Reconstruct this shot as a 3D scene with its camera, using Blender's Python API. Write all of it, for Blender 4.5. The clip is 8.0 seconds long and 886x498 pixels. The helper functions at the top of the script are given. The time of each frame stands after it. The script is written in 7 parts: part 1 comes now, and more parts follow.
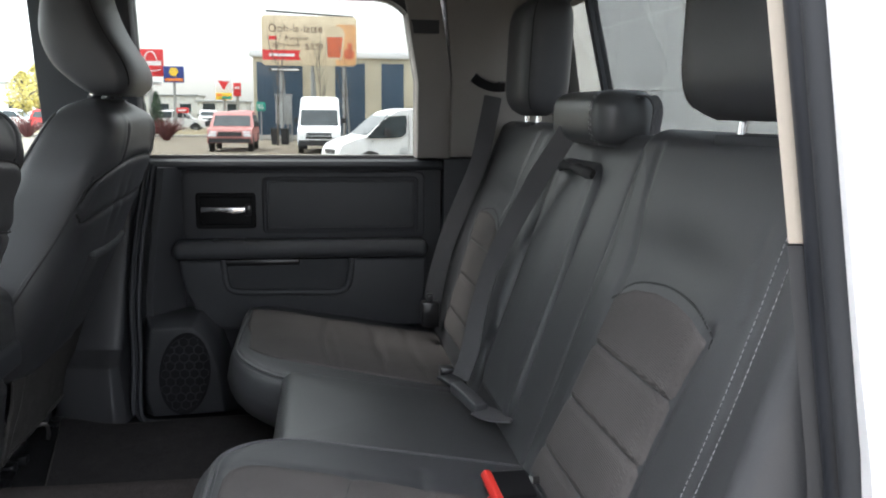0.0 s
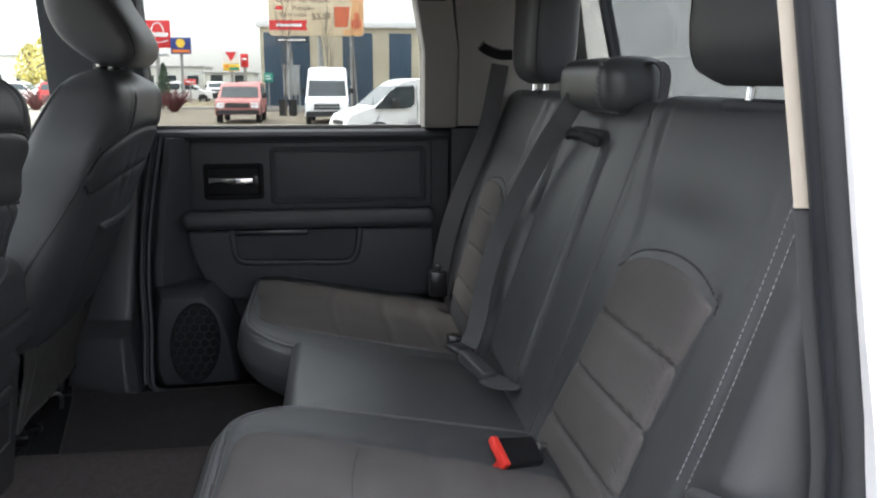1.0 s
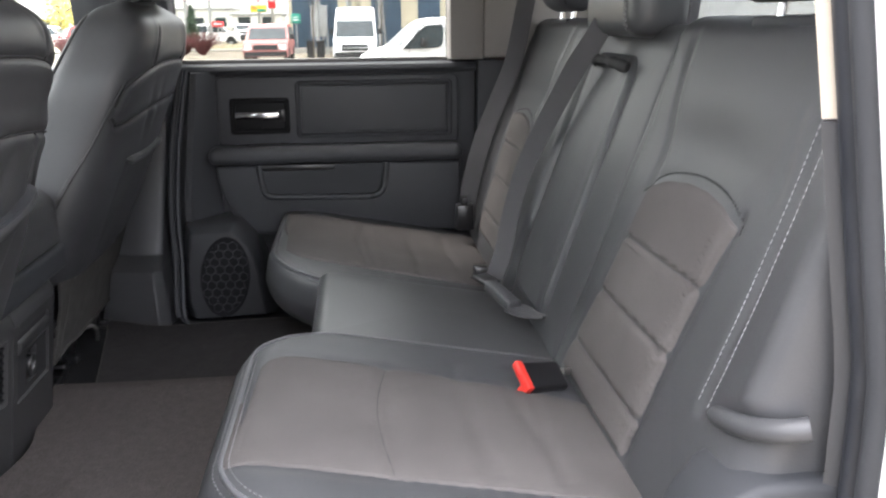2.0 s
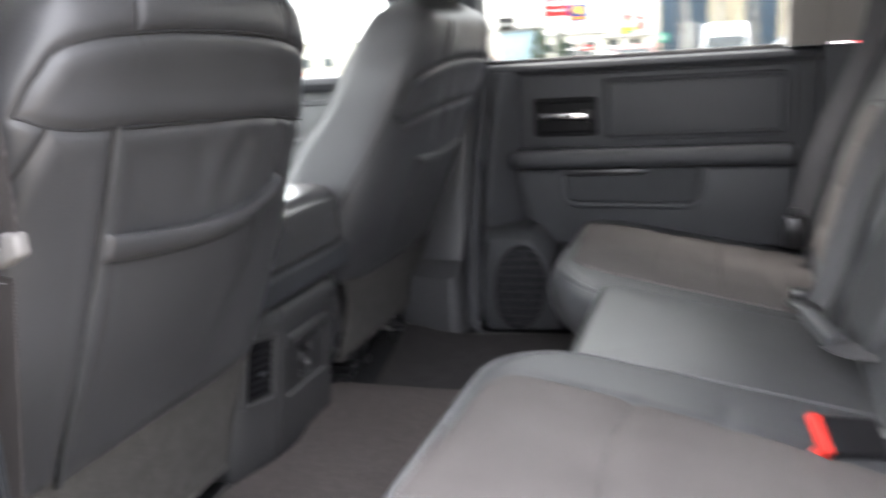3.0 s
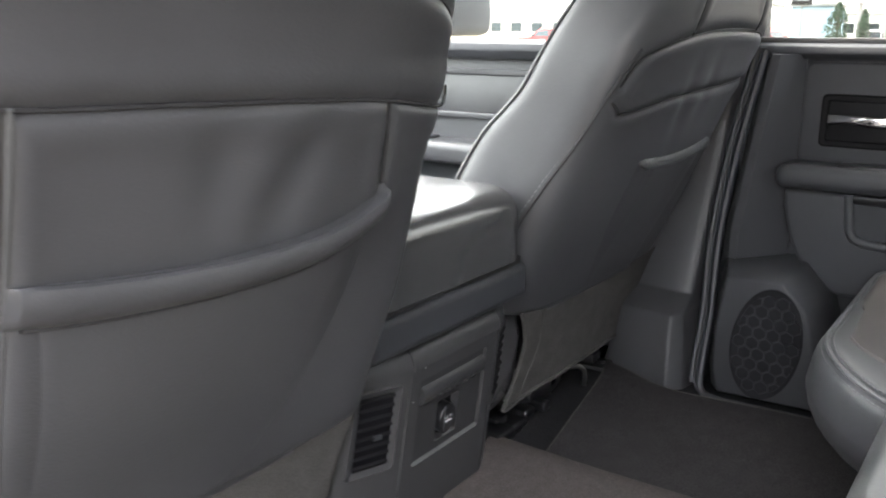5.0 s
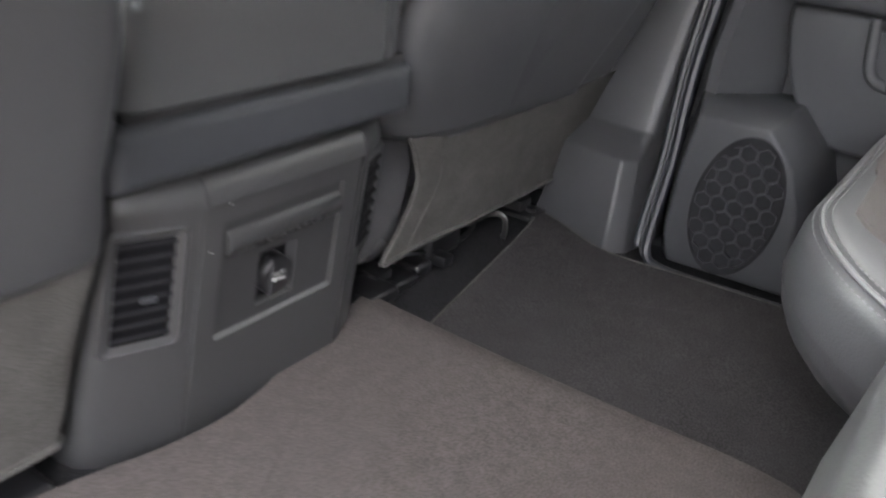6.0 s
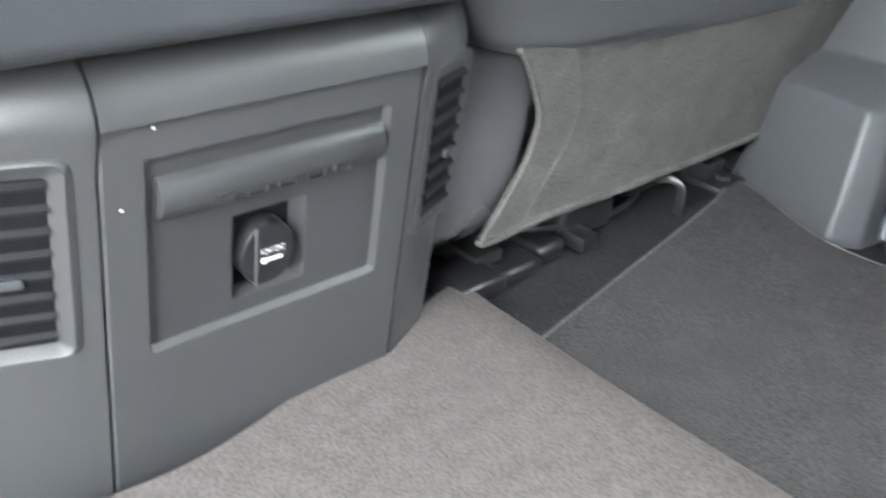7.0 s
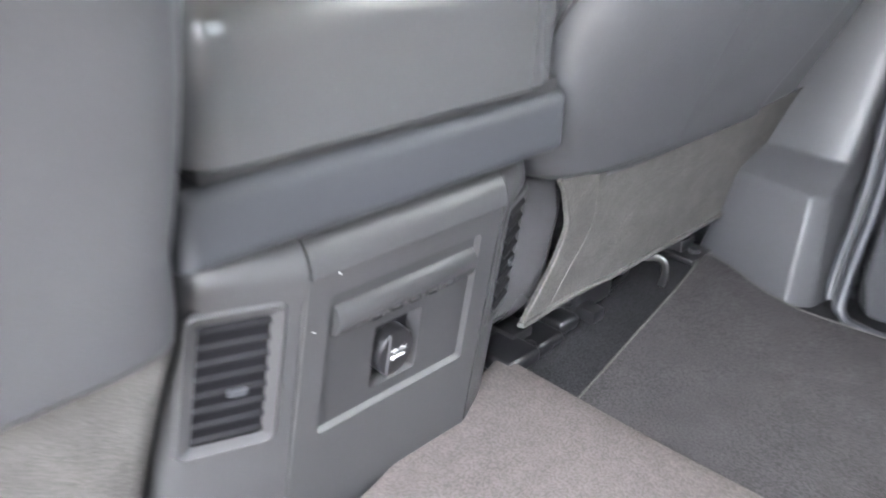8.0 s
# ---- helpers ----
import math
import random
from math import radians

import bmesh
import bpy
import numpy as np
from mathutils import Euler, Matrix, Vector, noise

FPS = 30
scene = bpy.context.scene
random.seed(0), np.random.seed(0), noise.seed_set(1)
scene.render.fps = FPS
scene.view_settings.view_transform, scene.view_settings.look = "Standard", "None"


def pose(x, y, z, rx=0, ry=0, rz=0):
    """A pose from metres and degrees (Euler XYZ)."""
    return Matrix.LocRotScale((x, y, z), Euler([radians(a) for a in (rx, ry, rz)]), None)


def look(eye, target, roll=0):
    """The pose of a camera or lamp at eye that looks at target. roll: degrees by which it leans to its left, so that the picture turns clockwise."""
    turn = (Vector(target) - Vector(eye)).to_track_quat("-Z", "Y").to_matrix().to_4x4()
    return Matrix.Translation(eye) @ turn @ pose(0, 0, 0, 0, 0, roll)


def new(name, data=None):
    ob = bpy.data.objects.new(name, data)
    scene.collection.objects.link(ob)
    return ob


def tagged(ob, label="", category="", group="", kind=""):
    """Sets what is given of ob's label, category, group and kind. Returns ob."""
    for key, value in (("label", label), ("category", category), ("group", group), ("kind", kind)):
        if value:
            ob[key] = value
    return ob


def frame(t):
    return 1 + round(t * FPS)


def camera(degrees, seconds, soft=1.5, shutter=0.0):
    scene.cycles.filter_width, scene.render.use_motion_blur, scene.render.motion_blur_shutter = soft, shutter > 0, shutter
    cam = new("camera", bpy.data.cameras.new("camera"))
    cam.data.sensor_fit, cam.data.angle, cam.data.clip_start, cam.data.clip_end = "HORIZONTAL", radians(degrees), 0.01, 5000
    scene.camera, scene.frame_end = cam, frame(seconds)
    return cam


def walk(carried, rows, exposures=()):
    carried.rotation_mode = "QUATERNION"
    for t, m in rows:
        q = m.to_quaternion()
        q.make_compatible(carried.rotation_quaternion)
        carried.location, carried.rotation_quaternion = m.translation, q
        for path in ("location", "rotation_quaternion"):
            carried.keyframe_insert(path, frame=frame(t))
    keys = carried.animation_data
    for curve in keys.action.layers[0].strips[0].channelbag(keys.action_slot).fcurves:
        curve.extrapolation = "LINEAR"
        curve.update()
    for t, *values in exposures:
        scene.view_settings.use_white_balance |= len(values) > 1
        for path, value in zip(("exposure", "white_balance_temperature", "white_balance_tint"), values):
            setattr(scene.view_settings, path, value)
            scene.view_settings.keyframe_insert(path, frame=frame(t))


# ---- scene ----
# Rear cabin of a pickup truck: x runs to the rear, y to the passenger side, z up; y = 0 is the middle of the cab.
cam = camera(54.4, 8.0, soft=2.0, shutter=0.5)
PATH = [
    (0, (-0.253, -1.516, 1.625), (0.035, 0.438, 1.31), 0.5),
    (0.5, (-0.255, -1.517, 1.629), (0.026, 0.434, 1.293), 0.3),
    (1, (-0.25, -1.519, 1.622), (0.016, 0.427, 1.24), 0.1),
    (1.2, (-0.249, -1.519, 1.62), (0.011, 0.422, 1.212), -0.2),
    (2.3, (-0.231, -1.524, 1.581), (-0.131, 0.404, 1.056), -1.3),
    (2.5, (-0.213, -1.498, 1.564), (-0.229, 0.433, 1.042), -2.0),
    (3, (-0.12, -1.328, 1.525), (-0.737, 0.524, 1.091), -3.6),
    (3.5, (-0.11, -1.181, 1.533), (-1.178, 0.458, 1.115), -2.4),
    (4, (-0.198, -1.05, 1.526), (-1.311, 0.55, 1.077), -2.7),
    (4.2, (-0.228, -1.009, 1.524), (-1.344, 0.589, 1.078), -2.7),
    (5.3, (-0.215, -0.816, 1.517), (-1.316, 0.765, 0.981), 1.1),
    (5.5, (-0.256, -0.75, 1.496), (-1.315, 0.811, 0.832), 0.5),
    (6, (-0.306, -0.524, 1.403), (-1.288, 0.988, 0.538), 6.0),
    (6.2, (-0.318, -0.427, 1.355), (-1.326, 1.049, 0.457), 6.3),
    (6.5, (-0.365, -0.314, 1.305), (-1.475, 1.043, 0.343), 6.8),
    (7, (-0.441, -0.219, 1.263), (-1.721, 0.968, 0.287), 3.6),
    (7.5, (-0.461, -0.218, 1.267), (-1.802, 0.934, 0.331), 2.7),
    (7.8, (-0.438, -0.3, 1.323), (-1.727, 0.936, 0.423), 3.1),
    (8, (-0.425, -0.396, 1.376), (-1.64, 0.931, 0.503), 2.9),
]
EXPOSURES = [(0.0, 2.3, 6250, 11), (1.2, 2.25, 6250, 12), (2.3, 3.45, 6550, 15), (3.0, 3.55, 6500, 15), (3.5, 3.12, 6550, 14), (4.2, 3.42, 6600, 15), (5.3, 3.85, 6600, 13), (6.0, 4.45, 6700, 15), (6.5, 5.65, 6350, 9), (7.0, 6.0, 6350, 5), (7.5, 6.75, 6200, 5), (8.0, 6.12, 6350, 14)]
walk(cam, [(t, look(eye, target, roll)) for t, eye, target, roll in PATH], EXPOSURES)

# ---- world and sun ----
world = bpy.data.worlds.new("overcast_sky")
scene.world = world
world.use_nodes = True
wn, wl = world.node_tree.nodes, world.node_tree.links
sky = wn.new("ShaderNodeTexSky")
sky.sky_type, sky.sun_disc = "NISHITA", False
sky.dust_density = 3.0
sky.sun_elevation, sky.sun_rotation = radians(54), radians(294)
pale = wn.new("ShaderNodeHueSaturation")
pale.inputs["Saturation"].default_value, pale.inputs["Value"].default_value = 0.30, 3.2
even = wn.new("ShaderNodeGamma")
even.inputs["Gamma"].default_value = 0.45
wl.new(sky.outputs[0], even.inputs["Color"])
wl.new(even.outputs[0], pale.inputs["Color"])
# an overcast sky is about three times as bright overhead as at the horizon
where, split, rise, cloud = wn.new("ShaderNodeTexCoord"), wn.new("ShaderNodeSeparateXYZ"), wn.new("ShaderNodeMapRange"), wn.new("ShaderNodeVectorMath")
rise.inputs[3].default_value, rise.inputs[4].default_value = 0.75, 2.0
cloud.operation = "SCALE"
wl.new(where.outputs["Generated"], split.inputs[0])
wl.new(split.outputs["Z"], rise.inputs[0])
wl.new(pale.outputs[0], cloud.inputs[0])
wl.new(rise.outputs[0], cloud.inputs["Scale"])
wl.new(cloud.outputs[0], wn["Background"].inputs["Color"])
wn["Background"].inputs["Strength"].default_value = 0.16
sun = new("sun", bpy.data.lights.new("sun", "SUN"))
sun.data.energy, sun.data.angle, sun.data.color = 0.9, radians(30), (1.0, 0.97, 0.92)
sun.matrix_world = look((0, 0, 30), (20, -9, 0))

# ---- materials ----
def material(name, colour, rough=0.5, metal=0.0, vary=0.25, scale=6.0, grain=0.0, grain_scale=400.0, spec=0.5, kind="noise", island=0.0):
    """A procedural surface: colour varied by a large noise, gloss by a second, and a fine relief."""
    m = bpy.data.materials.new(name)
    m.use_nodes = True
    n, l = m.node_tree.nodes, m.node_tree.links
    b = n["Principled BSDF"]
    b.inputs["Roughness"].default_value, b.inputs["Metallic"].default_value = rough, metal
    b.inputs["Specular IOR Level"].default_value = spec
    tc = n.new("ShaderNodeTexCoord")
    big = n.new("ShaderNodeTexNoise")
    big.inputs["Scale"].default_value, big.inputs["Detail"].default_value = scale, 5
    l.new(tc.outputs["Object"], big.inputs["Vector"])
    ramp = n.new("ShaderNodeValToRGB")
    ramp.color_ramp.elements[0].position, ramp.color_ramp.elements[1].position = 0.3, 0.72
    ramp.color_ramp.elements[0].color = (*[c * (1 - vary) for c in colour], 1)
    ramp.color_ramp.elements[1].color = (*[min(1, c * (1 + vary)) for c in colour], 1)
    l.new(big.outputs[0], ramp.inputs[0])
    last = ramp.outputs[0]
    if grain:
        if kind == "voronoi":
            fine = n.new("ShaderNodeTexVoronoi")
            fine.feature = "F1"
        elif kind == "wave":
            fine = n.new("ShaderNodeTexWave")
            fine.inputs["Distortion"].default_value = 1.5
            fine.inputs["Detail"].default_value = 2
        else:
            fine = n.new("ShaderNodeTexNoise")
            fine.inputs["Detail"].default_value = 3
        fine.inputs["Scale"].default_value = grain_scale
        l.new(tc.outputs["Object"], fine.inputs["Vector"])
        bump = n.new("ShaderNodeBump")
        bump.inputs["Strength"].default_value, bump.inputs["Distance"].default_value = min(1.0, grain), 0.002
        l.new(fine.outputs[0], bump.inputs["Height"])
        l.new(bump.outputs[0], b.inputs["Normal"])
        mix = n.new("ShaderNodeMix")
        mix.data_type, mix.blend_type = "RGBA", "MULTIPLY"
        mix.inputs[0].default_value = min(0.6, grain)
        l.new(last, mix.inputs[6])
        shade = fine.outputs[0]
        if kind == "pile":
            wide = n.new("ShaderNodeMapRange")
            wide.inputs[1].default_value, wide.inputs[2].default_value = 0.40, 0.60
            wide.inputs[3].default_value, wide.inputs[4].default_value = 0.24, 1.18
            l.new(shade, wide.inputs[0])
            shade = wide.outputs[0]
        l.new(shade, mix.inputs[7])
        last = mix.outputs[2]
        rr = n.new("ShaderNodeMapRange")
        rr.inputs[3].default_value, rr.inputs[4].default_value = max(0.02, rough - 0.1), min(1, rough + 0.1)
        l.new(big.outputs[0], rr.inputs[0])
        l.new(rr.outputs[0], b.inputs["Roughness"])
    if island:
        info = n.new("ShaderNodeNewGeometry")
        hs = n.new("ShaderNodeHueSaturation")
        mr = n.new("ShaderNodeMapRange")
        mr.inputs[3].default_value, mr.inputs[4].default_value = 1 - island, 1 + island
        l.new(info.outputs["Random Per Island"], mr.inputs[0])
        l.new(mr.outputs[0], hs.inputs["Value"])
        l.new(last, hs.inputs["Color"])
        last = hs.outputs[0]
    l.new(last, b.inputs["Base Color"])
    return m


def glass_material(name, tint, rough=0.0):
    m = bpy.data.materials.new(name)
    m.use_nodes = True
    n, l = m.node_tree.nodes, m.node_tree.links
    n.remove(n["Principled BSDF"])
    clear, shine, mix = n.new("ShaderNodeBsdfTransparent"), n.new("ShaderNodeBsdfGlossy"), n.new("ShaderNodeMixShader")
    clear.inputs[0].default_value, shine.inputs["Roughness"].default_value = (*tint, 1), 0.02
    f, p5, mr = n.new("ShaderNodeLayerWeight"), n.new("ShaderNodeMath"), n.new("ShaderNodeMapRange")
    p5.operation, p5.inputs[1].default_value = "POWER", 5.0
    mr.inputs[3].default_value, mr.inputs[4].default_value = 0.03, 0.9
    l.new(f.outputs["Facing"], p5.inputs[0])
    l.new(p5.outputs[0], mr.inputs[0])
    l.new(mr.outputs[0], mix.inputs[0])
    l.new(clear.outputs[0], mix.inputs[1])
    l.new(shine.outputs[0], mix.inputs[2])
    l.new(mix.outputs[0], n["Material Output"].inputs[0])
    return m


LEATHER = material("black_leather", (0.050, 0.051, 0.054), 0.46, vary=0.18, scale=5, grain=0.07, grain_scale=420, kind="voronoi", spec=0.42)
LEATHER_SOFT = material("side_leather", (0.055, 0.057, 0.058), 0.38, vary=0.2, scale=7, grain=0.06, grain_scale=380, kind="voronoi")
CLOTH = material("woven_cloth", (0.124, 0.114, 0.110), 0.85, vary=0.12, scale=9, grain=0.35, grain_scale=330, kind="wave", spec=0.12)
THREAD = material("pale_thread", (0.26, 0.26, 0.27), 0.7, vary=0.1, scale=50)
# near-black for cords that paint the shade in seams; the pull strap too
SEAM = material("seam_shade_and_strap_black", (0.012, 0.012, 0.013), 0.75, vary=0.2, scale=30)
LID_LEATHER = material("smooth_lid_leather", (0.045, 0.046, 0.047), 0.23, spec=1.0, vary=0.08, scale=3, grain=0.02, grain_scale=700)
PIPING = material("grey_piping", (0.10, 0.10, 0.105), 0.45, vary=0.15, scale=20, grain=0.15)
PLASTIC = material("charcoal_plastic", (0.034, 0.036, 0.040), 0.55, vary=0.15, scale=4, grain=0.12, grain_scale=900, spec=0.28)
PLASTIC_MID = material("slate_plastic", (0.056, 0.057, 0.060), 0.40, vary=0.12, scale=4, grain=0.12, grain_scale=900, spec=0.34)
CONSOLE = material("console_plastic", (0.037, 0.037, 0.038), 0.38, vary=0.12, scale=4, grain=0.12, grain_scale=900, spec=0.5)
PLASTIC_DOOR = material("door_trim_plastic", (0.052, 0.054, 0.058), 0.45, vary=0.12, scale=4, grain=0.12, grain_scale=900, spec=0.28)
SLAT = material("vent_slat_plastic", (0.008, 0.008, 0.009), 0.5, vary=0.15, scale=20, grain=0.05, spec=0.12)
GRILLE = material("matt_grille_cloth", (0.022, 0.022, 0.024), 0.85, vary=0.15, scale=30, grain=0.1, spec=0.06)
BELT_BROWN = material("brown_black_webbing", (0.056, 0.051, 0.051), 0.75, vary=0.1, scale=12, grain=0.5, grain_scale=700, kind="wave", spec=0.2)
PLASTIC_GLOSS = material("smooth_black_plastic", (0.010, 0.010, 0.011), 0.30, vary=0.2, scale=8, grain=0.05)
PLATE = material("socket_plate_plastic", (0.030, 0.030, 0.031), 0.42, vary=0.15, scale=8, grain=0.12, grain_scale=900, spec=0.35)
VENT_BLACK = material("matt_vent_black", (0.006, 0.006, 0.007), 0.6, vary=0.2, scale=20, grain=0.1, spec=0.05)
COVER_GREY = material("slate_cover_plastic", (0.080, 0.079, 0.082), 0.24, vary=0.1, scale=12, grain=0.1)
PLASTIC_GREY = material("grey_buckle_plastic", (0.16, 0.155, 0.15), 0.5, vary=0.1, scale=20, grain=0.1)
CARPET = material("seat_back_carpet", (0.093, 0.090, 0.085), 0.95, vary=0.16, scale=30, grain=0.5, grain_scale=620, kind="pile", spec=0.06)
MAT_NEAR = material("grey_mat_pile", (0.105, 0.0925, 0.089), 0.95, vary=0.10, scale=60, grain=0.34, grain_scale=400, kind="pile", spec=0.06)
MAT_FAR = material("charcoal_mat_pile", (0.054, 0.051, 0.052), 0.95, vary=0.12, scale=30, grain=0.5, grain_scale=480, kind="pile", spec=0.05)
FLOOR_CARPET = material("dark_floor_carpet", (0.030, 0.030, 0.032), 0.95, vary=0.2, scale=10, grain=0.6, grain_scale=550, kind="pile", spec=0.04)
THREAD_DULL = material("dull_thread", (0.17, 0.17, 0.175), 0.7, vary=0.1, scale=50)
RUBBER = material("rubber_seal", (0.018, 0.020, 0.025), 0.45, vary=0.2, scale=12, grain=0.1)
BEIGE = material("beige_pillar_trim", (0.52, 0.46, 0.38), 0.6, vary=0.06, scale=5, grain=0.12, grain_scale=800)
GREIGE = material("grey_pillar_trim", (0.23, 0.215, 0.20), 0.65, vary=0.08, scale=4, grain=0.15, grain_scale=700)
HEADLINER = material("headliner_felt", (0.40, 0.38, 0.35), 0.95, vary=0.08, scale=6, grain=0.3, grain_scale=600, spec=0.2)
CHROME = material("chrome", (0.80, 0.80, 0.82), 0.12, metal=1.0, vary=0.06, scale=30)
STEEL = material("worn_steel", (0.42, 0.41, 0.40), 0.35, metal=1.0, vary=0.2, scale=40, grain=0.1)
BLACK_STEEL = material("black_painted_steel", (0.012, 0.012, 0.013), 0.35, vary=0.3, scale=20, grain=0.08)
RED = material("red_button_plastic", (0.62, 0.035, 0.025), 0.42, vary=0.08, scale=30)
WEBBING = material("seat_belt_webbing", (0.135, 0.133, 0.138), 0.75, vary=0.1, scale=12, grain=0.5, grain_scale=700, kind="wave", spec=0.2)
WHITE_PAINT = material("white_body_paint", (0.78, 0.79, 0.80), 0.22, vary=0.03, scale=3)
WHITE_INK = material("white_print", (0.8, 0.8, 0.8), 0.6, vary=0.02)
GLASS = glass_material("clear_window_glass", (0.90, 0.93, 0.91))
GLASS_REAR = glass_material("rear_door_glass", (0.60, 0.61, 0.59))
GLASS_TINT = glass_material("tinted_window_glass", (0.46, 0.48, 0.48))
GLASS_DARK = material("dark_vehicle_glass", (0.03, 0.04, 0.045), 0.08, vary=0.4, scale=3)


# ---- building helpers ----
ROOT = {}


def thing(name, at, label, category, group="", kind=""):
    """An empty at the base of a thing; its parts are given in world coordinates."""
    ob = new(name)
    ob.empty_display_size = 0.1
    ob.location = at
    ROOT[ob] = Vector(at)
    return tagged(ob, label, category, group, kind)


def part(name, bm, mat, parent, label="", smooth=True):
    """One mesh object under a thing or part; bm is in world coordinates."""
    base = ROOT[parent]
    bmesh.ops.translate(bm, vec=-base, verts=bm.verts)
    me = bpy.data.meshes.new(name)
    bm.to_mesh(me)
    bm.free()
    me.materials.append(mat)
    if smooth:
        me.shade_smooth()
        me.set_sharp_from_angle(angle=radians(38))
    ob = new(name, me)
    ob.parent = parent
    ROOT[ob] = base
    return tagged(ob, label)


def solid(name, bm, mat, label, category, group="", kind="", at=None, smooth=True):
    """A top-level thing that is a single mesh."""
    lo = Vector([min(v.co[i] for v in bm.verts) for i in range(3)])
    hi = Vector([max(v.co[i] for v in bm.verts) for i in range(3)])
    base = Vector(at) if at else Vector(((lo.x + hi.x) / 2, (lo.y + hi.y) / 2, lo.z))
    bmesh.ops.translate(bm, vec=-base, verts=bm.verts)
    me = bpy.data.meshes.new(name)
    bm.to_mesh(me)
    bm.free()
    me.materials.append(mat)
    if smooth:
        me.shade_smooth()
        me.set_sharp_from_angle(angle=radians(38))
    ob = new(name, me)
    ob.location = base
    ROOT[ob] = base
    return tagged(ob, label, category, group, kind)


def box(x0, x1, y0, y1, z0, z1, bev=0.0, seg=2, bm=None):
    bm = bm or bmesh.new()
    m = Matrix.Translation(((x0 + x1) / 2, (y0 + y1) / 2, (z0 + z1) / 2)) @ Matrix.Diagonal((abs(x1 - x0), abs(y1 - y0), abs(z1 - z0), 1))
    vs = bmesh.ops.create_cube(bm, size=1, matrix=m)["verts"]
    if bev:
        es = list({e for v in vs for e in v.link_edges})
        bmesh.ops.bevel(bm, geom=es, offset=bev, segments=seg, profile=0.5, affect="EDGES")
    return bm


def loft(rings, closed_ring=True, cap=True, bm=None):
    """Skins a list of rings of equal length."""
    bm = bm or bmesh.new()
    vs = [[bm.verts.new(p) for p in r] for r in rings]
    n = len(vs[0])
    for a, b in zip(vs, vs[1:]):
        for i in range(n if closed_ring else n - 1):
            j = (i + 1) % n
            bm.faces.new((a[i], a[j], b[j], b[i]))
    if cap and closed_ring:
        bm.faces.new(vs[0][::-1])
        bm.faces.new(vs[-1])
    bmesh.ops.recalc_face_normals(bm, faces=bm.faces)
    return bm


def tube(points, r, seg=8, bm=None, flat=1.0, up=(0, 0, 1), caps=True):
    """A round or flattened cord along points."""
    pts = [Vector(p) for p in points]
    rings = []
    for i, p in enumerate(pts):
        d = (pts[min(i + 1, len(pts) - 1)] - pts[max(i - 1, 0)]).normalized()
        s = d.cross(Vector(up))
        s = s.normalized() if s.length > 1e-4 else d.cross(Vector((1, 0, 0))).normalized()
        u = s.cross(d)
        q = r(i / (len(pts) - 1)) if callable(r) else r
        rings.append([p + (s * math.cos(a) + u * math.sin(a) * flat) * q for a in [2 * math.pi * k / seg for k in range(seg)]])
    return loft(rings, True, caps, bm)


def smooth_line(points, n=24):
    """A Catmull-Rom curve through points."""
    p = [Vector(q) for q in points]
    p = [2 * p[0] - p[1]] + p + [2 * p[-1] - p[-2]]
    out = []
    for i in range(1, len(p) - 2):
        for k in range(n):
            t = k / n
            out.append(0.5 * ((2 * p[i]) + (p[i + 1] - p[i - 1]) * t + (2 * p[i - 1] - 5 * p[i] + 4 * p[i + 1] - p[i + 2]) * t * t + (3 * p[i] - p[i - 1] - 3 * p[i + 1] + p[i + 2]) * t ** 3))
    return out + [p[-2]]


def ribbon(points, across, width, thick=0.0014, bm=None):
    """A flat strap; across: the direction of its width at each point, or one for all."""
    pts = [Vector(p) for p in points]
    acr = across if isinstance(across, list) else [Vector(across).normalized()] * len(pts)
    rings = []
    for i, p in enumerate(pts):
        d = (pts[min(i + 1, len(pts) - 1)] - pts[max(i - 1, 0)]).normalized()
        a = (acr[i] - d * acr[i].dot(d)).normalized()
        nrm = d.cross(a) * thick
        w = a * width / 2
        rings.append([p - w - nrm, p + w - nrm, p + w + nrm, p - w + nrm])
    return loft(rings, True, True, bm)


def prism(outline, axis, lo, hi, bev=0.0, seg=2):
    """Extrudes a 2-D outline along an axis: 'x' takes (y, z), 'y' takes (x, z), 'z' takes (x, y)."""
    bm = bmesh.new()
    put = {"x": lambda a, b, c: (c, a, b), "y": lambda a, b, c: (a, c, b), "z": lambda a, b, c: (a, b, c)}[axis]
    f = bm.faces.new([bm.verts.new(put(a, b, lo)) for a, b in outline])
    ext = bmesh.ops.extrude_face_region(bm, geom=[f])
    vs = [g for g in ext["geom"] if isinstance(g, bmesh.types.BMVert)]
    bmesh.ops.translate(bm, vec=Vector(put(0, 0, hi - lo)), verts=vs)
    bmesh.ops.recalc_face_normals(bm, faces=bm.faces)
    if bev:
        bmesh.ops.bevel(bm, geom=list(bm.edges), offset=bev, segments=seg, profile=0.5, affect="EDGES", clamp_overlap=True)
    return bm


def rrect(u0, u1, v0, v1, r, n=10):
    """A rounded rectangle; r is one radius or four (from u1v1 round to u1v0)."""
    r = r if isinstance(r, (list, tuple)) else (r,) * 4
    out = []
    for (cu, cv, su, sv, a0), q in zip(((u1, v1, -1, -1, 0), (u0, v1, 1, -1, 90), (u0, v0, 1, 1, 180), (u1, v0, -1, 1, 270)), r):
        for k in range(n + 1):
            a = radians(a0 + 90 * k / n)
            out.append((cu + su * q + q * math.cos(a), cv + sv * q + q * math.sin(a)))
    return out


def interp(x, table):
    xs, ys = zip(*table)
    return float(np.interp(x, xs, ys))


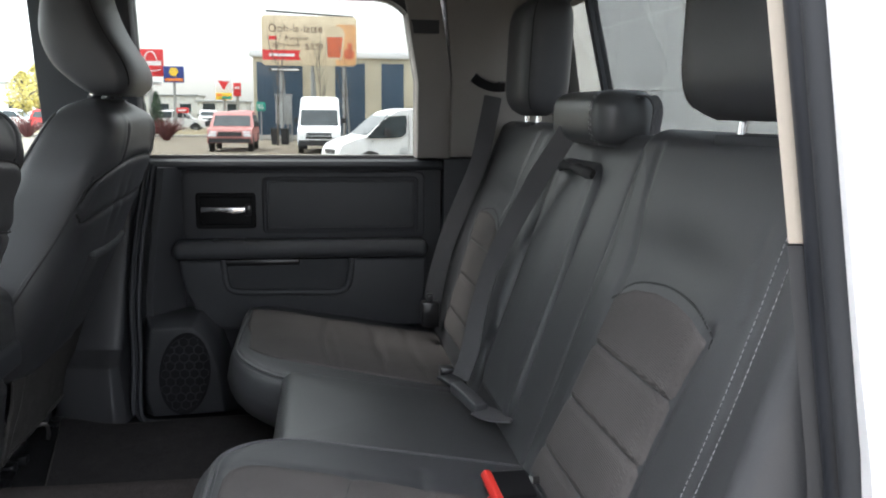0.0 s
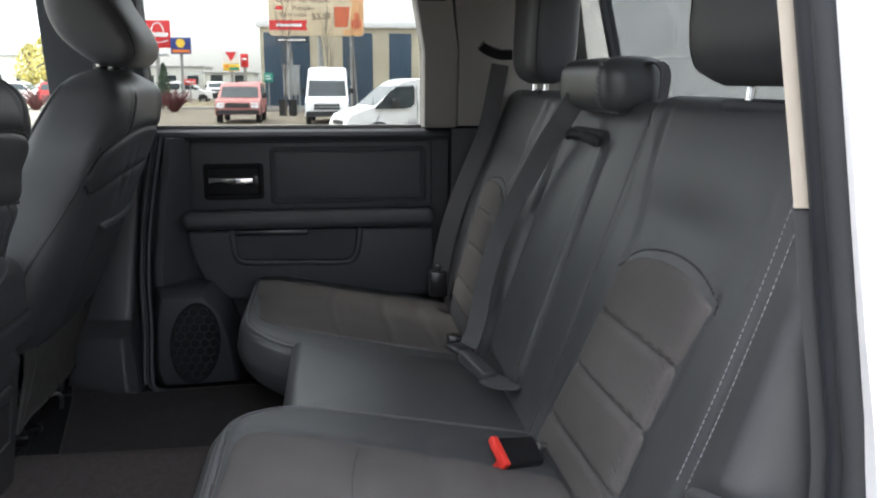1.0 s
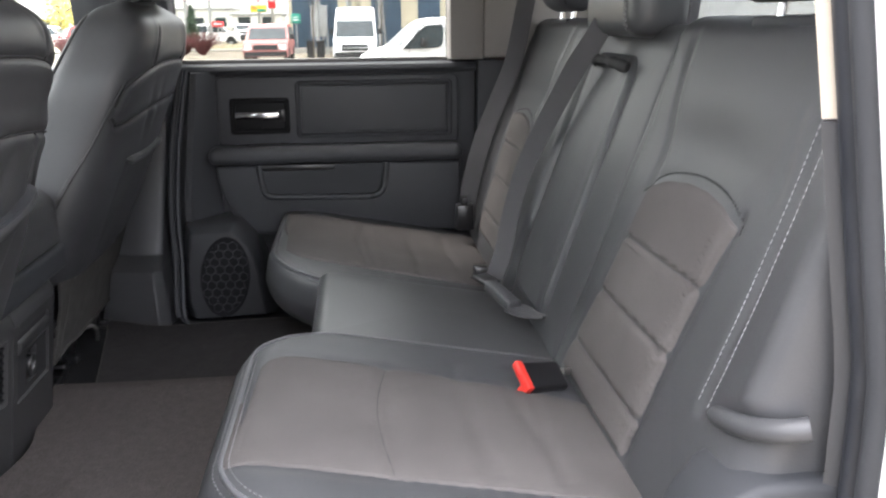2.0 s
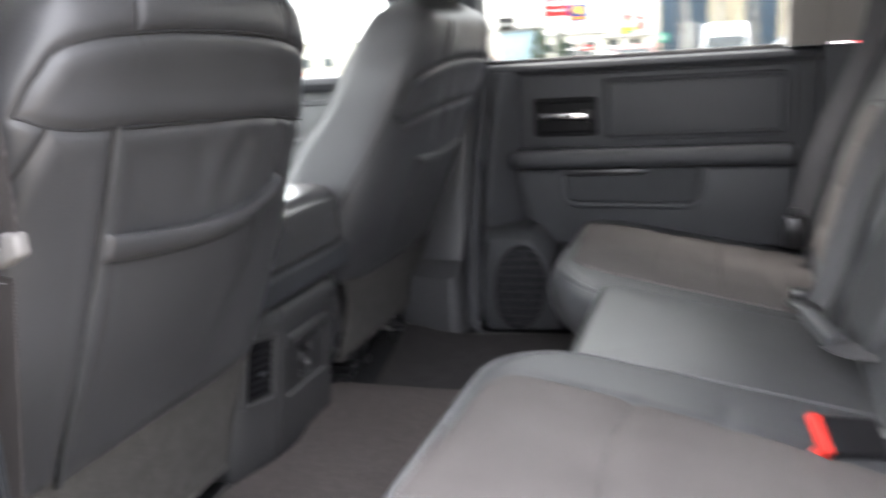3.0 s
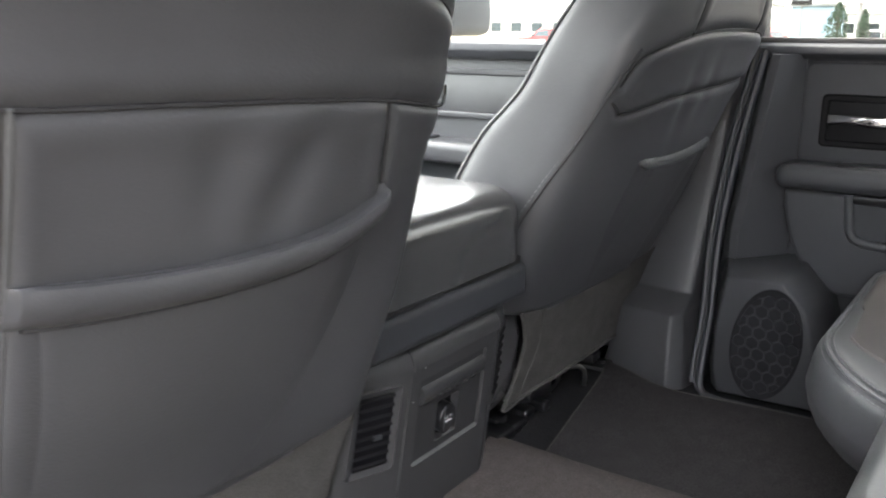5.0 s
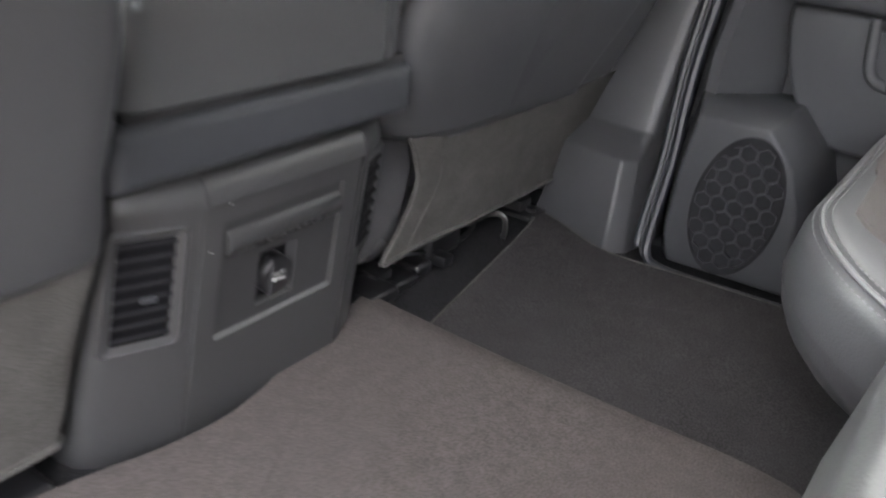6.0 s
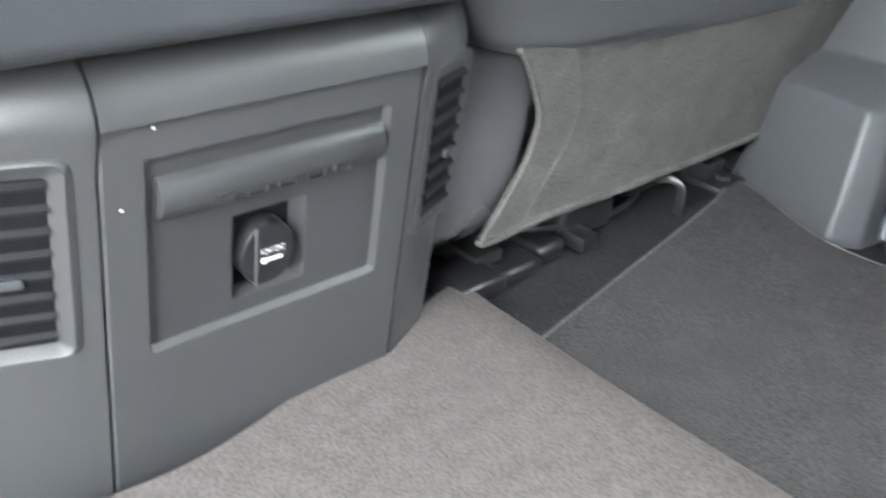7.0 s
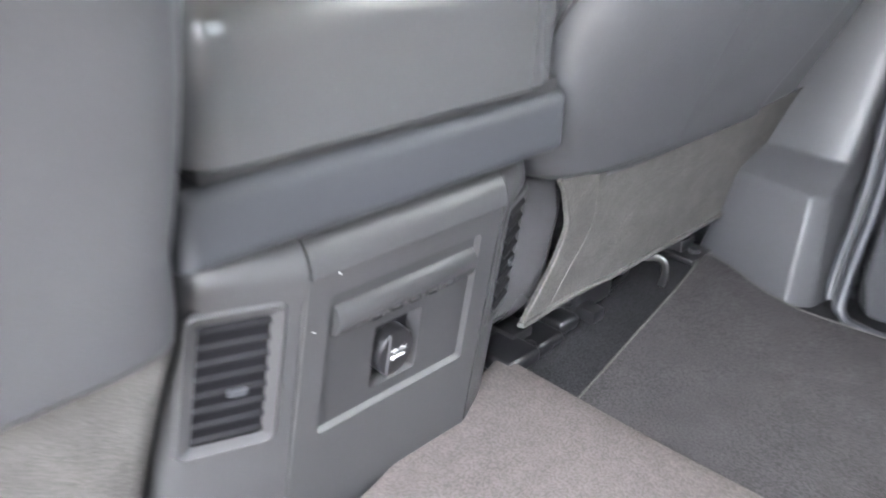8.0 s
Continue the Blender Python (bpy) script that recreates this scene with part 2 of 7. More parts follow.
def curved(x, table):
    """Smooth interpolation through a table by cubic Hermite."""
    xs, ys = [a for a, _ in table], [b for _, b in table]
    if x <= xs[0] or x >= xs[-1]:
        return ys[0] if x <= xs[0] else ys[-1]
    i = max(k for k in range(len(xs)) if xs[k] <= x)
    i = min(i, len(xs) - 2)
    h = xs[i + 1] - xs[i]
    slope = lambda k: (ys[min(k + 1, len(ys) - 1)] - ys[max(k - 1, 0)]) / (xs[min(k + 1, len(xs) - 1)] - xs[max(k - 1, 0)])
    t = (x - xs[i]) / h
    return (2 * t ** 3 - 3 * t * t + 1) * ys[i] + (t ** 3 - 2 * t * t + t) * h * slope(i) + (-2 * t ** 3 + 3 * t * t) * ys[i + 1] + (t ** 3 - t * t) * h * slope(i + 1)


class Pad:
    """An upholstered block: a rounded outline in (u, v), a crowned face towards nrm, rounded rim and straight sides."""

    def __init__(self, origin, u, v, nrm, lo, hi, radii, thick, rim=0.04, crown=0.012, relief=None, sag=0.10, under=0.0, foot=0.02):
        self.o, self.u, self.v, self.n = (Vector(a) for a in (origin, u, v, nrm))
        self.lo, self.hi = lo, hi
        self.r = radii if isinstance(radii, (list, tuple)) else (radii,) * 4
        self.thick, self.rim, self.crown, self.relief, self.sag, self.under, self.foot = thick, rim, crown, relief, sag, under, foot

    def inset(self, a, b):
        """How far inside the outline (a, b) lies."""
        cu, cv = (self.lo[0] + self.hi[0]) / 2, (self.lo[1] + self.hi[1]) / 2
        hu, hv = (self.hi[0] - self.lo[0]) / 2, (self.hi[1] - self.lo[1]) / 2
        x, y = a - cu, b - cv
        r = self.r[0 if x >= 0 and y >= 0 else 1 if y >= 0 else 2 if x < 0 else 3]
        dx, dy = abs(x) - hu + r, abs(y) - hv + r
        return -(min(max(dx, dy), 0) + math.hypot(max(dx, 0), max(dy, 0)) - r)

    def height(self, a, b):
        d = max(0.0, self.inset(a, b))
        q = self.rim
        h = self.crown * (1 - math.exp(-d / self.sag))
        if d < q:
            h -= q - math.sqrt(max(0, q * q - (q - d) ** 2))
        if self.relief:
            h += self.relief(a, b) * min(1, d / 0.012)
        return h

    def at(self, a, b, off=0.0):
        return self.o + self.u * a + self.v * b + self.n * (self.height(a, b) + off)

    def mesh(self, step=0.007, back=True):
        (u0, v0), (u1, v1) = self.lo, self.hi
        half = min(u1 - u0, v1 - v0) / 2
        per = 2 * (u1 - u0 + v1 - v0)
        nc, ns = 10, max(4, int(per / 4 / step))
        ds = [0, 0.04, 0.12, 0.25, 0.42, 0.62, 0.82, 1.0]
        ds = [d * self.rim for d in ds]
        d = self.rim
        while d + step < half - 0.002:
            d += step
            ds.append(d)
        ds.append(half - 0.0015)

        def ring(d):
            c = rrect(u0 + d, u1 - d, v0 + d, v1 - d, [min(max(r - d, 0.0012), half - d) for r in self.r], nc)
            out = []
            for i, p in enumerate(c):
                out.append(p)
                if i % (nc + 1) == nc:
                    q = c[(i + 1) % len(c)]
                    out += [(p[0] + (q[0] - p[0]) * k / ns, p[1] + (q[1] - p[1]) * k / ns) for k in range(1, ns)]
            return out

        base = [self.o + self.u * a + self.v * b for a, b in ring(0)]
        rings = []
        if back and self.under:
            d0 = self.rim + (self.thick - self.rim) * 0.22
            for k in range(7):
                th = math.pi / 2 * (1 - k / 7)
                rings.append([self.o + self.u * a + self.v * b - self.n * (d0 + (self.thick - d0) * math.sin(th)) for a, b in ring(self.under * (1 - math.cos(th)))])
        elif back:
            rings.append([self.o + self.u * a + self.v * b - self.n * self.thick for a, b in ring(min(self.foot, half / 2))])
            rings.append([p - self.n * (self.thick - min(self.foot, self.thick / 3)) for p in base])
        rings.append([p - self.n * (self.rim + (self.thick - self.rim) * 0.35) for p in base])
        rings += [[self.at(a, b) for a, b in ring(d)] for d in ds]
        return loft(rings)

    def patch(self, edge, n=40, m=50, off=0.002, sink=0.006, relief=None, hem=0.05):
        """A panel sewn on the face: edge(s, t) maps the unit square to (u, v); its rim sinks into the seam."""
        rows = []
        for j in range(m + 1):
            row = []
            for i in range(n + 1):
                s, t = i / n, j / m
                a, b = edge(s, t)
                k = min(min(s, 1 - s) / hem, min(t, 1 - t) / hem, 1)
                h = off * math.sin(k * math.pi / 2) - sink * (1 - k) ** 2
                row.append(self.at(a, b, h + (relief(s, t) if relief else 0)))
            rows.append(row)
        return loft(rows, closed_ring=False, cap=False)

    def cord(self, line, r=0.0015, off=0.0, seg=6):
        return tube([self.at(a, b, off) for a, b in line], r, seg, up=self.n)

    def stitches(self, line, length=0.0055, gap=0.004, r=0.0008, off=0.0008):
        bm = bmesh.new()
        pts = [self.at(a, b, off) for a, b in line]
        return sew(pts, length, gap, r, bm)


def sew(pts, length, gap, r, bm=None):
    """Short thread dashes along a polyline."""
    bm = bm or bmesh.new()
    cum = [0.0]
    for p, q in zip(pts, pts[1:]):
        cum.append(cum[-1] + (q - p).length)
    where = lambda s: Vector([float(np.interp(s, cum, [p[i] for p in pts])) for i in range(3)])
    s = 0.0
    while s + length < cum[-1]:
        tube([where(s), where(s + length / 2), where(s + length)], r, 4, bm)
        s += length + gap
    return bm


def line2(points, n=14):
    return [(p.x, p.y) for p in smooth_line([(a, b, 0) for a, b in points], n)]


def bump_at(d, w):
    return math.exp(-(d / w) ** 2)


def lettering(text, size, depth=0.0):
    """The outline of text as a bmesh in its own plane (x right, y up), centred."""
    cu = bpy.data.curves.new("lettering", "FONT")
    cu.body, cu.size, cu.extrude, cu.align_x, cu.align_y = text, size, depth, "CENTER", "CENTER"
    ob = bpy.data.objects.new("lettering", cu)
    scene.collection.objects.link(ob)
    me = bpy.data.meshes.new_from_object(ob.evaluated_get(bpy.context.evaluated_depsgraph_get()))
    bm = bmesh.new()
    bm.from_mesh(me)
    bpy.data.objects.remove(ob)
    return bm


def laid(bm, origin, right, up):
    """Moves a bmesh drawn in its own plane to a place in the world."""
    r, u = Vector(right).normalized(), Vector(up).normalized()
    m = Matrix((r, u, r.cross(u))).transposed().to_4x4()
    m.translation = Vector(origin)
    bmesh.ops.transform(bm, matrix=m, verts=bm.verts)
    return bm


# ---- cab structure ----
GROUND_Z = -0.15


def upright(x0, x1, levels, bm=None):
    """A post of rectangular section: levels of (z, y_in, y_out, shift in x)."""
    rings = [[(x0 + s, a, z), (x1 + s, a, z), (x1 + s, b, z), (x0 + s, b, z)] for z, a, b, s in levels]
    b_ = loft(rings, bm=bm)
    return b_


def bevelled(bm, off=0.006, seg=2):
    bmesh.ops.bevel(bm, geom=[e for e in bm.edges if e.is_manifold and e.calc_face_angle(0) > 0.5], offset=off, segments=seg, profile=0.5, affect="EDGES")
    return bm


floor = solid("floor", box(-1.85, 0.42, -0.80, 0.78, 0.815, 0.850, 0.01), FLOOR_CARPET, "dark charcoal carpeted cab floor", "floor", kind="structure")
ceiling = solid("ceiling", box(-1.25, 0.36, -0.74, 0.74, 1.945, 1.965, 0.008), HEADLINER, "pale grey felt headliner", "ceiling", kind="structure")

cab = thing("cab_body", (-0.6, 0, 0.75), "white painted pickup truck cab with open rear doorway", "truck cab", kind="structure")
part("roof", bevelled(loft([rrect_ for rrect_ in [[(a, b, z) for a, b in rrect(x0, x1, -w, w, 0.12, 6)] for x0, x1, w, z in ((-1.30, 0.46, 0.83, 1.968), (-1.30, 0.46, 0.83, 1.990), (-1.22, 0.38, 0.74, 2.030))]]), 0.004), WHITE_PAINT, cab, "white roof panel")
part("rear_wall", box(0.425, 0.46, -0.80, 0.80, 0.82, 1.57, 0.006), PLASTIC, cab, "dark felt back wall")
# rear window frame, leaning forward at the top
rw = bmesh.new()
for y0, y1 in ((-0.80, -0.66), (0.735, 0.80)):
    loft([[(0.40, y0, 1.571), (0.46, y0, 1.571), (0.46, y1, 1.571), (0.40, y1, 1.571)], [(0.325, y0 * 0.93, 1.942), (0.385, y0 * 0.93, 1.942), (0.385, y1 * 0.93, 1.942), (0.325, y1 * 0.93, 1.942)]], bm=rw)
part("rear_window_surround", rw, PLASTIC, cab, "dark rear window surround")
part("rear_window_header", box(0.325, 0.39, -0.612, 0.682, 1.885, 1.943, 0.006), PLASTIC, cab)
for y in (-0.36, 0.385):
    part("window_divider", upright(0.0, 0.022, [(1.572, y - 0.012, y + 0.012, 0.412), (1.884, y - 0.012, y + 0.012, 0.338)]), RUBBER, cab, "black window divider")
for y0, y1, g in ((-0.655, -0.373, GLASS_TINT), (-0.347, 0.372, GLASS_TINT), (0.398, 0.730, GLASS_REAR)):
    pane = part("pane", upright(0.0, 0.005, [(1.572, y0, y1, 0.421), (1.884, max(y0, -0.61), min(y1, 0.68), 0.347)]), g, cab, smooth=False)
    pane.visible_shadow = False

# passenger side pillars
LEAN = [(0.80, 0.83, 0.96), (1.49, 0.80, 0.93), (1.945, 0.70, 0.79)]
part("middle_pillar", bevelled(upright(-0.930, -0.735, [(z, a, b, 0) for z, a, b in LEAN])), PLASTIC, cab, "dark pillar trim")
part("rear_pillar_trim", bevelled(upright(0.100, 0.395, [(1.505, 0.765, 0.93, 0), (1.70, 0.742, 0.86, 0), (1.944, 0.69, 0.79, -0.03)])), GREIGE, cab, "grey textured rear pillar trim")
part("lower_pillar_trim", bevelled(upright(0.085, 0.42, [(0.852, 0.80, 0.93, 0), (1.50, 0.775, 0.93, 0)])), PLASTIC, cab)
part("windscreen_pillar", bevelled(upright(-1.85, -1.77, [(0.80, 0.80, 0.93, 0), (1.46, 0.80, 0.93, 0), (1.944, 0.69, 0.78, 0.52)])), PLASTIC, cab)
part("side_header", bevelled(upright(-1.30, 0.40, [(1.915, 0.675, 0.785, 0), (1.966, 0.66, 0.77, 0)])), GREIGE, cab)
# driver side, with the open rear doorway
part("windscreen_pillar", bevelled(upright(-1.85, -1.77, [(0.80, -0.80, -0.93, 0), (1.46, -0.80, -0.93, 0), (1.944, -0.69, -0.78, 0.52)])), PLASTIC, cab)
part("side_header", bevelled(upright(-1.30, 0.40, [(1.915, -0.675, -0.80, 0), (1.966, -0.66, -0.79, 0)])), GREIGE, cab)
part("lower_middle_pillar", bevelled(upright(-0.86, -0.660, [(0.80, -0.84, -0.90, 0), (1.20, -0.832, -0.90, 0), (1.517, -0.828, -0.89, 0.005)]), 0.012, 3), PLASTIC, cab, "slate plastic lower pillar trim")
up = Pad((0, 0, 0), (1, 0, 0), (0, 0.22, 1), Vector((0, 1, -0.22)).normalized(), (-0.85, 1.516), (-0.640, 1.944), (0.06, 0.06, 0.09, 0.105), 0.10, rim=0.035, crown=0.012)
up.o = Vector((0, -1.112, 0))
part("upper_middle_pillar", up.mesh(0.02), BEIGE, cab, "cream upper pillar trim with rounded lower end")
part("pillar_seal", tube([(-0.648, -0.872, z) for z in np.linspace(0.82, 1.93, 24)], 0.013, 10, up=(1, 0, 0)), RUBBER, cab, "blue-black rubber door seal")
part("pillar_jamb", bevelled(upright(-0.86, -0.655, [(0.70, -0.902, -0.985, 0), (1.45, -0.902, -0.955, 0), (1.944, -0.80, -0.86, 0)])), WHITE_PAINT, cab, "white painted door jamb")
slope = lambda z: 0.131 + (1.52 - z) * 0.17 if z > 1.3 else 0.168
part("rear_pillar_strip", loft([[(slope(z), -0.862, z), (slope(z) + 0.013, -0.864, z), (slope(z) + 0.030, -0.852, z), (slope(z) + 0.010, -0.848, z)] for z in np.linspace(1.520, 1.944, 10)]), BEIGE, cab, "cream rear pillar trim edge")
part("rear_pillar_lower", loft([[(slope(z) - 0.001, -0.862, z), (slope(z) + 0.018, -0.866, z), (slope(z) + 0.05, -0.80, z), (slope(z) + 0.012, -0.846, z)] for z in np.linspace(0.83, 1.518, 16)]), PLASTIC_MID, cab, "dark lower rear pillar trim")
part("rear_pillar_seal", tube([(slope(z) + 0.019, -0.876, z) for z in np.linspace(0.80, 1.94, 30)], 0.012, 10, up=(1, 0, 0)), RUBBER, cab, "blue-black rubber door seal")
part("rear_pillar_seal", tube([(slope(z) + 0.016, -0.904, z) for z in np.linspace(0.80, 1.94, 30)], 0.012, 10, up=(1, 0, 0)), PLASTIC, cab, "grey outer door seal")
part("rear_pillar_jamb", loft([[(slope(z) + 0.017, -0.912, z), (slope(z) + 0.011, -0.932 - 0.05 * max(0, 1.45 - z), z), (0.47, -0.945 - 0.06 * max(0, 1.45 - z), z), (0.47, -0.90, z)] for z in np.linspace(0.55, 1.944, 20)]), WHITE_PAINT, cab, "white painted rear quarter panel")
part("rocker", box(-1.85, 0.47, -0.98, -0.845, 0.62, 0.80, 0.015), WHITE_PAINT, cab, "white rocker under the doorway")
part("sill_plate", bevelled(box(-0.655, 0.165, -0.90, -0.80, 0.802, 0.842, 0)), PLASTIC, cab, "dark step plate")
part("rocker", box(-1.85, 0.47, 0.86, 0.98, 0.60, 0.755, 0.015), WHITE_PAINT, cab)
part("inner_sill", bevelled(upright(-1.80, 0.42, [(0.70, 0.70, 0.86, 0), (0.80, 0.70, 0.86, 0), (0.852, 0.70, 0.765, 0)]), 0.008), PLASTIC, cab, "dark inner sill")
part("front_bulkhead", box(-1.93, -1.86, -0.93, 0.93, 0.62, 1.36, 0.01), PLASTIC, cab)
part("cowl", bevelled(upright(-1.93, -1.62, [(1.20, -0.80, 0.80, 0), (1.37, -0.80, 0.80, -0.04)]), 0.02), PLASTIC, cab)
ws = part("windscreen", loft([[(-1.84, -0.78, 1.40), (-1.835, -0.78, 1.40), (-1.835, 0.78, 1.40), (-1.84, 0.78, 1.40)], [(-1.27, -0.66, 1.925), (-1.265, -0.66, 1.925), (-1.265, 0.66, 1.925), (-1.27, 0.66, 1.925)]]), GLASS, cab, smooth=False)
ws.visible_shadow = False
part("bonnet", bevelled(loft([[(x, y, z + 0.05 * (1 - (y / 0.9) ** 2) + dz) for y in np.linspace(-0.88, 0.88, 15)] + [(x, y, z - 0.10) for y in (0.88, -0.88)] for x, z, dz in ((-1.96, 1.30, 0.02), (-2.3, 1.29, 0.01), (-2.7, 1.27, 0), (-3.0, 1.23, 0), (-3.12, 1.12, 0))]), 0.004, 1), WHITE_PAINT, cab, "white bonnet")
part("sill_filler", bevelled(box(-0.99, -0.905, 0.806, 0.872, 0.757, 1.25), 0.004), PLASTIC, cab)
# pillar foot box beside the passenger seat
foot = [
    [(-0.920, 0.690, 0.846), (-0.756, 0.611, 0.846), (-0.728, 0.635, 0.846), (-0.700, 0.80, 0.846), (-0.920, 0.80, 0.846)],
    [(-0.880, 0.680, 0.984), (-0.772, 0.664, 0.982), (-0.752, 0.684, 0.983), (-0.738, 0.84, 0.984), (-0.880, 0.84, 0.984)],
    [(-0.882, 0.744, 1.010), (-0.778, 0.736, 1.010), (-0.758, 0.745, 1.010), (-0.738, 0.84, 1.010), (-0.882, 0.84, 1.010)],
    [(-0.890, 0.786, 1.250), (-0.760, 0.776, 1.250), (-0.740, 0.780, 1.250), (-0.726, 0.84, 1.250), (-0.890, 0.84, 1.250)],
    [(-0.895, 0.780, 1.486), (-0.730, 0.774, 1.486), (-0.712, 0.776, 1.486), (-0.706, 0.83, 1.486), (-0.895, 0.83, 1.486)]]
part("pillar_foot", bevelled(loft(foot), 0.005, 3), PLASTIC_MID, cab, "slate plastic pillar foot cover")

# driver side front door, closed
dr = thing("door_3", (-1.35, -0.86, 0.72), "closed driver side front door with dark inner trim", "door", kind="structure")
part("inner_trim", box(-1.765, -0.865, -0.88, -0.81, 0.76, 1.487, 0.012), PLASTIC, dr)
part("outer_skin", box(-1.765, -0.865, -0.97, -0.885, 0.66, 1.487, 0.012), WHITE_PAINT, dr)
p_ = part("pane", upright(-1.76, -0.87, [(1.488, -0.90, -0.905, 0), (1.914, -0.78, -0.785, 0)]), GLASS, dr, smooth=False)
p_.visible_shadow = False

# driver side rear door, swung open on its hinges
od = thing("door_4", (-0.70, -0.99, 0.66), "open driver side rear door with dark inner trim", "door", kind="structure")
SWING = Matrix.Translation((-0.70, -0.99, 0)) @ Matrix.Rotation(radians(-70), 4, "Z")


def swung(bm):
    bmesh.ops.transform(bm, matrix=SWING, verts=bm.verts)
    return bm


part("outer_skin", swung(box(0.0, 0.83, -0.07, -0.03, 0.66, 1.487, 0.012)), WHITE_PAINT, od, "white outer door skin")
part("inner_trim", swung(box(0.02, 0.81, -0.028, 0.03, 0.70, 1.480, 0.012)), PLASTIC, od, "dark inner door trim")
part("armrest", swung(box(0.08, 0.70, 0.032, 0.09, 1.235, 1.290, 0.018, 3)), LEATHER_SOFT, od, "dark padded armrest")
for x0, x1, z0, z1 in ((0.0, 0.05, 1.489, 1.93), (0.75, 0.83, 1.489, 1.90), (0.052, 0.748, 1.885, 1.93)):
    part("window_frame", swung(box(x0, x1, -0.05, -0.01, z0, z1, 0.006)), PLASTIC, od, "dark window frame")
p_ = part("pane", swung(box(0.052, 0.748, -0.033, -0.028, 1.489, 1.884)), GLASS_TINT, od, smooth=False)
p_.visible_shadow = False

# ---- passenger side rear door ----
DY = 0.800


def panel(x0, x1, z0, z1, y, depth, r=0.02, bev=0.006, tilt=None):
    """A raised trim panel on the door: face at y, going back by depth."""
    o = [(a, b) for a, b in rrect(x0, x1, z0, z1, r, 5)]
    if tilt:
        o = [(a + tilt * (b - z0), b) for a, b in o]
    bm = prism(o, "y", y, y + depth)
    es = [e for e in bm.edges if all(abs(v.co.y - y) < 1e-5 for v in e.verts)]
    bmesh.ops.bevel(bm, geom=es, offset=bev, segments=3, profile=0.5, affect="EDGES")
    return bm


def frame_ring(x0, x1, z0, z1, y, width, depth, r=0.02, bev=0.003):
    """A raised rounded frame round an opening on the door."""
    outer = rrect(x0, x1, z0, z1, r, 6)
    inner = rrect(x0 + width, x1 - width, z0 + width, z1 - width, max(r - width, 0.003), 6)
    rings = [[(a, y + depth, b) for a, b in outer], [(a, y + bev, b) for a, b in outer]]
    rings += [[(a * .75 + c * .25, y, b * .75 + d * .25) for (a, b), (c, d) in zip(outer, inner)], [(a * .25 + c * .75, y, b * .25 + d * .75) for (a, b), (c, d) in zip(outer, inner)]]
    rings += [[(a, y + bev, b) for a, b in inner], [(a, y + depth, b) for a, b in inner]]
    return loft(rings, cap=False)


door = thing("door_1", (-0.33, 0.86, 0.755), "closed rear passenger door with charcoal plastic trim and armrest", "door", kind="structure")
edge = [(0.082, 1.478), (-0.672, 1.478), (-0.690, 1.38), (-0.722, 1.15), (-0.742, 0.86), (-0.738, 0.79), (-0.712, 0.764), (0.082, 0.764)]
part("trim_panel", prism(edge, "y", DY, DY + 0.07, 0.006), PLASTIC_DOOR, door, "charcoal grained plastic door trim")
part("outer_skin", box(-0.735, 0.10, 0.885, 0.965, 0.66, 1.478, 0.012), WHITE_PAINT, door, "white outer door skin")
part("window_ledge", prism([(DY - 0.012, 1.470), (DY - 0.020, 1.480), (DY - 0.012, 1.4925), (DY + 0.04, 1.499), (DY + 0.06, 1.499), (DY + 0.06, 1.470)], "x", -0.735, 0.084, 0.002), PLASTIC, door, "dark window ledge")
# wiper strip in pale grey: the light along its top is put into the colour
part("window_strip", box(-0.725, 0.012, DY + 0.030, DY + 0.045, 1.498, 1.507, 0.002), PLASTIC_GREY, door, "window wiper strip painted pale as if lit")
# upper field with its frame and recess
part("upper_field", panel(-0.602, 0.036, 1.283, 1.466, DY - 0.008, 0.02, 0.02, 0.006), PLASTIC_DOOR, door, "dark upper door field")
part("upper_frame", frame_ring(-0.395, 0.018, 1.302, 1.452, DY - 0.0125, 0.012, 0.008, 0.014), PLASTIC, door)
part("upper_inset", panel(-0.380, 0.003, 1.317, 1.437, DY - 0.0105, 0.006, 0.006, 0.002), PLASTIC_DOOR, door, "dark soft inset")
bez = part("handle_bezel", frame_ring(-0.566, -0.412, 1.316, 1.410, DY - 0.0135, 0.013, 0.010, 0.010), SLAT, door, "dark handle surround")
part("handle_cup", panel(-0.556, -0.424, 1.326, 1.402, DY - 0.0095, 0.004, 0.004, 0.001), SLAT, bez, "deep black handle cup")
hnd = bmesh.new()
loft([[(x, DY - 0.016 - 0.010 * math.sin(math.pi * min(1, (x + 0.552) / 0.14)) + dy * 0.5, 1.366 + dz) for dy, dz in rrect(-0.009, 0.009, -0.0085 + 0.002 * math.sin(70 * x), 0.0085, 0.006, 4)] for x in np.linspace(-0.552, -0.440, 40)], bm=hnd)
part("handle", hnd, CHROME, bez, "bright chrome pull handle")
part("lock_tab", box(-0.440, -0.424, DY - 0.020, DY - 0.010, 1.350, 1.380, 0.004), PLASTIC_GLOSS, bez)
# armrest
arm = Pad((0, 0, 0), (1, 0, 0), (0, 0, 1), (0, -1, 0), (-0.622, 1.243), (0.040, 1.289), (0.022, 0.022, 0.022, 0.022), 0.085, rim=0.020, crown=0.004)
arm.o = Vector((0, 0.722, 0))
part("armrest", arm.mesh(0.010), PLASTIC_DOOR, door, "dark padded armrest")
part("switch_plate", box(-0.52, -0.44, 0.735, 0.785, 1.287, 1.2915, 0.002), PLASTIC_GLOSS, door)
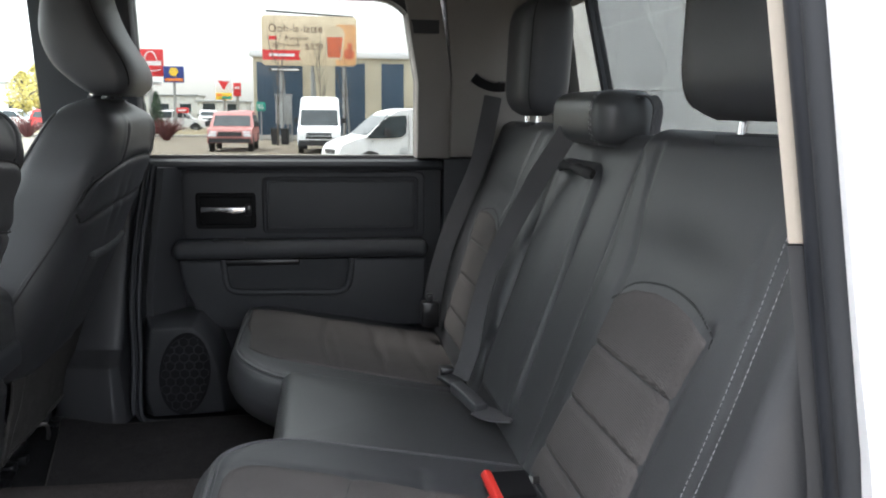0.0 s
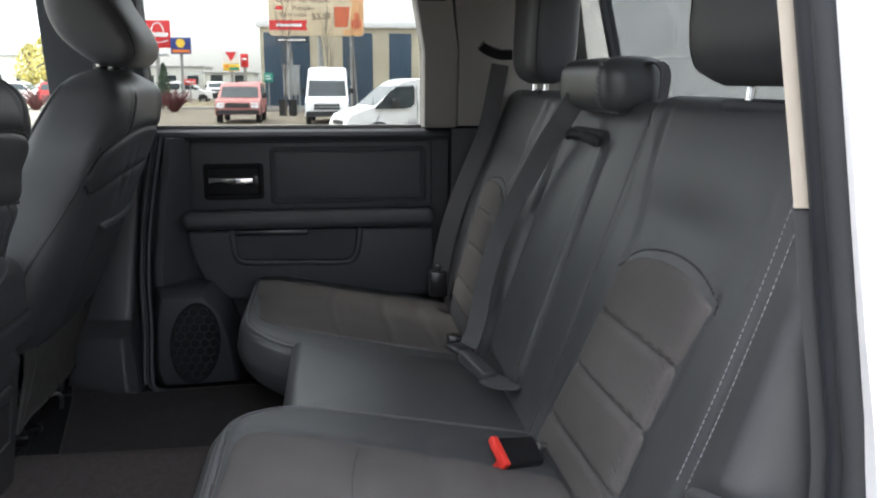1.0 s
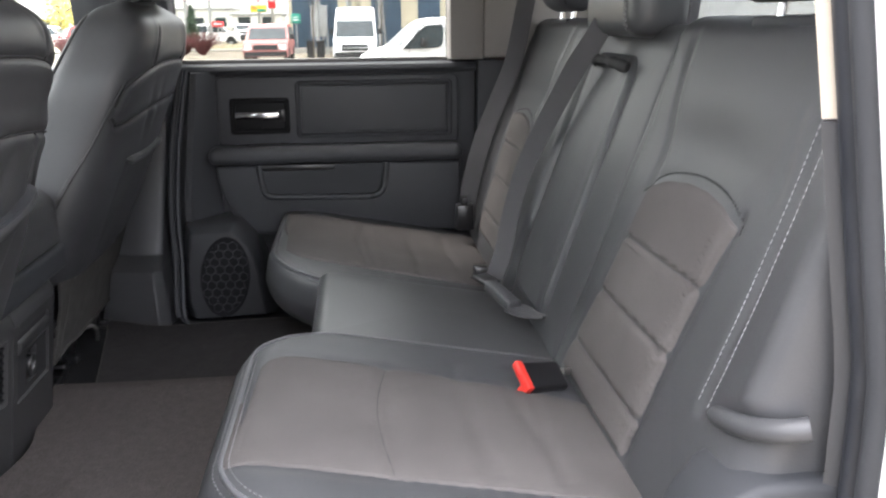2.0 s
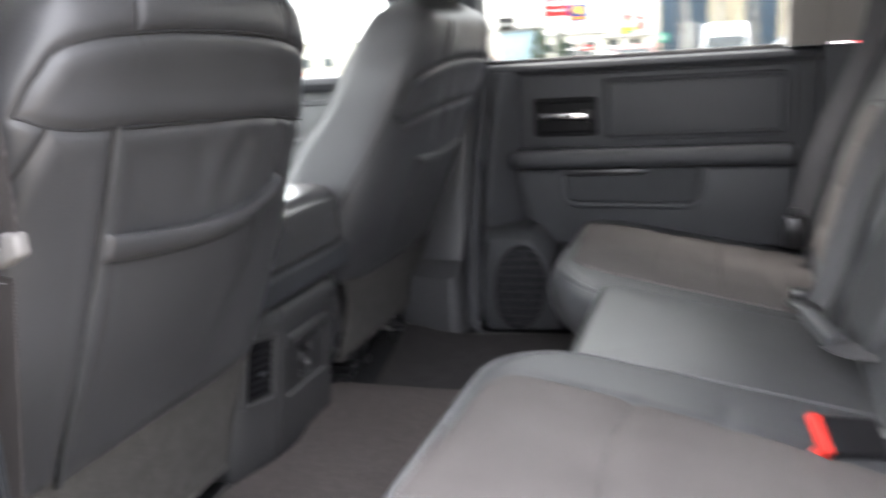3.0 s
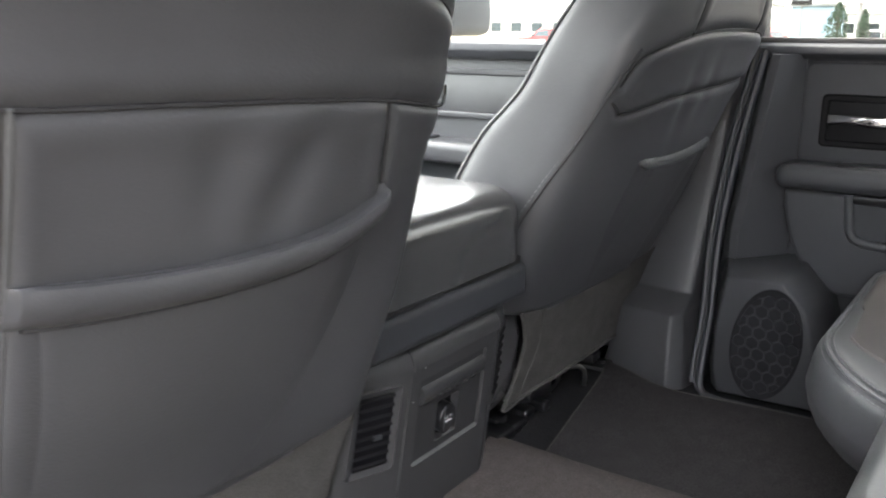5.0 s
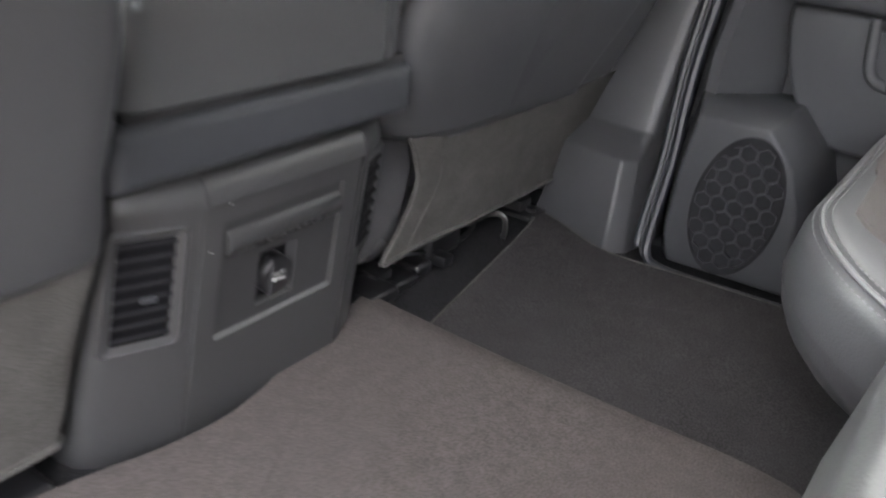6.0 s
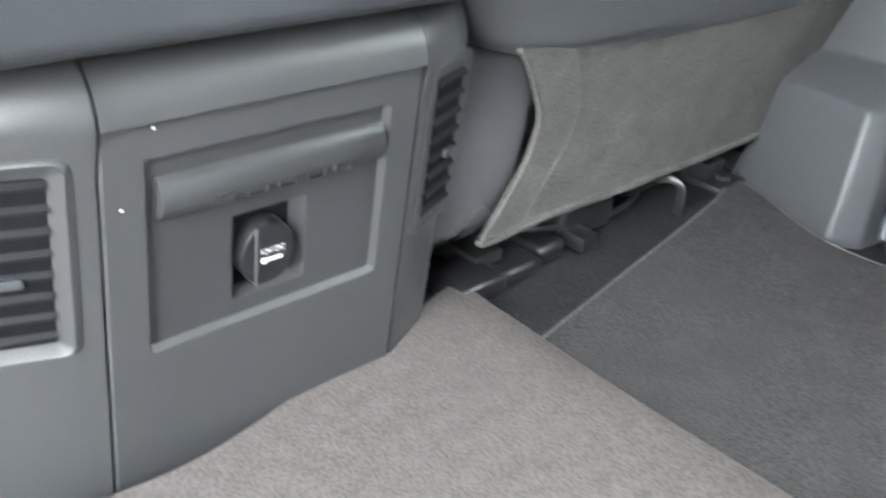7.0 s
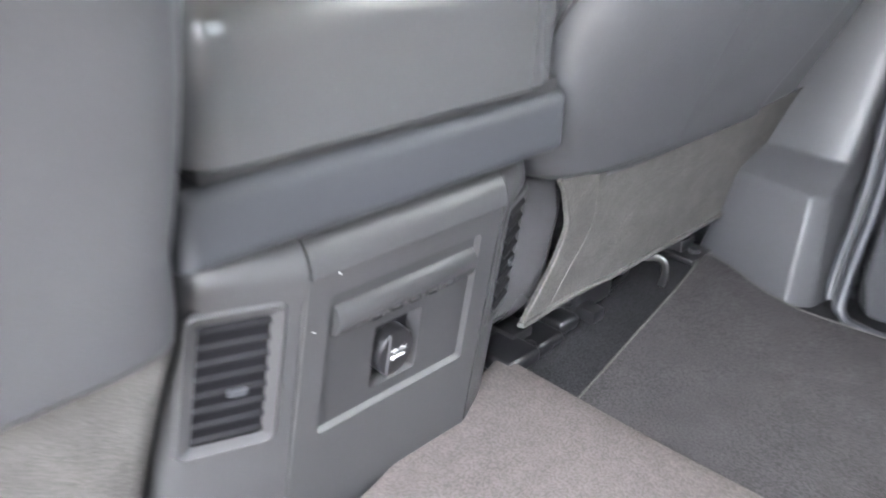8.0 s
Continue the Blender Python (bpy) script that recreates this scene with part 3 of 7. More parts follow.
# pocket field, its front end sweeping down under the armrest
sweep = [(0.036, 1.240), (-0.608, 1.240), (-0.606, 1.205), (-0.592, 1.150), (-0.568, 1.100), (-0.535, 1.066), (-0.500, 1.052), (0.036, 1.052)]
part("lower_field", bevelled(prism(sweep, "y", DY - 0.050, DY - 0.002), 0.010, 3), PLASTIC_DOOR, door, "dark map pocket section")
lip = smooth_line([(-0.496, 0.748, 1.240), (-0.492, 0.747, 1.205), (-0.486, 0.745, 1.172), (-0.470, 0.744, 1.158), (-0.430, 0.744, 1.154), (-0.32, 0.744, 1.152), (-0.22, 0.744, 1.150), (-0.190, 0.744, 1.154), (-0.174, 0.745, 1.170), (-0.167, 0.747, 1.205), (-0.163, 0.748, 1.240)], 6)
pk = part("pocket_lip", tube(lip, 0.0085, 12, flat=0.9, up=(0, 1, 0)), PLASTIC_DOOR, door, "slate map pocket lip")
# no hollow here: a plate in darker plastic stands in for the pocket's shade
part("pocket_back", prism([(-0.490, 1.238), (-0.480, 1.166), (-0.455, 1.156), (-0.20, 1.154), (-0.178, 1.165), (-0.168, 1.238)], "y", DY - 0.0515, DY - 0.046), PLASTIC, pk, "darker plate for the pocket shade")
part("pull_cup", box(-0.49, -0.30, DY - 0.058, DY - 0.048, 1.224, 1.240, 0.004), PLASTIC_GLOSS, pk, "dark pull cup")
# speaker pod
PY = 0.650
POD_FACE = [(-0.667, 1.084), (-0.568, 1.087), (-0.527, 1.041), (-0.507, 0.980), (-0.492, 0.862), (-0.668, 0.857), (-0.681, 0.90), (-0.679, 1.0)]
POD_ROOT = [(-0.686, 1.107), (-0.553, 1.108), (-0.511, 1.062), (-0.487, 0.990), (-0.468, 0.850), (-0.694, 0.846), (-0.702, 0.90), (-0.700, 1.0)]
pm = loft([[(a, 0.80, b) for a, b in POD_ROOT], [(a, 0.703, b) for a, b in POD_ROOT], [(a, PY, b) for a, b in POD_FACE]])
part("speaker_pod", bevelled(pm, 0.006, 4), PLASTIC_DOOR, door, "slate plastic speaker pod with sloping shoulder")
GX, GZ, GA, GB = -0.588, 0.967, 0.061, 0.101
oval = lambda k, y: [(GX + GA * k * math.cos(a) + 0.012 * math.sin(a) * k * -0.4, y, GZ + GB * k * math.sin(a) + 0.022 * k * math.cos(a)) for a in np.linspace(0, 2 * math.pi, 56, endpoint=False)]
spk = part("speaker_grille", loft([oval(1.04, PY + 0.001), oval(1.03, PY - 0.0012), oval(1.0, PY - 0.0012), oval(0.985, PY - 0.0002), oval(0.30, PY - 0.0008)]), GRILLE, door, "black oval speaker grille")
for j in range(-6, 7):
    for i in range(-4, 5):
        hx, hz = (i + 0.5 * (j % 2)) * 0.0236, j * 0.0204
        if (hx / (GA - 0.002)) ** 2 + ((hz - 0.35 * hx) / (GB - 0.002)) ** 2 > 1:
            continue

        def ring(r, y):
            out = []
            for k in range(6):
                px, pz = hx + r * math.cos(math.pi / 6 + k * math.pi / 3), hz + r * math.sin(math.pi / 6 + k * math.pi / 3)
                far = math.hypot(px / GA, (pz - 0.35 * px) / GB)
                q = min(1.0, 0.975 / max(far, 1e-6))
                out.append((GX + px * q, y, GZ + pz * q))
            return out
        part("grille_cell", loft([ring(0.0134, PY + 0.001), ring(0.0133, PY - 0.0030), ring(0.0116, PY - 0.0030), ring(0.0112, PY + 0.001)], cap=False), PLASTIC, spk, smooth=False)
# front section of the trim, running out to the seal
front = []
for z, xs_, ys_, xb, yb in ((0.90, -0.680, 0.70, -0.60, 0.78), (1.10, -0.686, 0.700, -0.60, 0.785), (1.15, -0.690, 0.712, -0.60, 0.788), (1.30, -0.676, 0.735, -0.60, 0.792), (1.478, -0.655, 0.750, -0.60, 0.794)):
    front.append([(xs_, ys_ + 0.02, z), (xs_ + 0.004, ys_, z), (xs_ + 0.02, ys_ - 0.002, z), (xb, yb, z), (xb, yb + 0.05, z), (xs_, ys_ + 0.06, z)])
part("front_section", loft(front), PLASTIC_DOOR, door, "slate door trim beside the seal")
# seal along the front and lower edge of the door
path = smooth_line([(-0.660, 0.742, 1.486), (-0.690, 0.722, 1.30), (-0.702, 0.696, 1.14), (-0.698, 0.672, 1.0), (-0.698, 0.642, 0.90), (-0.690, 0.628, 0.862), (-0.660, 0.624, 0.853), (-0.60, 0.626, 0.852), (-0.45, 0.636, 0.852)], 8)
part("door_seal", tube(path, 0.0068, 8, up=(0, 1, 0)), RUBBER, door, "black rubber door seal")
part("door_seal", tube([p + Vector((-0.012, 0.008, 0)) for p in path[:44]], 0.0032, 8, up=(0, 1, 0)), PLASTIC, door, "grey seal lip")
part("door_seal", tube([p + Vector((-0.021, 0.018, 0)) for p in path[:40]], 0.0065, 8, up=(0, 1, 0)), RUBBER, door)
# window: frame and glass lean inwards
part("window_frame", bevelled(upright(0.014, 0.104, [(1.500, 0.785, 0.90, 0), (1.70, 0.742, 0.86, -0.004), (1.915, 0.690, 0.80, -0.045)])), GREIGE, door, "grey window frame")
part("window_frame", bevelled(upright(-0.732, -0.695, [(1.500, 0.80, 0.90, 0), (1.915, 0.70, 0.80, 0)])), PLASTIC, door)
ctr = (-0.10, 1.82)
arc = [(ctr[0] + 0.095 * math.cos(a), ctr[1] + 0.085 * math.sin(a)) for a in np.linspace(0, math.pi / 2, 10)]
part("window_frame", prism(arc + [(-0.10, 1.93), (0.06, 1.93), (0.06, 1.82)], "y", 0.705, 0.79), PLASTIC, door, smooth=False)
part("window_frame", box(-0.73, 0.02, 0.705, 0.79, 1.905, 1.93, 0.004), PLASTIC, door)
pn = part("pane", upright(-0.70, 0.02, [(1.490, 0.862, 0.867, 0), (1.912, 0.752, 0.757, 0)]), GLASS_REAR, door, smooth=False)
pn.visible_shadow = False

# ---- passenger side front door ----
fd = thing("door_2", (-1.35, 0.86, 0.72), "closed front passenger door with grey trim and armrest", "door", kind="structure")
part("trim_panel", box(-1.765, -0.945, 0.81, 0.88, 0.76, 1.478, 0.012), PLASTIC_MID, fd, "slate plastic door trim")
part("outer_skin", box(-1.765, -0.945, 0.885, 0.965, 0.66, 1.478, 0.012), WHITE_PAINT, fd)
part("window_ledge", prism([(0.79, 1.455), (0.778, 1.474), (0.785, 1.490), (0.86, 1.497), (0.86, 1.455)], "x", -1.76, -0.95, 0.003), PLASTIC, fd, "dark window ledge")
part("inset_frame", frame_ring(-1.45, -1.00, 1.318, 1.432, 0.796, 0.014, 0.014, 0.012), PLASTIC_MID, fd)
part("inset", panel(-1.436, -1.014, 1.332, 1.418, 0.802, 0.008, 0.006, 0.002), LEATHER_SOFT, fd, "grey soft inset")
fa = Pad((0, 0.70, 0), (1, 0, 0), (0, 0, 1), (0, -1, 0), (-1.66, 1.222), (-1.00, 1.272), 0.02, 0.11, rim=0.018, crown=0.003)
part("armrest", fa.mesh(0.02), PLASTIC_MID, fd, "slate armrest")
part("switch_plate", box(-1.62, -1.40, 0.715, 0.775, 1.270, 1.278, 0.003), PLASTIC_GLOSS, fd, "black window switches")
part("grab_handle", box(-1.49, -1.455, 0.785, 0.80, 1.34, 1.44, 0.006), CHROME, fd, "bright door pull")
part("lower_field", bevelled(box(-1.74, -0.96, 0.765, 0.812, 0.90, 1.215), 0.012), PLASTIC, fd)
pf = part("pane", upright(-1.66, -0.96, [(1.490, 0.862, 0.867, 0), (1.912, 0.752, 0.757, 0.15)]), GLASS, fd, smooth=False)
pf.visible_shadow = False
mir = thing("side_mirror", (-1.62, 1.02, 1.46), "black door mirror housing outside the front window", "mirror")
part("housing", bevelled(box(-1.66, -1.52, 0.98, 1.20, 1.50, 1.72), 0.03, 3), PLASTIC, mir)
part("arm", box(-1.66, -1.58, 0.88, 1.00, 1.46, 1.52, 0.01), PLASTIC, mir)

# ---- front seats ----
REAR = [(0.88, -0.892), (0.98, -0.872), (1.085, -0.838), (1.20, -0.782), (1.30, -0.735), (1.40, -0.692), (1.50, -0.655), (1.57, -0.634), (1.61, -0.640), (1.645, -0.690)]
FRONT = [(0.88, -1.08), (1.10, -1.055), (1.276, -0.995), (1.32, -0.975), (1.377, -0.940), (1.431, -0.884), (1.482, -0.852), (1.588, -0.798), (1.627, -0.765), (1.645, -0.720)]
MIDDLE = [(0.88, 0.0), (1.09, -0.006), (1.25, -0.014), (1.40, -0.014), (1.50, -0.003), (1.60, 0.0)]
HALF = [(0.88, 0.300), (1.00, 0.308), (1.09, 0.316), (1.25, 0.300), (1.40, 0.284), (1.50, 0.286), (1.57, 0.256), (1.61, 0.224), (1.633, 0.180), (1.645, 0.130)]
SIDE_N = 4.6


def side_n(side, u, z):
    """How square the back is: the driver seat's inner corner is sharp at its foot and soft at the shoulder."""
    if side > 0 or u >= 0:
        return SIDE_N
    return interp(z, [(1.12, 12.0), (1.28, 9.0), (1.40, SIDE_N), (1.50, 2.7)])


def back_x(w, z, side=1):
    """Where the rear of a front seat's back lies, at w from its middle."""
    xr, xf, hw = curved(z, REAR), curved(z, FRONT), curved(z, HALF)
    xc, hx = (xr + xf) / 2, (xr - xf) / 2
    n_ = side_n(side, w - curved(z, MIDDLE), z)
    return xc + hx * max(0.0, 1 - abs((w - curved(z, MIDDLE)) / hw) ** n_) ** (1 / n_)


# seams of the back, as lines of (w, z), w growing towards the door
YOKE = line2([(-0.274, 1.468), (-0.262, 1.458), (-0.245, 1.452), (-0.12, 1.466), (0.05, 1.474), (0.175, 1.479), (0.240, 1.485), (0.272, 1.498)])
CROWN = line2([(0.272, 1.498), (0.258, 1.530), (0.225, 1.556), (0.10, 1.566), (-0.05, 1.564), (-0.16, 1.553), (-0.238, 1.535), (-0.262, 1.518), (-0.274, 1.490)])
POCKET_OUT = line2([(0.175, 1.480), (0.168, 1.378), (0.160, 1.262), (0.139, 1.075)])
POCKET_IN = line2([(-0.150, 1.464), (-0.160, 1.425), (-0.170, 1.388)])
BOLSTER = line2([(0.248, 1.486), (0.263, 1.45), (0.276, 1.40), (0.284, 1.34)])
CROWN_MID = line2([(0.16, 1.562), (0.155, 1.60), (0.14, 1.635)])
CROWN_MID2 = line2([(-0.14, 1.557), (-0.135, 1.60), (-0.125, 1.635)])


def closely(line, step=0.0015):
    """The same line with points close together."""
    p = np.array(line)
    run = np.concatenate([[0], np.cumsum(np.hypot(*np.diff(p, axis=0).T))])
    at_ = np.arange(0, run[-1], step)
    return np.stack([np.interp(at_, run, p[:, 0]), np.interp(at_, run, p[:, 1])], axis=1)


TOP_SEAMS = [closely(s) for s in (YOKE, CROWN, BOLSTER, CROWN_MID, CROWN_MID2)]
BACK_SEAMS = TOP_SEAMS + [closely(s) for s in (POCKET_OUT, POCKET_IN)]


def seam_depth(w, z, side):
    d = min(float(np.min(np.hypot(s[:, 0] - w, s[:, 1] - z))) for s in (BACK_SEAMS if side < 0 else TOP_SEAMS))
    return -0.0044 * bump_at(d, 0.0048) + 0.0020 * bump_at(d - 0.016, 0.012)


def front_seat(side, dx=0.0):
    """side: +1 passenger, -1 driver."""
    yc = 0.48 * side
    who = "passenger" if side > 0 else "driver"
    st = thing("front_seat", (-0.95, yc, 0.852), f"black leather front {who} seat with map pocket on its back", "car seat", "front seats")
    drop = -0.045 if side > 0 else 0.0
    low_by = lambda z: drop * min(1.0, max(0.0, (z - 1.10) / 0.2))

    def P(w, z, off=0.0):
        z = z + low_by(z)
        return Vector((back_x(w, z, side) + off + dx, yc + side * w, z))
    rings = []
    spots = [(math.sin(math.pi / 2 * q), True) for q in np.linspace(-1, 1, 230)] + [(math.sin(math.pi / 2 * q), False) for q in np.linspace(1, -1, 70)[1:-1]]
    cov = dx - (0.009 if side > 0 else 0.07)
    zs = list(np.linspace(1.076, 1.600, 140)) + [1.607, 1.614, 1.621, 1.628, 1.634, 1.639, 1.643, 1.645]
    for i, z in enumerate(zs):
        tuck = 0.018 * max(0, 1 - (z - 1.076) / 0.02) ** 2
        ring = []
        xr, xf, hw, mid = curved(z, REAR), curved(z, FRONT), curved(z, HALF) - tuck, curved(z, MIDDLE)
        xc, hx = (xr + xf) / 2, (xr - xf) / 2 - tuck
        for f_, rear in spots:
            n_ = side_n(side, f_, z)
            reach = max(0.0, 1 - abs(f_) ** n_) ** (1 / n_)
            c = (1 if rear else -1) * reach ** (n_ / 2)
            x = xc + hx * (reach if rear else -reach)
            u = hw * f_
            w = u + mid
            if side > 0 and u < 0 and z < 1.17:
                w += 0.075 * ((1.17 - z) / 0.104) ** 1.6 * (u / hw) ** 2
            if side < 0 and u < 0:
                w += interp(z, [(1.09, 0.016), (1.12, 0.020), (1.17, 0.031), (1.24, 0.032), (1.30, 0.034), (1.37, 0.028), (1.46, 0.012), (1.52, 0.0)]) * (u / hw) ** 2
            if c > 0:
                x += seam_depth(w, z - low_by(z), side) * min(1, c * 3)
                x += 0.0035 * math.sin(9 * w + 3 * z) * math.sin(13 * z + 4 * w) * c
                x -= (0.006 * bump_at(math.hypot((w + 0.055 + 0.3 * (z - 1.41)) / 0.5, z - 1.41), 0.05) + 0.004 * bump_at(math.hypot((w - 0.02) / 0.6, z - 1.43), 0.04)) * c
            else:
                x += 0.055 * (1 - abs(u / hw) ** 2.5) * min(1, -c * 1.5)
            ring.append((x + dx, yc + side * w, z))
        rings.append(ring)
    back = part("backrest", loft(rings), LEATHER, st, "black leather backrest with sewn yoke")
    # dark cords sunk in the creases deepen the seams' shade by colour
    for line, nm in ((YOKE, "yoke_seam"), (CROWN, "crown_seam"), (POCKET_OUT, "side_seam"), (POCKET_IN, "side_seam"), (BOLSTER, "bolster_seam"), (CROWN_MID, "crown_seam"), (CROWN_MID2, "crown_seam")):
        if side < 0 or nm != "side_seam":
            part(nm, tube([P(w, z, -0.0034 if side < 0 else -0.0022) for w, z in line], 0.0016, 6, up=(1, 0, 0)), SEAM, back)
    def flank(x, z, out=0.0, sw_mid=1):
        xr, xf, hw = curved(z, REAR), curved(z, FRONT), curved(z, HALF)
        k = max(0.0, 1 - abs((x - (xr + xf) / 2) / ((xr - xf) / 2)) ** SIDE_N) ** (1 / SIDE_N)
        return hw * k + out + sw_mid * curved(z, MIDDLE)
    for sw in (-1, 1) if side > 0 else (1,):
        run = smooth_line([(-0.676, 0, 1.496), (-0.692, 0, 1.466), (-0.748, 0, 1.371), (-0.795, 0, 1.30), (-0.835, 0, 1.233), (-0.870, 0, 1.150), (-0.885, 0, 1.080)], 8)
        pts = [Vector((p.x + dx, yc + side * sw * flank(p.x, p.z, 0.0004, sw), p.z)) for p in run]
        if side > 0:
            part("flank_seam", tube(pts, 0.0026, 6), SEAM, back)
        part("stitching", sew([p + Vector((-0.008, side * sw * 0.0012, 0)) for p in pts], 0.005, 0.004, 0.0008), PIPING, back)
        edge_run = smooth_line([(-0.752, 0, 1.615), (-0.775, 0, 1.575), (-0.822, 0, 1.482), (-0.852, 0, 1.431), (-0.902, 0, 1.377), (-0.938, 0, 1.32), (-0.960, 0, 1.27), (-1.00, 0, 1.15)], 8)
        pts = [Vector((p.x + dx, yc + side * sw * flank(p.x, p.z, 0.0006, sw), p.z)) for p in edge_run]
        part("front_welt", tube(pts, 0.003, 6), LEATHER_SOFT, back, "sewn front welt")
        part("stitching", sew([p + Vector((0.009, side * sw * 0.001, 0)) for p in pts], 0.005, 0.004, 0.0008), PIPING, back)
    if side < 0:
        part("pocket_piping", tube([P(w - 0.0034, z, 0.0006) for w, z in POCKET_OUT], 0.0017, 8, up=(1, 0, 0)), LEATHER_SOFT, back, "narrow leather piping")
    # pocket: a swelling panel with a fat hem
    hem = line2([(-0.170, 1.391), (-0.156, 1.379), (-0.10, 1.362), (-0.01, 1.358), (0.09, 1.366), (0.165, 1.376)] if side < 0 else [(-0.135, 1.372), (-0.115, 1.368), (-0.07, 1.366), (-0.01, 1.363), (0.09, 1.368), (0.160, 1.378)])
    slack = lambda s: 0.011 * math.sin(math.pi * min(1, max(0, s))) ** 0.6
    rows = []
    for j in range(31):
        t = j / 30
        row = []
        for i in range(41):
            s = i / 40
            wt, zt = hem[int(round(s * (len(hem) - 1)))]
            w = wt + (interp(s, [(0, -0.188), (1, 0.136)]) - wt) * t
            z = zt + (1.080 - zt) * t
            k = min(s / (0.25 if side < 0 else 0.35), (1 - s) / 0.06, (1 - t) / 0.06)
            row.append(P(w, z, (slack(s) * (1 - t) ** 1.2 + 0.0015) * min(1, k) - 0.003 * max(0, 1 - k)))
        rows.append(row)
    pocket = part("map_pocket", loft(rows, closed_ring=False, cap=False), LEATHER, st, "slack leather map pocket")
    if side < 0:
        # flat padded hem, cut off square at the piped seam
        rows = []
        for i in range(len(hem)):
            w, z = hem[i]
            s = i / (len(hem) - 1)
            tall = 0.0300 - 0.004 * (1 - s)
            end = min(1.0, s / 0.06) * min(1.0, (1 - s) / 0.012)
            puff = slack(s) * 0.96 * min(1, s / 0.06, (1 - s) / 0.06) + 0.0012
            rows.append([P(w, z - tall * v, puff * (1 if v > 0.02 else 0.55) + 0.0100 * end * max(0.0, math.sin(math.pi * (0.06 + 0.94 * v))) ** 0.55 - (0.010 if v <= 0 else 0)) for v in (0, 0.02, 0.08, 0.18, 0.32, 0.48, 0.64, 0.78, 0.90, 0.97, 1.0)])
        part("pocket_hem", loft(rows, closed_ring=False, cap=False), LEATHER, pocket, "padded leather hem")
        part("hem_seam", tube([P(w, z - 0.0300 + 0.004 * (1 - i / len(hem)), 0.0014 + slack(i / len(hem)) * 0.96) for i, (w, z) in enumerate(hem)][3:-2], 0.0021, 6, up=(1, 0, 0)), SEAM, pocket)
    else:
        part("pocket_hem", tube([P(w, z - 0.003, 0.0065 - 0.0045 * max(0, 1 - k / (0.10 * len(hem))) - 0.022 * max(0.0, (k / len(hem) - 0.95) / 0.05) ** 1.5) for k, (w, z) in enumerate(hem)], lambda t: 0.0030 + 0.0060 * min(1, t / 0.20) ** 0.7, 14, flat=0.72, up=(1, 0, 0)), LEATHER_SOFT, pocket, "rolled leather hem")
    # carpeted lower panel; its inner edge on the passenger seat is a free flap that flares at the foot
    INNER = [(0.895, 0.283), (0.93, 0.291), (1.00, 0.298), (1.05, 0.302), (1.10, 0.306)] if side < 0 else [(0.905, 0.243), (0.92, 0.236), (0.95, 0.217), (0.985, 0.198), (1.02, 0.200), (1.05, 0.220), (1.075, 0.240), (1.10, 0.268)]
    OUTER = [(0.895, 0.262), (0.96, 0.288), (1.02, 0.300), (1.10, 0.309)] if side < 0 else [(0.895, 0.296), (1.00, 0.305), (1.10, 0.312)]
    rows = []
    for z in np.linspace(0.912 if side > 0 else 0.895, 1.092, 28):
        row = []
        win, wout, xr = curved(z, INNER), curved(z, OUTER), curved(z, REAR) - 0.005
        for k in range(65):
            q = -1.07 + 2.19 * k / 64
            f = min(1.0, abs(q))
            free = side > 0 and q < 0
            turn = max(0.0, abs(q) - (0.97 if side < 0 and q < 0 else 0.90)) / (0.10 if side < 0 and q < 0 else 0.22)
            back_by = (0.012 if free else 0.085) * turn ** 2 + 0.006 * f ** 2
            if free:
                back_by -= 0.010 * max(0.0, (0.99 - z) / 0.08) * f ** 6
            w = -win * f if q < 0 else wout * f
            wave = 0.0012 * math.sin(40 * w + 11 * z) * math.sin(23 * z + 7 * w)
            row.append((xr - back_by + wave + dx, yc + side * w, z))
        rows.append(row)
    low = part("carpet_panel", loft(rows, closed_ring=False, cap=False), CARPET, st, "grey carpeted lower seat back")
    part("edge_binding", tube([Vector(p) + Vector((0.001, 0, 0)) for p in rows[0]], 0.0035, 8), CARPET, low, "bound carpet edge")
    if side > 0:
        part("edge_binding", tube([Vector(r[2]) + Vector((0.0006, 0, 0)) for r in rows], 0.0024, 8), CARPET, low)
        part("carpet_seam", tube([Vector(r[8]) for r in rows], 0.0010, 6), CARPET, low)
    # cushion, base, side cover and rails
    cu = Pad((0, 0, 1.10), (1, 0, 0), (0, 1, 0), (0, 0, 1), (-1.52 + dx, yc - 0.27), (-0.93 + dx, yc + 0.27), 0.09, 0.14, rim=0.05, crown=0.01)
    part("cushion", cu.mesh(0.03), LEATHER, st)
    part("side_cover", bevelled(prism([(-1.45 + dx, 1.06), (-0.895 + cov, 1.102), (-0.880 + cov, 1.03), (-0.892 + cov, 0.930), (-0.92 + cov, 0.888), (-1.40 + dx, 0.93)], "y", yc - side * (0.240 if side > 0 else 0.252) - (0.060 if side > 0 else 0.048), yc - side * (0.240 if side > 0 else 0.252) + (0.060 if side > 0 else 0.048)), 0.024, 5), COVER_GREY, st, "slate plastic side cover")
    part("side_cover", bevelled(prism([(-1.45 + dx, 1.06), (-1.00 + dx, 1.055), (-0.99 + dx, 0.95), (-1.40 + dx, 0.93)], "y", yc + side * 0.262 - 0.017, yc + side * 0.262 + 0.017), 0.012, 3), PLASTIC, st)
    part("seat_pan", box(-1.45 + dx, -0.93 + dx, yc - 0.24, yc + 0.24, 0.935, 0.985, 0.01), BLACK_STEEL, st)
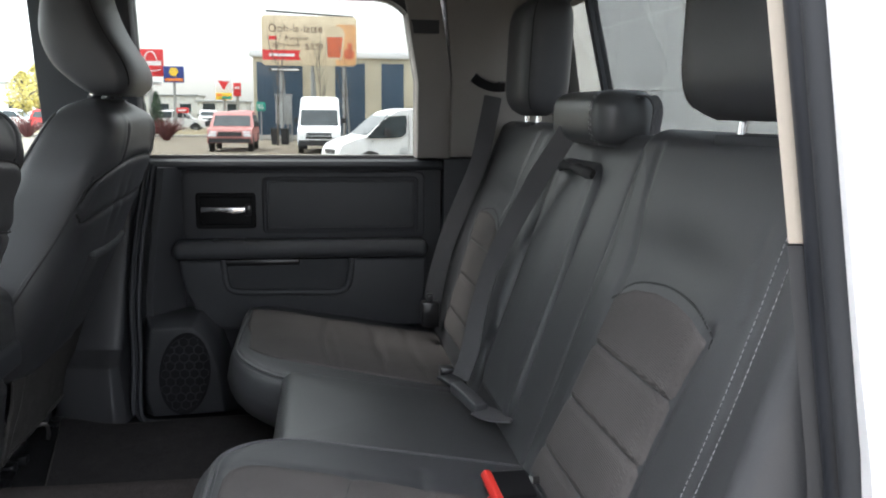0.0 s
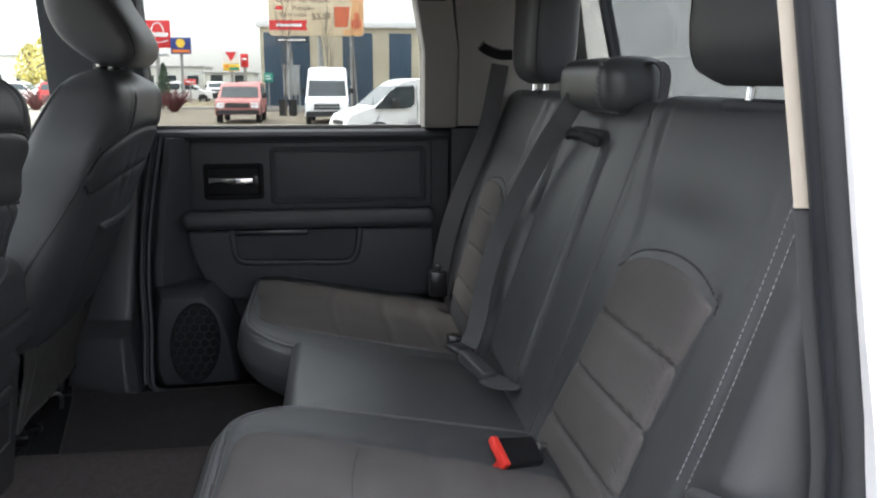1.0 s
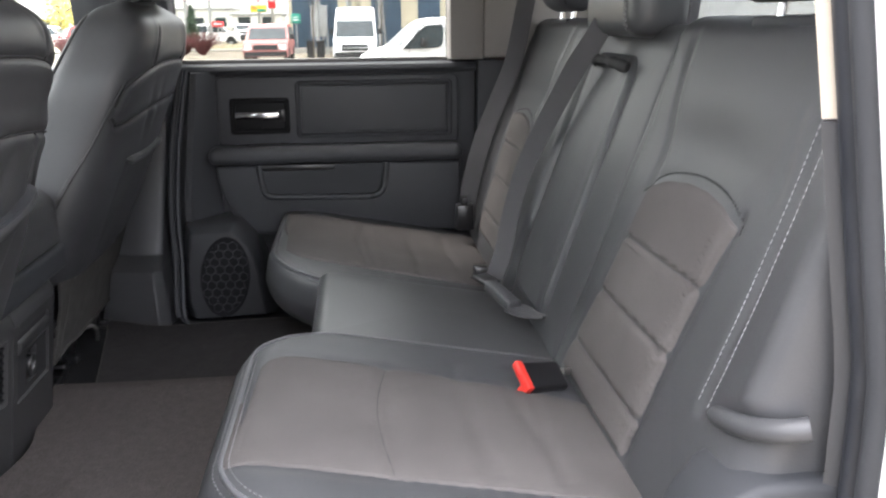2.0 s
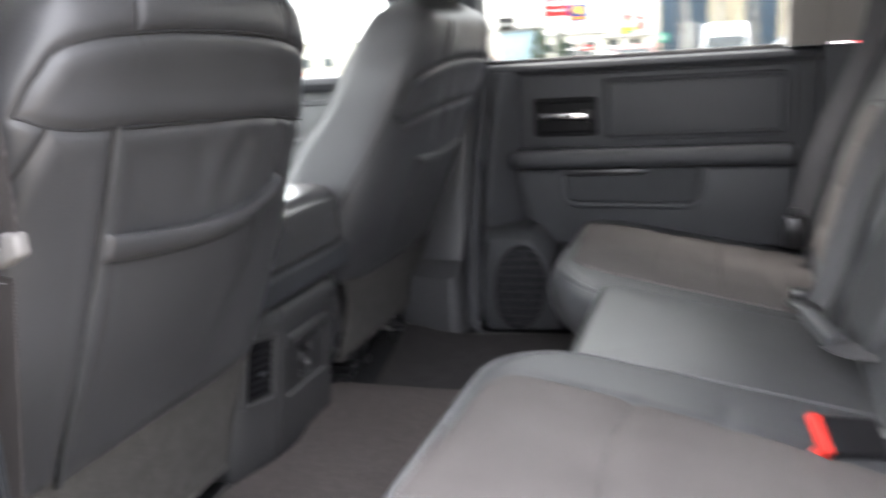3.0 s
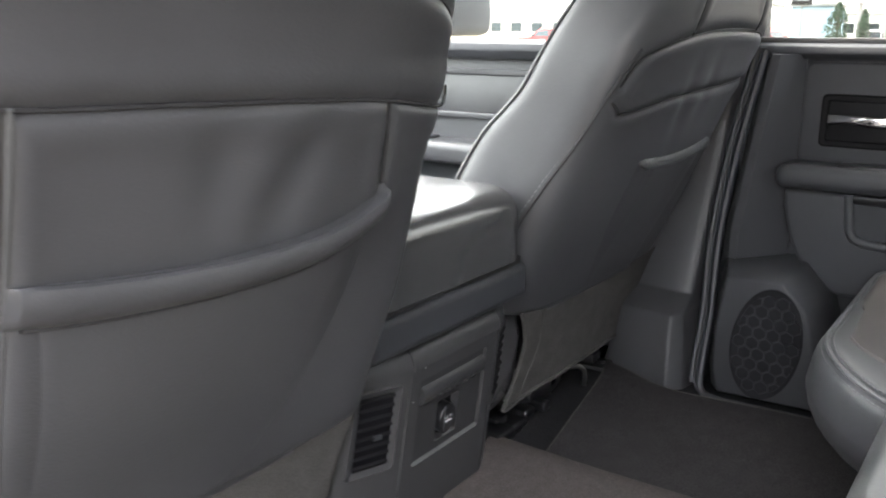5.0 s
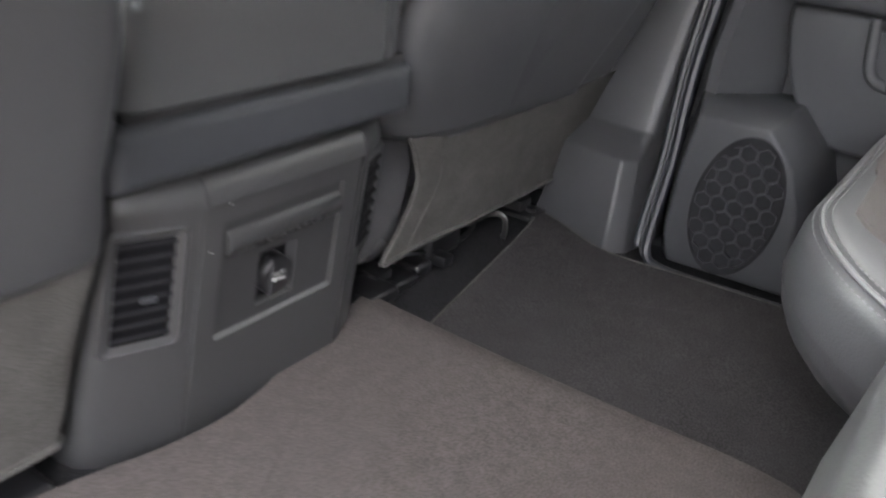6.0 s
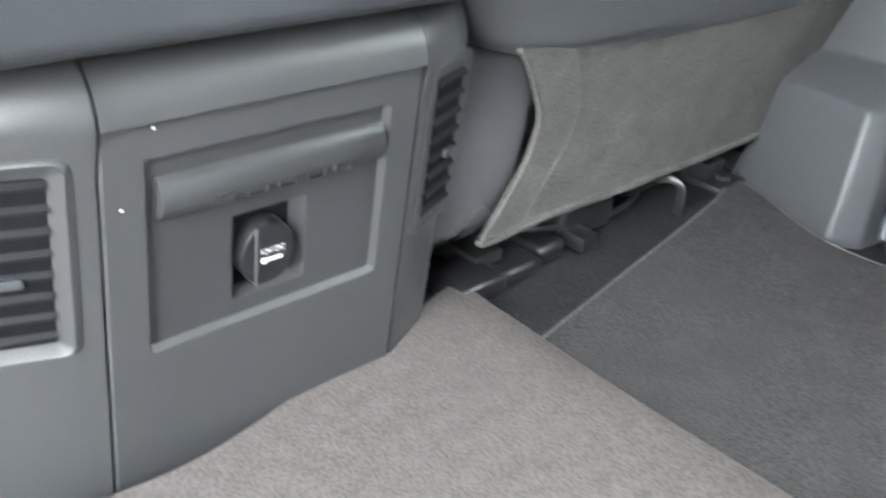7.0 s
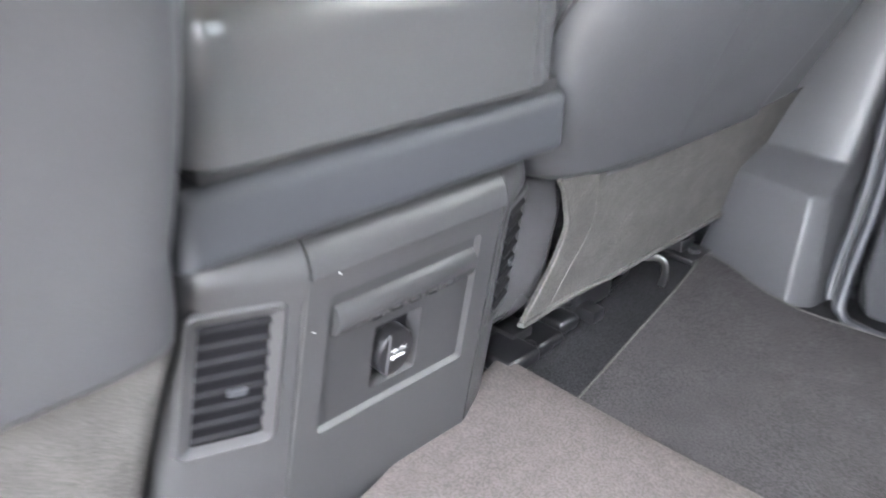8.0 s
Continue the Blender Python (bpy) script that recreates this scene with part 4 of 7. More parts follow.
    for w in (-0.20, 0.17):
        y = yc + side * w
        part("seat_rail", bevelled(box(-1.48 + dx, -0.915 + dx, y - 0.018, y + 0.018, 0.854, 0.878), 0.004), BLACK_STEEL, st, "black steel seat rail")
        part("rail_foot", bevelled(box(-0.965 + dx, -0.890 + dx, y - 0.028, y + 0.028, 0.850, 0.860), 0.004), BLACK_STEEL, st)
        part("riser", box(-1.20 + dx, -1.06 + dx, y - 0.012, y + 0.012, 0.894, 0.940, 0.004), BLACK_STEEL, st)
        part("bolt", bevelled(prism([(-0.905 + dx + 0.009 * math.cos(a), y + 0.009 * math.sin(a)) for a in np.linspace(0, 2 * math.pi, 6, endpoint=False)], "z", 0.859, 0.866), 0.001), BLACK_STEEL, st, "dark steel bolt")
    gl = lambda *p: smooth_line([(a + dx, yc + side * b, c) for a, b, c in p], 8)
    part("bracket", tube(gl((-0.890, 0.060, 0.852), (-0.887, 0.058, 0.868), (-0.888, 0.054, 0.886), (-0.898, 0.050, 0.893), (-0.915, 0.048, 0.888)), 0.0050, 8, flat=0.6, up=(0, 1, 0)), STEEL, st, "bright steel rail hook")
    part("adjuster_bar", tube(gl((-0.925, 0.165, 0.900), (-0.922, 0.19, 0.904), (-0.917, 0.222, 0.900)), 0.0035, 8), STEEL, st, "bright steel adjuster bar")
    part("motor_box", bevelled(box(-1.02 + dx, -0.915 + dx, yc - 0.10, yc - 0.02, 0.853, 0.892), 0.008, 3), PLASTIC_GLOSS, st, "glossy black motor housing")
    part("motor_box", bevelled(box(-1.00 + dx, -0.930 + dx, yc + 0.02, yc + 0.10, 0.862, 0.900), 0.012, 3), PLASTIC_GLOSS, st)
    part("wire", tube(gl((-0.97, -0.17, 0.880), (-0.93, -0.12, 0.872), (-0.922, -0.04, 0.862), (-0.94, 0.05, 0.858), (-0.99, 0.10, 0.862)), 0.004, 6), PLASTIC_GLOSS, st, "black wiring loom")
    for y0, y1, xa, h in ((0.262, 0.205, -0.884, 0.872), (0.200, 0.150, -0.892, 0.866), (0.145, 0.110, -0.900, 0.870)):
        part("rail_cover", bevelled(box(xa - 0.060 + dx, xa + dx, yc - side * y0, yc - side * y1, 0.8515, h), 0.006, 3), PLASTIC_GLOSS, st, "glossy black rail end cover")
    part("plug", bevelled(box(-0.925 + dx, -0.890 + dx, yc - side * 0.085 - 0.012, yc - side * 0.085 + 0.012, 0.853, 0.870), 0.003), PLASTIC_GLOSS, st, "black wiring plug")
    # head restraint
    for w in (-0.06, 0.06):
        part("post", tube([(-0.715 + dx, yc + w, 1.62), (-0.718 + dx, yc + w, 1.665), (-0.722 + dx, yc + w, 1.72)], 0.0065, 10, up=(1, 0, 0)), CHROME, st, "chrome headrest post")
        part("post_collar", tube([(-0.715 + dx, yc + w, 1.640), (-0.715 + dx, yc + w, 1.652)], 0.014, 12, up=(1, 0, 0)), PLASTIC, st)
    rings, lean = [], 0.0 if side > 0 else -0.050
    for t in np.linspace(0, 1, 40):
        z = 1.652 + 0.258 * t
        e = max(0.22, (1 - abs(2 * t - 1) ** 9) ** 0.5)
        xf = curved(z, [(1.634, -0.700), (1.672, -0.745), (1.715, -0.788), (1.77, -0.808), (1.835, -0.802), (1.91, -0.785)])
        xr = curved(z, [(1.650, -0.632), (1.68, -0.618), (1.72, -0.626), (1.783, -0.664), (1.837, -0.688), (1.91, -0.705)])
        xc, hx, hw = (xf + xr) / 2, (xr - xf) / 2 * (0.6 + 0.4 * e), 0.152 * (0.82 + 0.18 * e) * (0.94 + 0.08 * math.sin(math.pi * t))
        rings.append([(xc + hx * math.copysign(abs(math.cos(a)) ** 0.55, math.cos(a)) + dx + lean, yc + hw * math.copysign(abs(math.sin(a)) ** 0.48, math.sin(a)), z) for a in np.linspace(0, 2 * math.pi, 72, endpoint=False)])
    hr = part("headrest", loft(rings), LEATHER, st, "black leather head restraint")
    for q in (-0.55, 0.55):
        part("headrest_seam", tube([Vector(r[9 if q > 0 else 63]) for r in rings[3:-3]], 0.0014, 6), SEAM, hr)
    return st


front_seat(1)
front_seat(-1, 0.010)

# ---- centre console ----
con = thing("centre_console", (-1.1, -0.005, 0.85), "charcoal plastic centre console with padded lid and rear vents", "console")
KX = lambda z: -0.824 - 0.12 * (1.139 - z) * 1.0
YL, YR = -0.168, 0.186


def splay(y, z):
    return y * (1 + 0.5 * (1.085 - z)) if y < 0 else y


def console_face(y0, y1, z0, z1, off=0.0, round_top=0.034, depth=0.55, nside=(0, 0)):
    """A stretch of the console's moulding, its rear top edge rolled over."""
    prof = []
    for a in np.linspace(0, math.pi / 2, 8):
        prof.append((KX(z1) + off - round_top + round_top * math.cos(a), z1 - round_top + round_top * math.sin(a)))
    prof = [(KX(z) + off, z) for z in np.linspace(z0, z1 - round_top, 14)][:-1] + prof + [(KX(z1) - depth, z1), (KX(z1) - depth, z0)]
    bm = prism(prof, "y", y0, y1)
    return bm


def side_mould(y0, y1, outer):
    """An end section of the console, rounded towards the seat, with an opening for its vent."""
    prof = lambda off: [(KX(z) - off, z) for z in np.linspace(0.800, 1.105, 14)][:-1] + [(KX(1.139) - 0.034 + 0.034 * math.cos(a) - off, 1.105 + 0.034 * math.sin(a)) for a in np.linspace(0, math.pi / 2, 8)] + [(KX(1.139) - 0.5, 1.139), (KX(1.139) - 0.5, 0.80)]
    ys = [y0 + (y1 - y0) * k for k in (0, 0.02, 0.5, 0.70, 0.82, 0.92, 0.98, 1.0)]
    offs = [0.001, 0.001, 0.0165, 0.0235, 0.029, 0.037, 0.046, 0.060]
    if not outer:
        ys, offs = ys[::-1], offs[::-1]
    return loft([[(x, y, z) for x, z in prof(o)] for y, o in zip(ys, offs)])


def splayed(bm):
    """Widens the driver side of the console towards its foot."""
    for v in bm.verts:
        v.co.y = splay(v.co.y, v.co.z)
    return bm


part("end_moulding", splayed(side_mould(-0.0880, YL, True)), CONSOLE, con, "slate console end panel")
part("end_moulding", splayed(side_mould(0.1170, YR, True)), CONSOLE, con, "slate console end panel")
# the two loose lids above
lid2 = Pad((0, 0, 0), (0, 1, 0), (0, 0, 1), (1, 0, 0), (-0.186, 1.143), (0.166, 1.197), (0.010, 0.010, 0.008, 0.008), 0.50, rim=0.014, crown=0.002)
lid2.o = Vector((-0.808, 0, 0))
part("tray_lid", lid2.mesh(0.012), PLASTIC, con, "dark plastic storage lid")
lid = Pad((0, 0, 1.306), (1, 0, 0), (0, 1, 0), (0, 0, 1), (-1.38, -0.183), (-0.802, 0.168), (0.066, 0.03, 0.03, 0.034), 0.101, rim=0.036, crown=0.008, foot=0.003)
part("armrest_lid", lid.mesh(0.012), LID_LEATHER, con, "black padded armrest lid")
# near-black slabs fill the gaps under both lids in place of their shade
part("lid_gap_shade", box(-1.38, -0.815, -0.168, 0.152, 1.196, 1.206), SEAM, con)
part("lid_gap_shade", box(-1.38, -0.855, -0.150, 0.145, 1.136, 1.146), SEAM, con)
KTURN = 0.40
KU = Vector((0.12, 0, 1)).normalized()


def K(y, z, off=0.0):
    """A point on the console's rear face, whose ends turn away from the middle."""
    away = max(0.0, -0.088 - y, y - 0.117)
    n_ = Vector((1, KTURN * (-1 if y < 0 else 1) if away else 0, -0.12)).normalized()
    return Vector((KX(z) - away * KTURN, splay(y, z), z)) + n_ * off


KN = Vector((1, 0, -0.12)).normalized()



def on_face(outline, off0, off1, bev=0.0015):
    """A flat piece on the console's rear face: outline in (y, z)."""
    rings = [[K(y, z, off0) for y, z in outline], [K(y, z, off1) for y, z in outline]]
    bm = loft(rings)
    if bev:
        es = [e for e in bm.edges if all(abs((v.co - K(0, v.co.z, off1)).dot(KN)) < 2e-3 and (v.co - Vector((KX(v.co.z), v.co.y, v.co.z))).dot(KN) > (off0 + off1) / 2 for v in e.verts)]
        bmesh.ops.bevel(bm, geom=es, offset=bev, segments=2, profile=0.5, affect="EDGES")
    return bm


def face_frame(y0, y1, z0, z1, width, off0, off1, r=0.004):
    outer, inner = rrect(y0, y1, z0, z1, r, 5), rrect(y0 + width, y1 - width, z0 + width, z1 - width, max(0.001, r - width / 2), 5)
    return loft([[K(y, z, off0) for y, z in outer], [K(y, z, off1 - 0.001) for y, z in outer], [K(y * .8 + q * .2, z * .8 + p * .2, off1) for (y, z), (q, p) in zip(outer, inner)], [K(y * .2 + q * .8, z * .2 + p * .8, off1) for (y, z), (q, p) in zip(outer, inner)], [K(y, z, off0) for y, z in inner]], cap=False)


def sunk_frame(y0, y1, z0, z1, width, high, low, r=0.004, at=0.85):
    """A lip that swells gently from the face and drops steeply into the panel it frames."""
    outer, inner = rrect(y0, y1, z0, z1, r + width * 0.6, 6), rrect(y0 + width, y1 - width, z0 + width, z1 - width, r, 6)
    ring = lambda k, off: [K(y + (q - y) * k, z + (p - z) * k, off) for (y, z), (q, p) in zip(outer, inner)]
    return loft([ring(0, -0.0004), ring(at * 0.3, high * 0.35), ring(at * 0.75, high * 0.9), ring(at * 0.93, high), ring(at, high * 0.93), ring(1, low)], cap=False)


def sheet_with_hole(outer, hole, floor_, rim_off, deep, skirt):
    """A flat sheet on the console's face: an outer outline, a hole, and walls sloping down to the hole's floor."""
    ring = lambda pts, off: [K(y, z, off) for y, z in pts]
    return loft([ring(outer, rim_off - skirt), ring(outer, rim_off - 0.0012), ring([(y + (0.0012 if y < 0 else -0.0012), z) for y, z in outer], rim_off), ring(hole, rim_off), ring(floor_, deep)], cap=False)


# rear panel with the sunk socket plate, badge bar and power socket
mid_panel = sheet_with_hole(rrect(-0.0862, 0.1152, 0.800, 1.1045, 0.0008, 6), rrect(-0.0640, 0.0930, 0.9580, 1.0835, 0.004, 6), rrect(-0.0628, 0.0895, 0.9612, 1.0825, 0.003, 6), 0.0, -0.0045, 0.02)
top_roll = splayed(console_face(-0.0862, 0.1152, 1.1040, 1.139))
top_me = bpy.data.meshes.new("roll")
top_roll.to_mesh(top_me)
top_roll.free()
mid_panel.from_mesh(top_me)
part("middle_moulding", mid_panel, CONSOLE, con, "slate console rear panel")
plate = part("socket_plate", sheet_with_hole(rrect(-0.0645, 0.0935, 0.9575, 1.0840, 0.003, 6), rrect(-0.0128, 0.0372, 0.9725, 1.0330, 0.002, 6), rrect(-0.0118, 0.0290, 0.9775, 1.0325, 0.002, 6), -0.0042, -0.0120, 0.004), PLATE, con, "dark socket plate")
bar_ring = lambda y, k: [K(y, 1.0573 + (1.0440 - 1.0573 + 0.0265 * t) * (0.9 + 0.1 * k), -0.0045 + 0.0085 * k * math.sin(math.pi * t) ** 0.6) for t in np.linspace(0, 1, 14)]
part("badge_bar", loft([bar_ring(y, k) for y, k in ((-0.0572, 0.3), (-0.0560, 0.92), (-0.0550, 1.0), (0.0880, 1.0), (0.0890, 0.92), (0.0902, 0.3))]), PLATE, plate, "rounded bar with raised plain marks")
for i in range(5):
    y = -0.0195 + i * 0.0192
    part("badge_mark", face_frame(y - 0.0066, y + 0.0066, 1.0478, 1.0555, 0.0012, 0.0012, 0.0042, 0.002), PLATE, plate)
part("socket_recess", on_face(rrect(-0.0125, 0.0300, 0.9765, 1.0328, 0.002, 4), -0.016, -0.0118, 0), VENT_BLACK, plate, "black socket recess")
disc = lambda r, off: [K(0.0092 + r * math.cos(a), 1.0015 + 1.22 * r * math.sin(a), off) for a in np.linspace(0, 2 * math.pi, 48, endpoint=False)]
part("socket_cap", loft([disc(0.0182, -0.0118), disc(0.0182, -0.0018), disc(0.0176, -0.0004), disc(0.0164, 0.0), disc(0.001, 0.0002)]), PLASTIC_GLOSS, plate, "round black power socket cap")
part("cap_hinge", bevelled(loft([[K(0.0005 + a, 1.0015 + b, off) for a, b in rrect(-0.0009, 0.0009, -0.0205, 0.0205, 0.0006, 3)] for off in (-0.001, 0.0016)]), 0.0003), PLASTIC_MID, plate, "raised cap edge")
part("lettering", laid(lettering("12V DC", 0.0052), K(0.0112, 1.0045, 0.0006), (0, 1, 0), KU), WHITE_INK, plate, "white 12V DC print", smooth=False)
key = bmesh.new()
for y0, y1, z0, z1 in ((0.0040, 0.0072, 0.9962, 0.9996), (0.0072, 0.0182, 0.9972, 0.9986)):
    loft([[K(y, z, 0.0) for y, z in rrect(y0, y1, z0, z1, 0.0006, 3)], [K(y, z, 0.0006) for y, z in rrect(y0, y1, z0, z1, 0.0006, 3)]], bm=key)
part("key_mark", key, WHITE_INK, plate, smooth=False)


def console_vent(y0, y1, z0, z1):
    rim = part("vent_frame", sunk_frame(y0 - 0.003, y1 + 0.003, z0 - 0.003, z1 + 0.003, 0.0115, 0.0040 if y0 < 0 else 0.0016, 0.0008, 0.002, 0.34), CONSOLE, con, "slate vent surround")
    part("vent_hollow", on_face(rrect(y0 + 0.005, y1 - 0.005, z0 + 0.005, z1 - 0.005, 0.002, 3), -0.012, 0.0006, 0), VENT_BLACK, rim, "black vent throat")
    k = 8
    for i in range(k):
        z = z0 + 0.013 + (z1 - z0 - 0.026) * i / (k - 1)
        rings = [[K(y, z + 0.0034, 0.0009), K(y, z + 0.0010, 0.0036), K(y, z - 0.0008, 0.0034), K(y, z + 0.0008, 0.0009)] for y in (y0 + 0.0080, y1 - 0.0080)]
        part("slat", loft(rings), SLAT, rim, smooth=False)
    ym, zm = (y0 + y1) / 2 + 0.004, (z0 + z1) / 2 - 0.006
    part("vent_tab", bevelled(loft([[K(a, b, off) for a, b in rrect(ym - 0.006, ym + 0.006, zm - 0.003, zm + 0.003, 0.0014, 3)] for off in (0.003, 0.0065)]), 0.001), PLASTIC, rim, "sliding vent tab")


console_vent(-0.1615, -0.1005, 0.9755, 1.0920)
console_vent(0.1260, 0.1780, 0.9760, 1.0980)
for y, z in ((-0.0585, 1.1005), (-0.0765, 1.0585)):
    part("dust_speck", loft([[K(y + r * math.cos(a), z + r * math.sin(a), o) for a in np.linspace(0, 6.28, 7)[:-1]] for r, o in ((0.0009, 0.0), (0.0007, 0.0004))]), WHITE_INK, con, "pale dust speck", smooth=False)

# ---- rear bench ----
bench = thing("rear_bench", (-0.1, 0, 0.852), "black leather and grey cloth split rear bench seat", "car seat")
CZ = lambda x: 1.155 - 0.18 * (x + 0.40)
CN = Vector((0.18, 0, 1)).normalized()
CU = Vector((1, 0, -0.18)).normalized()


def cushion_pad(y0, y1, x0, x1, radii, relief=None, thick=0.15, lift=0.0, rim=0.045, crown=0.014, under=0.0):
    """A seat cushion on the bench's sloping plane; u runs to the rear, v across."""
    return Pad(Vector((0, 0, CZ(0) - crown + lift)), CU, (0, 1, 0), CN, (x0, y0), (x1, y1), radii, thick, rim, crown, relief, under=under)


def seat_relief(seams):
    arr = [(np.array(line2(l)), d, w) for l, d, w in seams]

    def f(a, b):
        return sum(-d * bump_at(float(np.min(np.hypot(s[:, 0] - a, s[:, 1] - b))), w) for s, d, w in arr)
    return f


def outer_seat(sgn):
    """Cushion and back of an outer place: sgn -1 driver side, +1 passenger side. Lines are given for the driver side."""
    Y = lambda y: y if sgn < 0 else -y
    inner = -0.243 if sgn < 0 else -0.140
    # cushion
    border = [(-0.383, -0.690), (-0.392, -0.560), (-0.388, -0.455), (-0.360, -0.400), (-0.29, -0.402), (-0.22, -0.410), (-0.12, -0.420), (0.07, -0.448)]
    if sgn > 0:
        border = [(-0.415, -0.690), (-0.430, -0.52), (-0.418, -0.350), (-0.345, -0.262), (-0.15, -0.235), (0.07, -0.22)]
    side = [(-0.400, -0.700), (-0.22, -0.708), (0.07, -0.712)] if sgn < 0 else [(-0.400, -0.690), (-0.22, -0.678), (0.07, -0.690)]
    cross = [(-0.217, -0.405 if sgn < 0 else -0.262), (-0.230, -0.50), (-0.232, -0.60), (-0.214, -0.700)]
    soft1 = [(-0.115, -0.36), (-0.125, -0.5), (-0.10, -0.68)]
    soft2 = [(-0.035, -0.36), (-0.045, -0.5), (-0.02, -0.68)]
    fl = lambda l: [(a, Y(b)) for a, b in l]
    rel = seat_relief([(fl(border), 0.0025, 0.009), (fl(side), 0.0025, 0.009), (fl(cross), 0.002, 0.012), (fl(soft1), 0.002, 0.012), (fl(soft2), 0.002, 0.012)])
    lo, hi = (-0.420 if sgn < 0 else -0.446, min(Y(-0.80), Y(inner))), (0.14, max(Y(-0.80), Y(inner)))
    big = 0.155 if sgn < 0 else 0.200
    radii = (0.03, big, 0.12, 0.03) if sgn < 0 else (0.03, 0.12, big, 0.03)
    cu = cushion_pad(lo[1], hi[1], lo[0], hi[0], radii, rel, 0.165 if sgn < 0 else 0.135, 0.018 if sgn < 0 else -0.026, 0.045 if sgn < 0 else 0.028, under=0.075 if sgn < 0 else 0.095)
    cm = part("cushion", cu.mesh(0.0075), LEATHER, bench, "black leather seat cushion")
    xs = lo[0] + 0.0150
    bl, sl = line2(border, 20), line2(side, 34)
    at = lambda line, x: (float(np.interp(x, [p[0] for p in line], [p[1] for p in line])))
    bl2, sl2 = sorted(bl), sorted(sl)

    def edge(s, t):
        x = xs + (0.075 - xs) * t
        ya, yb = at(sl2, x), at(bl2[6:], x)
        m = ya * 0.5 + yb * 0.5
        for q in range(40):
            if cu.inset(x, Y(ya)) < 0.0150:
                ya += (m - ya) * 0.08
            if cu.inset(x, Y(yb)) < 0.0150:
                yb += (m - yb) * 0.08
        return x, Y(ya + (yb - ya) * s)

    seam_t = lambda s, t: -0.0020 * bump_at((t - (0.392 - 0.034 * math.sin(math.pi * s))) * 0.47, 0.007) - 0.0016 * bump_at((t - 0.60 - 0.02 * s) * 0.47, 0.010) - 0.0014 * bump_at((t - 0.78 - 0.03 * s) * 0.47, 0.010)
    part("cushion_insert", cu.patch(edge, 60, 90, 0.0030, 0.0045, seam_t, 0.016), CLOTH, cm, "grey woven cloth seat insert")
    part("cross_seam", tube([cu.at(*edge(s, 0.392 - 0.034 * math.sin(math.pi * s)), 0.0004) for s in np.linspace(0.03, 0.97, 30)], 0.0011, 6, up=(1, 0, 0)), SEAM, cm)
    # sewn welt round the front edge
    (u0, v0), (u1, v1) = cu.lo, cu.hi

    def rim_line(d, start, stop):
        pts = rrect(u0 + d, u1 - d, v0 + d, v1 - d, [max(r - d, 0.004) for r in radii], 14)
        pts = pts[start:stop]
        dense = []
        for (a, b), (c, e) in zip(pts, pts[1:]):
            k = max(1, int(math.hypot(c - a, e - b) / 0.012))
            dense += [(a + (c - a) * i / k, b + (e - b) * i / k) for i in range(k)]
        return dense + [pts[-1]]
    st, en = (14, 46)
    part("welt", cu.cord(rim_line(0.020 if sgn < 0 else 0.011, st, en), 0.0032, 0.001, 8), PIPING, cm, "grey sewn welt")
    part("stitching", cu.stitches(rim_line(0.027 if sgn < 0 else 0.018, st, en), 0.0045, 0.0030, 0.0006, 0.0032 if sgn < 0 else 0.0008), THREAD_DULL, cm, "pale stitching")
    part("stitching", cu.stitches(rim_line(0.012 if sgn < 0 else 0.005, st, en), 0.0045, 0.0035, 0.0006, 0.0008), THREAD_DULL, cm)
    # backrest
    BU, BN = Vector((0, 1, 0)), Vector((-1, 0, 0.35)).normalized()
    BV = Vector((0.35, 0, 1)).normalized()
    vs = math.hypot(1, 0.35)
    V = lambda z: (z - 1.19) * vs
    arch = [(-0.376, V(1.366)), (-0.405, V(1.388)), (-0.44, V(1.402)), (-0.50, V(1.411)), (-0.56, V(1.411)), (-0.615, V(1.404)), (-0.655, V(1.391)), (-0.672, V(1.374))]
    lseam = [(-0.336, V(1.575)), (-0.365, V(1.47)), (-0.390, V(1.392)), (-0.378, V(1.29)), (-0.355, V(1.20)), (-0.312, V(1.09))]
    rseam = [(-0.662, V(1.386)), (-0.643, V(1.30)), (-0.630, V(1.22)), (-0.618, V(1.10))]
    bseam = [(-0.752, V(1.56)), (-0.748, V(1.46)), (-0.745, V(1.35)), (-0.735, V(1.21))]
    crease = [(-0.700, V(1.50)), (-0.715, V(1.42))]
    c2 = [(-0.275, V(1.56)), (-0.29, V(1.40)), (-0.28, V(1.2))]
    if sgn > 0:
        arch = [(a + (0.032 if a < -0.54 else 0.0), b - 0.020) for a, b in arch]
        rseam = [(a + 0.032, b - 0.010) for a, b in rseam]
    fb = lambda l: [(Y(a), b) for a, b in l]
    base_rel = seat_relief([(fb(arch), 0.0022, 0.006), (fb(lseam), 0.004, 0.008), (fb(rseam), 0.005, 0.009), (fb(bseam), 0.004, 0.010), (fb(crease), 0.002, 0.008), (fb(c2), 0.004, 0.010), (fb([(-0.262, V(1.57)), (-0.268, V(1.42)), (-0.262, V(1.22))]), 0.003, 0.006)])

    def rel_b(a, b):
        y = a if sgn < 0 else -a
        swell = 0.018 * max(0, min(1, (-0.752 - y) / 0.07)) ** 1.4 * max(0, min(1, (V(1.58) - b) / 0.15)) * max(0, min(1, (b - V(1.214 + 0.30 * max(0.0, -0.735 - y))) / 0.012)) ** 0.5
        shoulder = -0.012 * bump_at(b - V(1.44), 0.05) * bump_at(y + 0.5, 0.16)
        return base_rel(a, b) + swell + shoulder + 0.003 * math.sin(11 * a) * math.sin(9 * b + 1)
    ya, yb = sorted((Y(-0.845), Y(-0.245 if sgn < 0 else -0.150)))
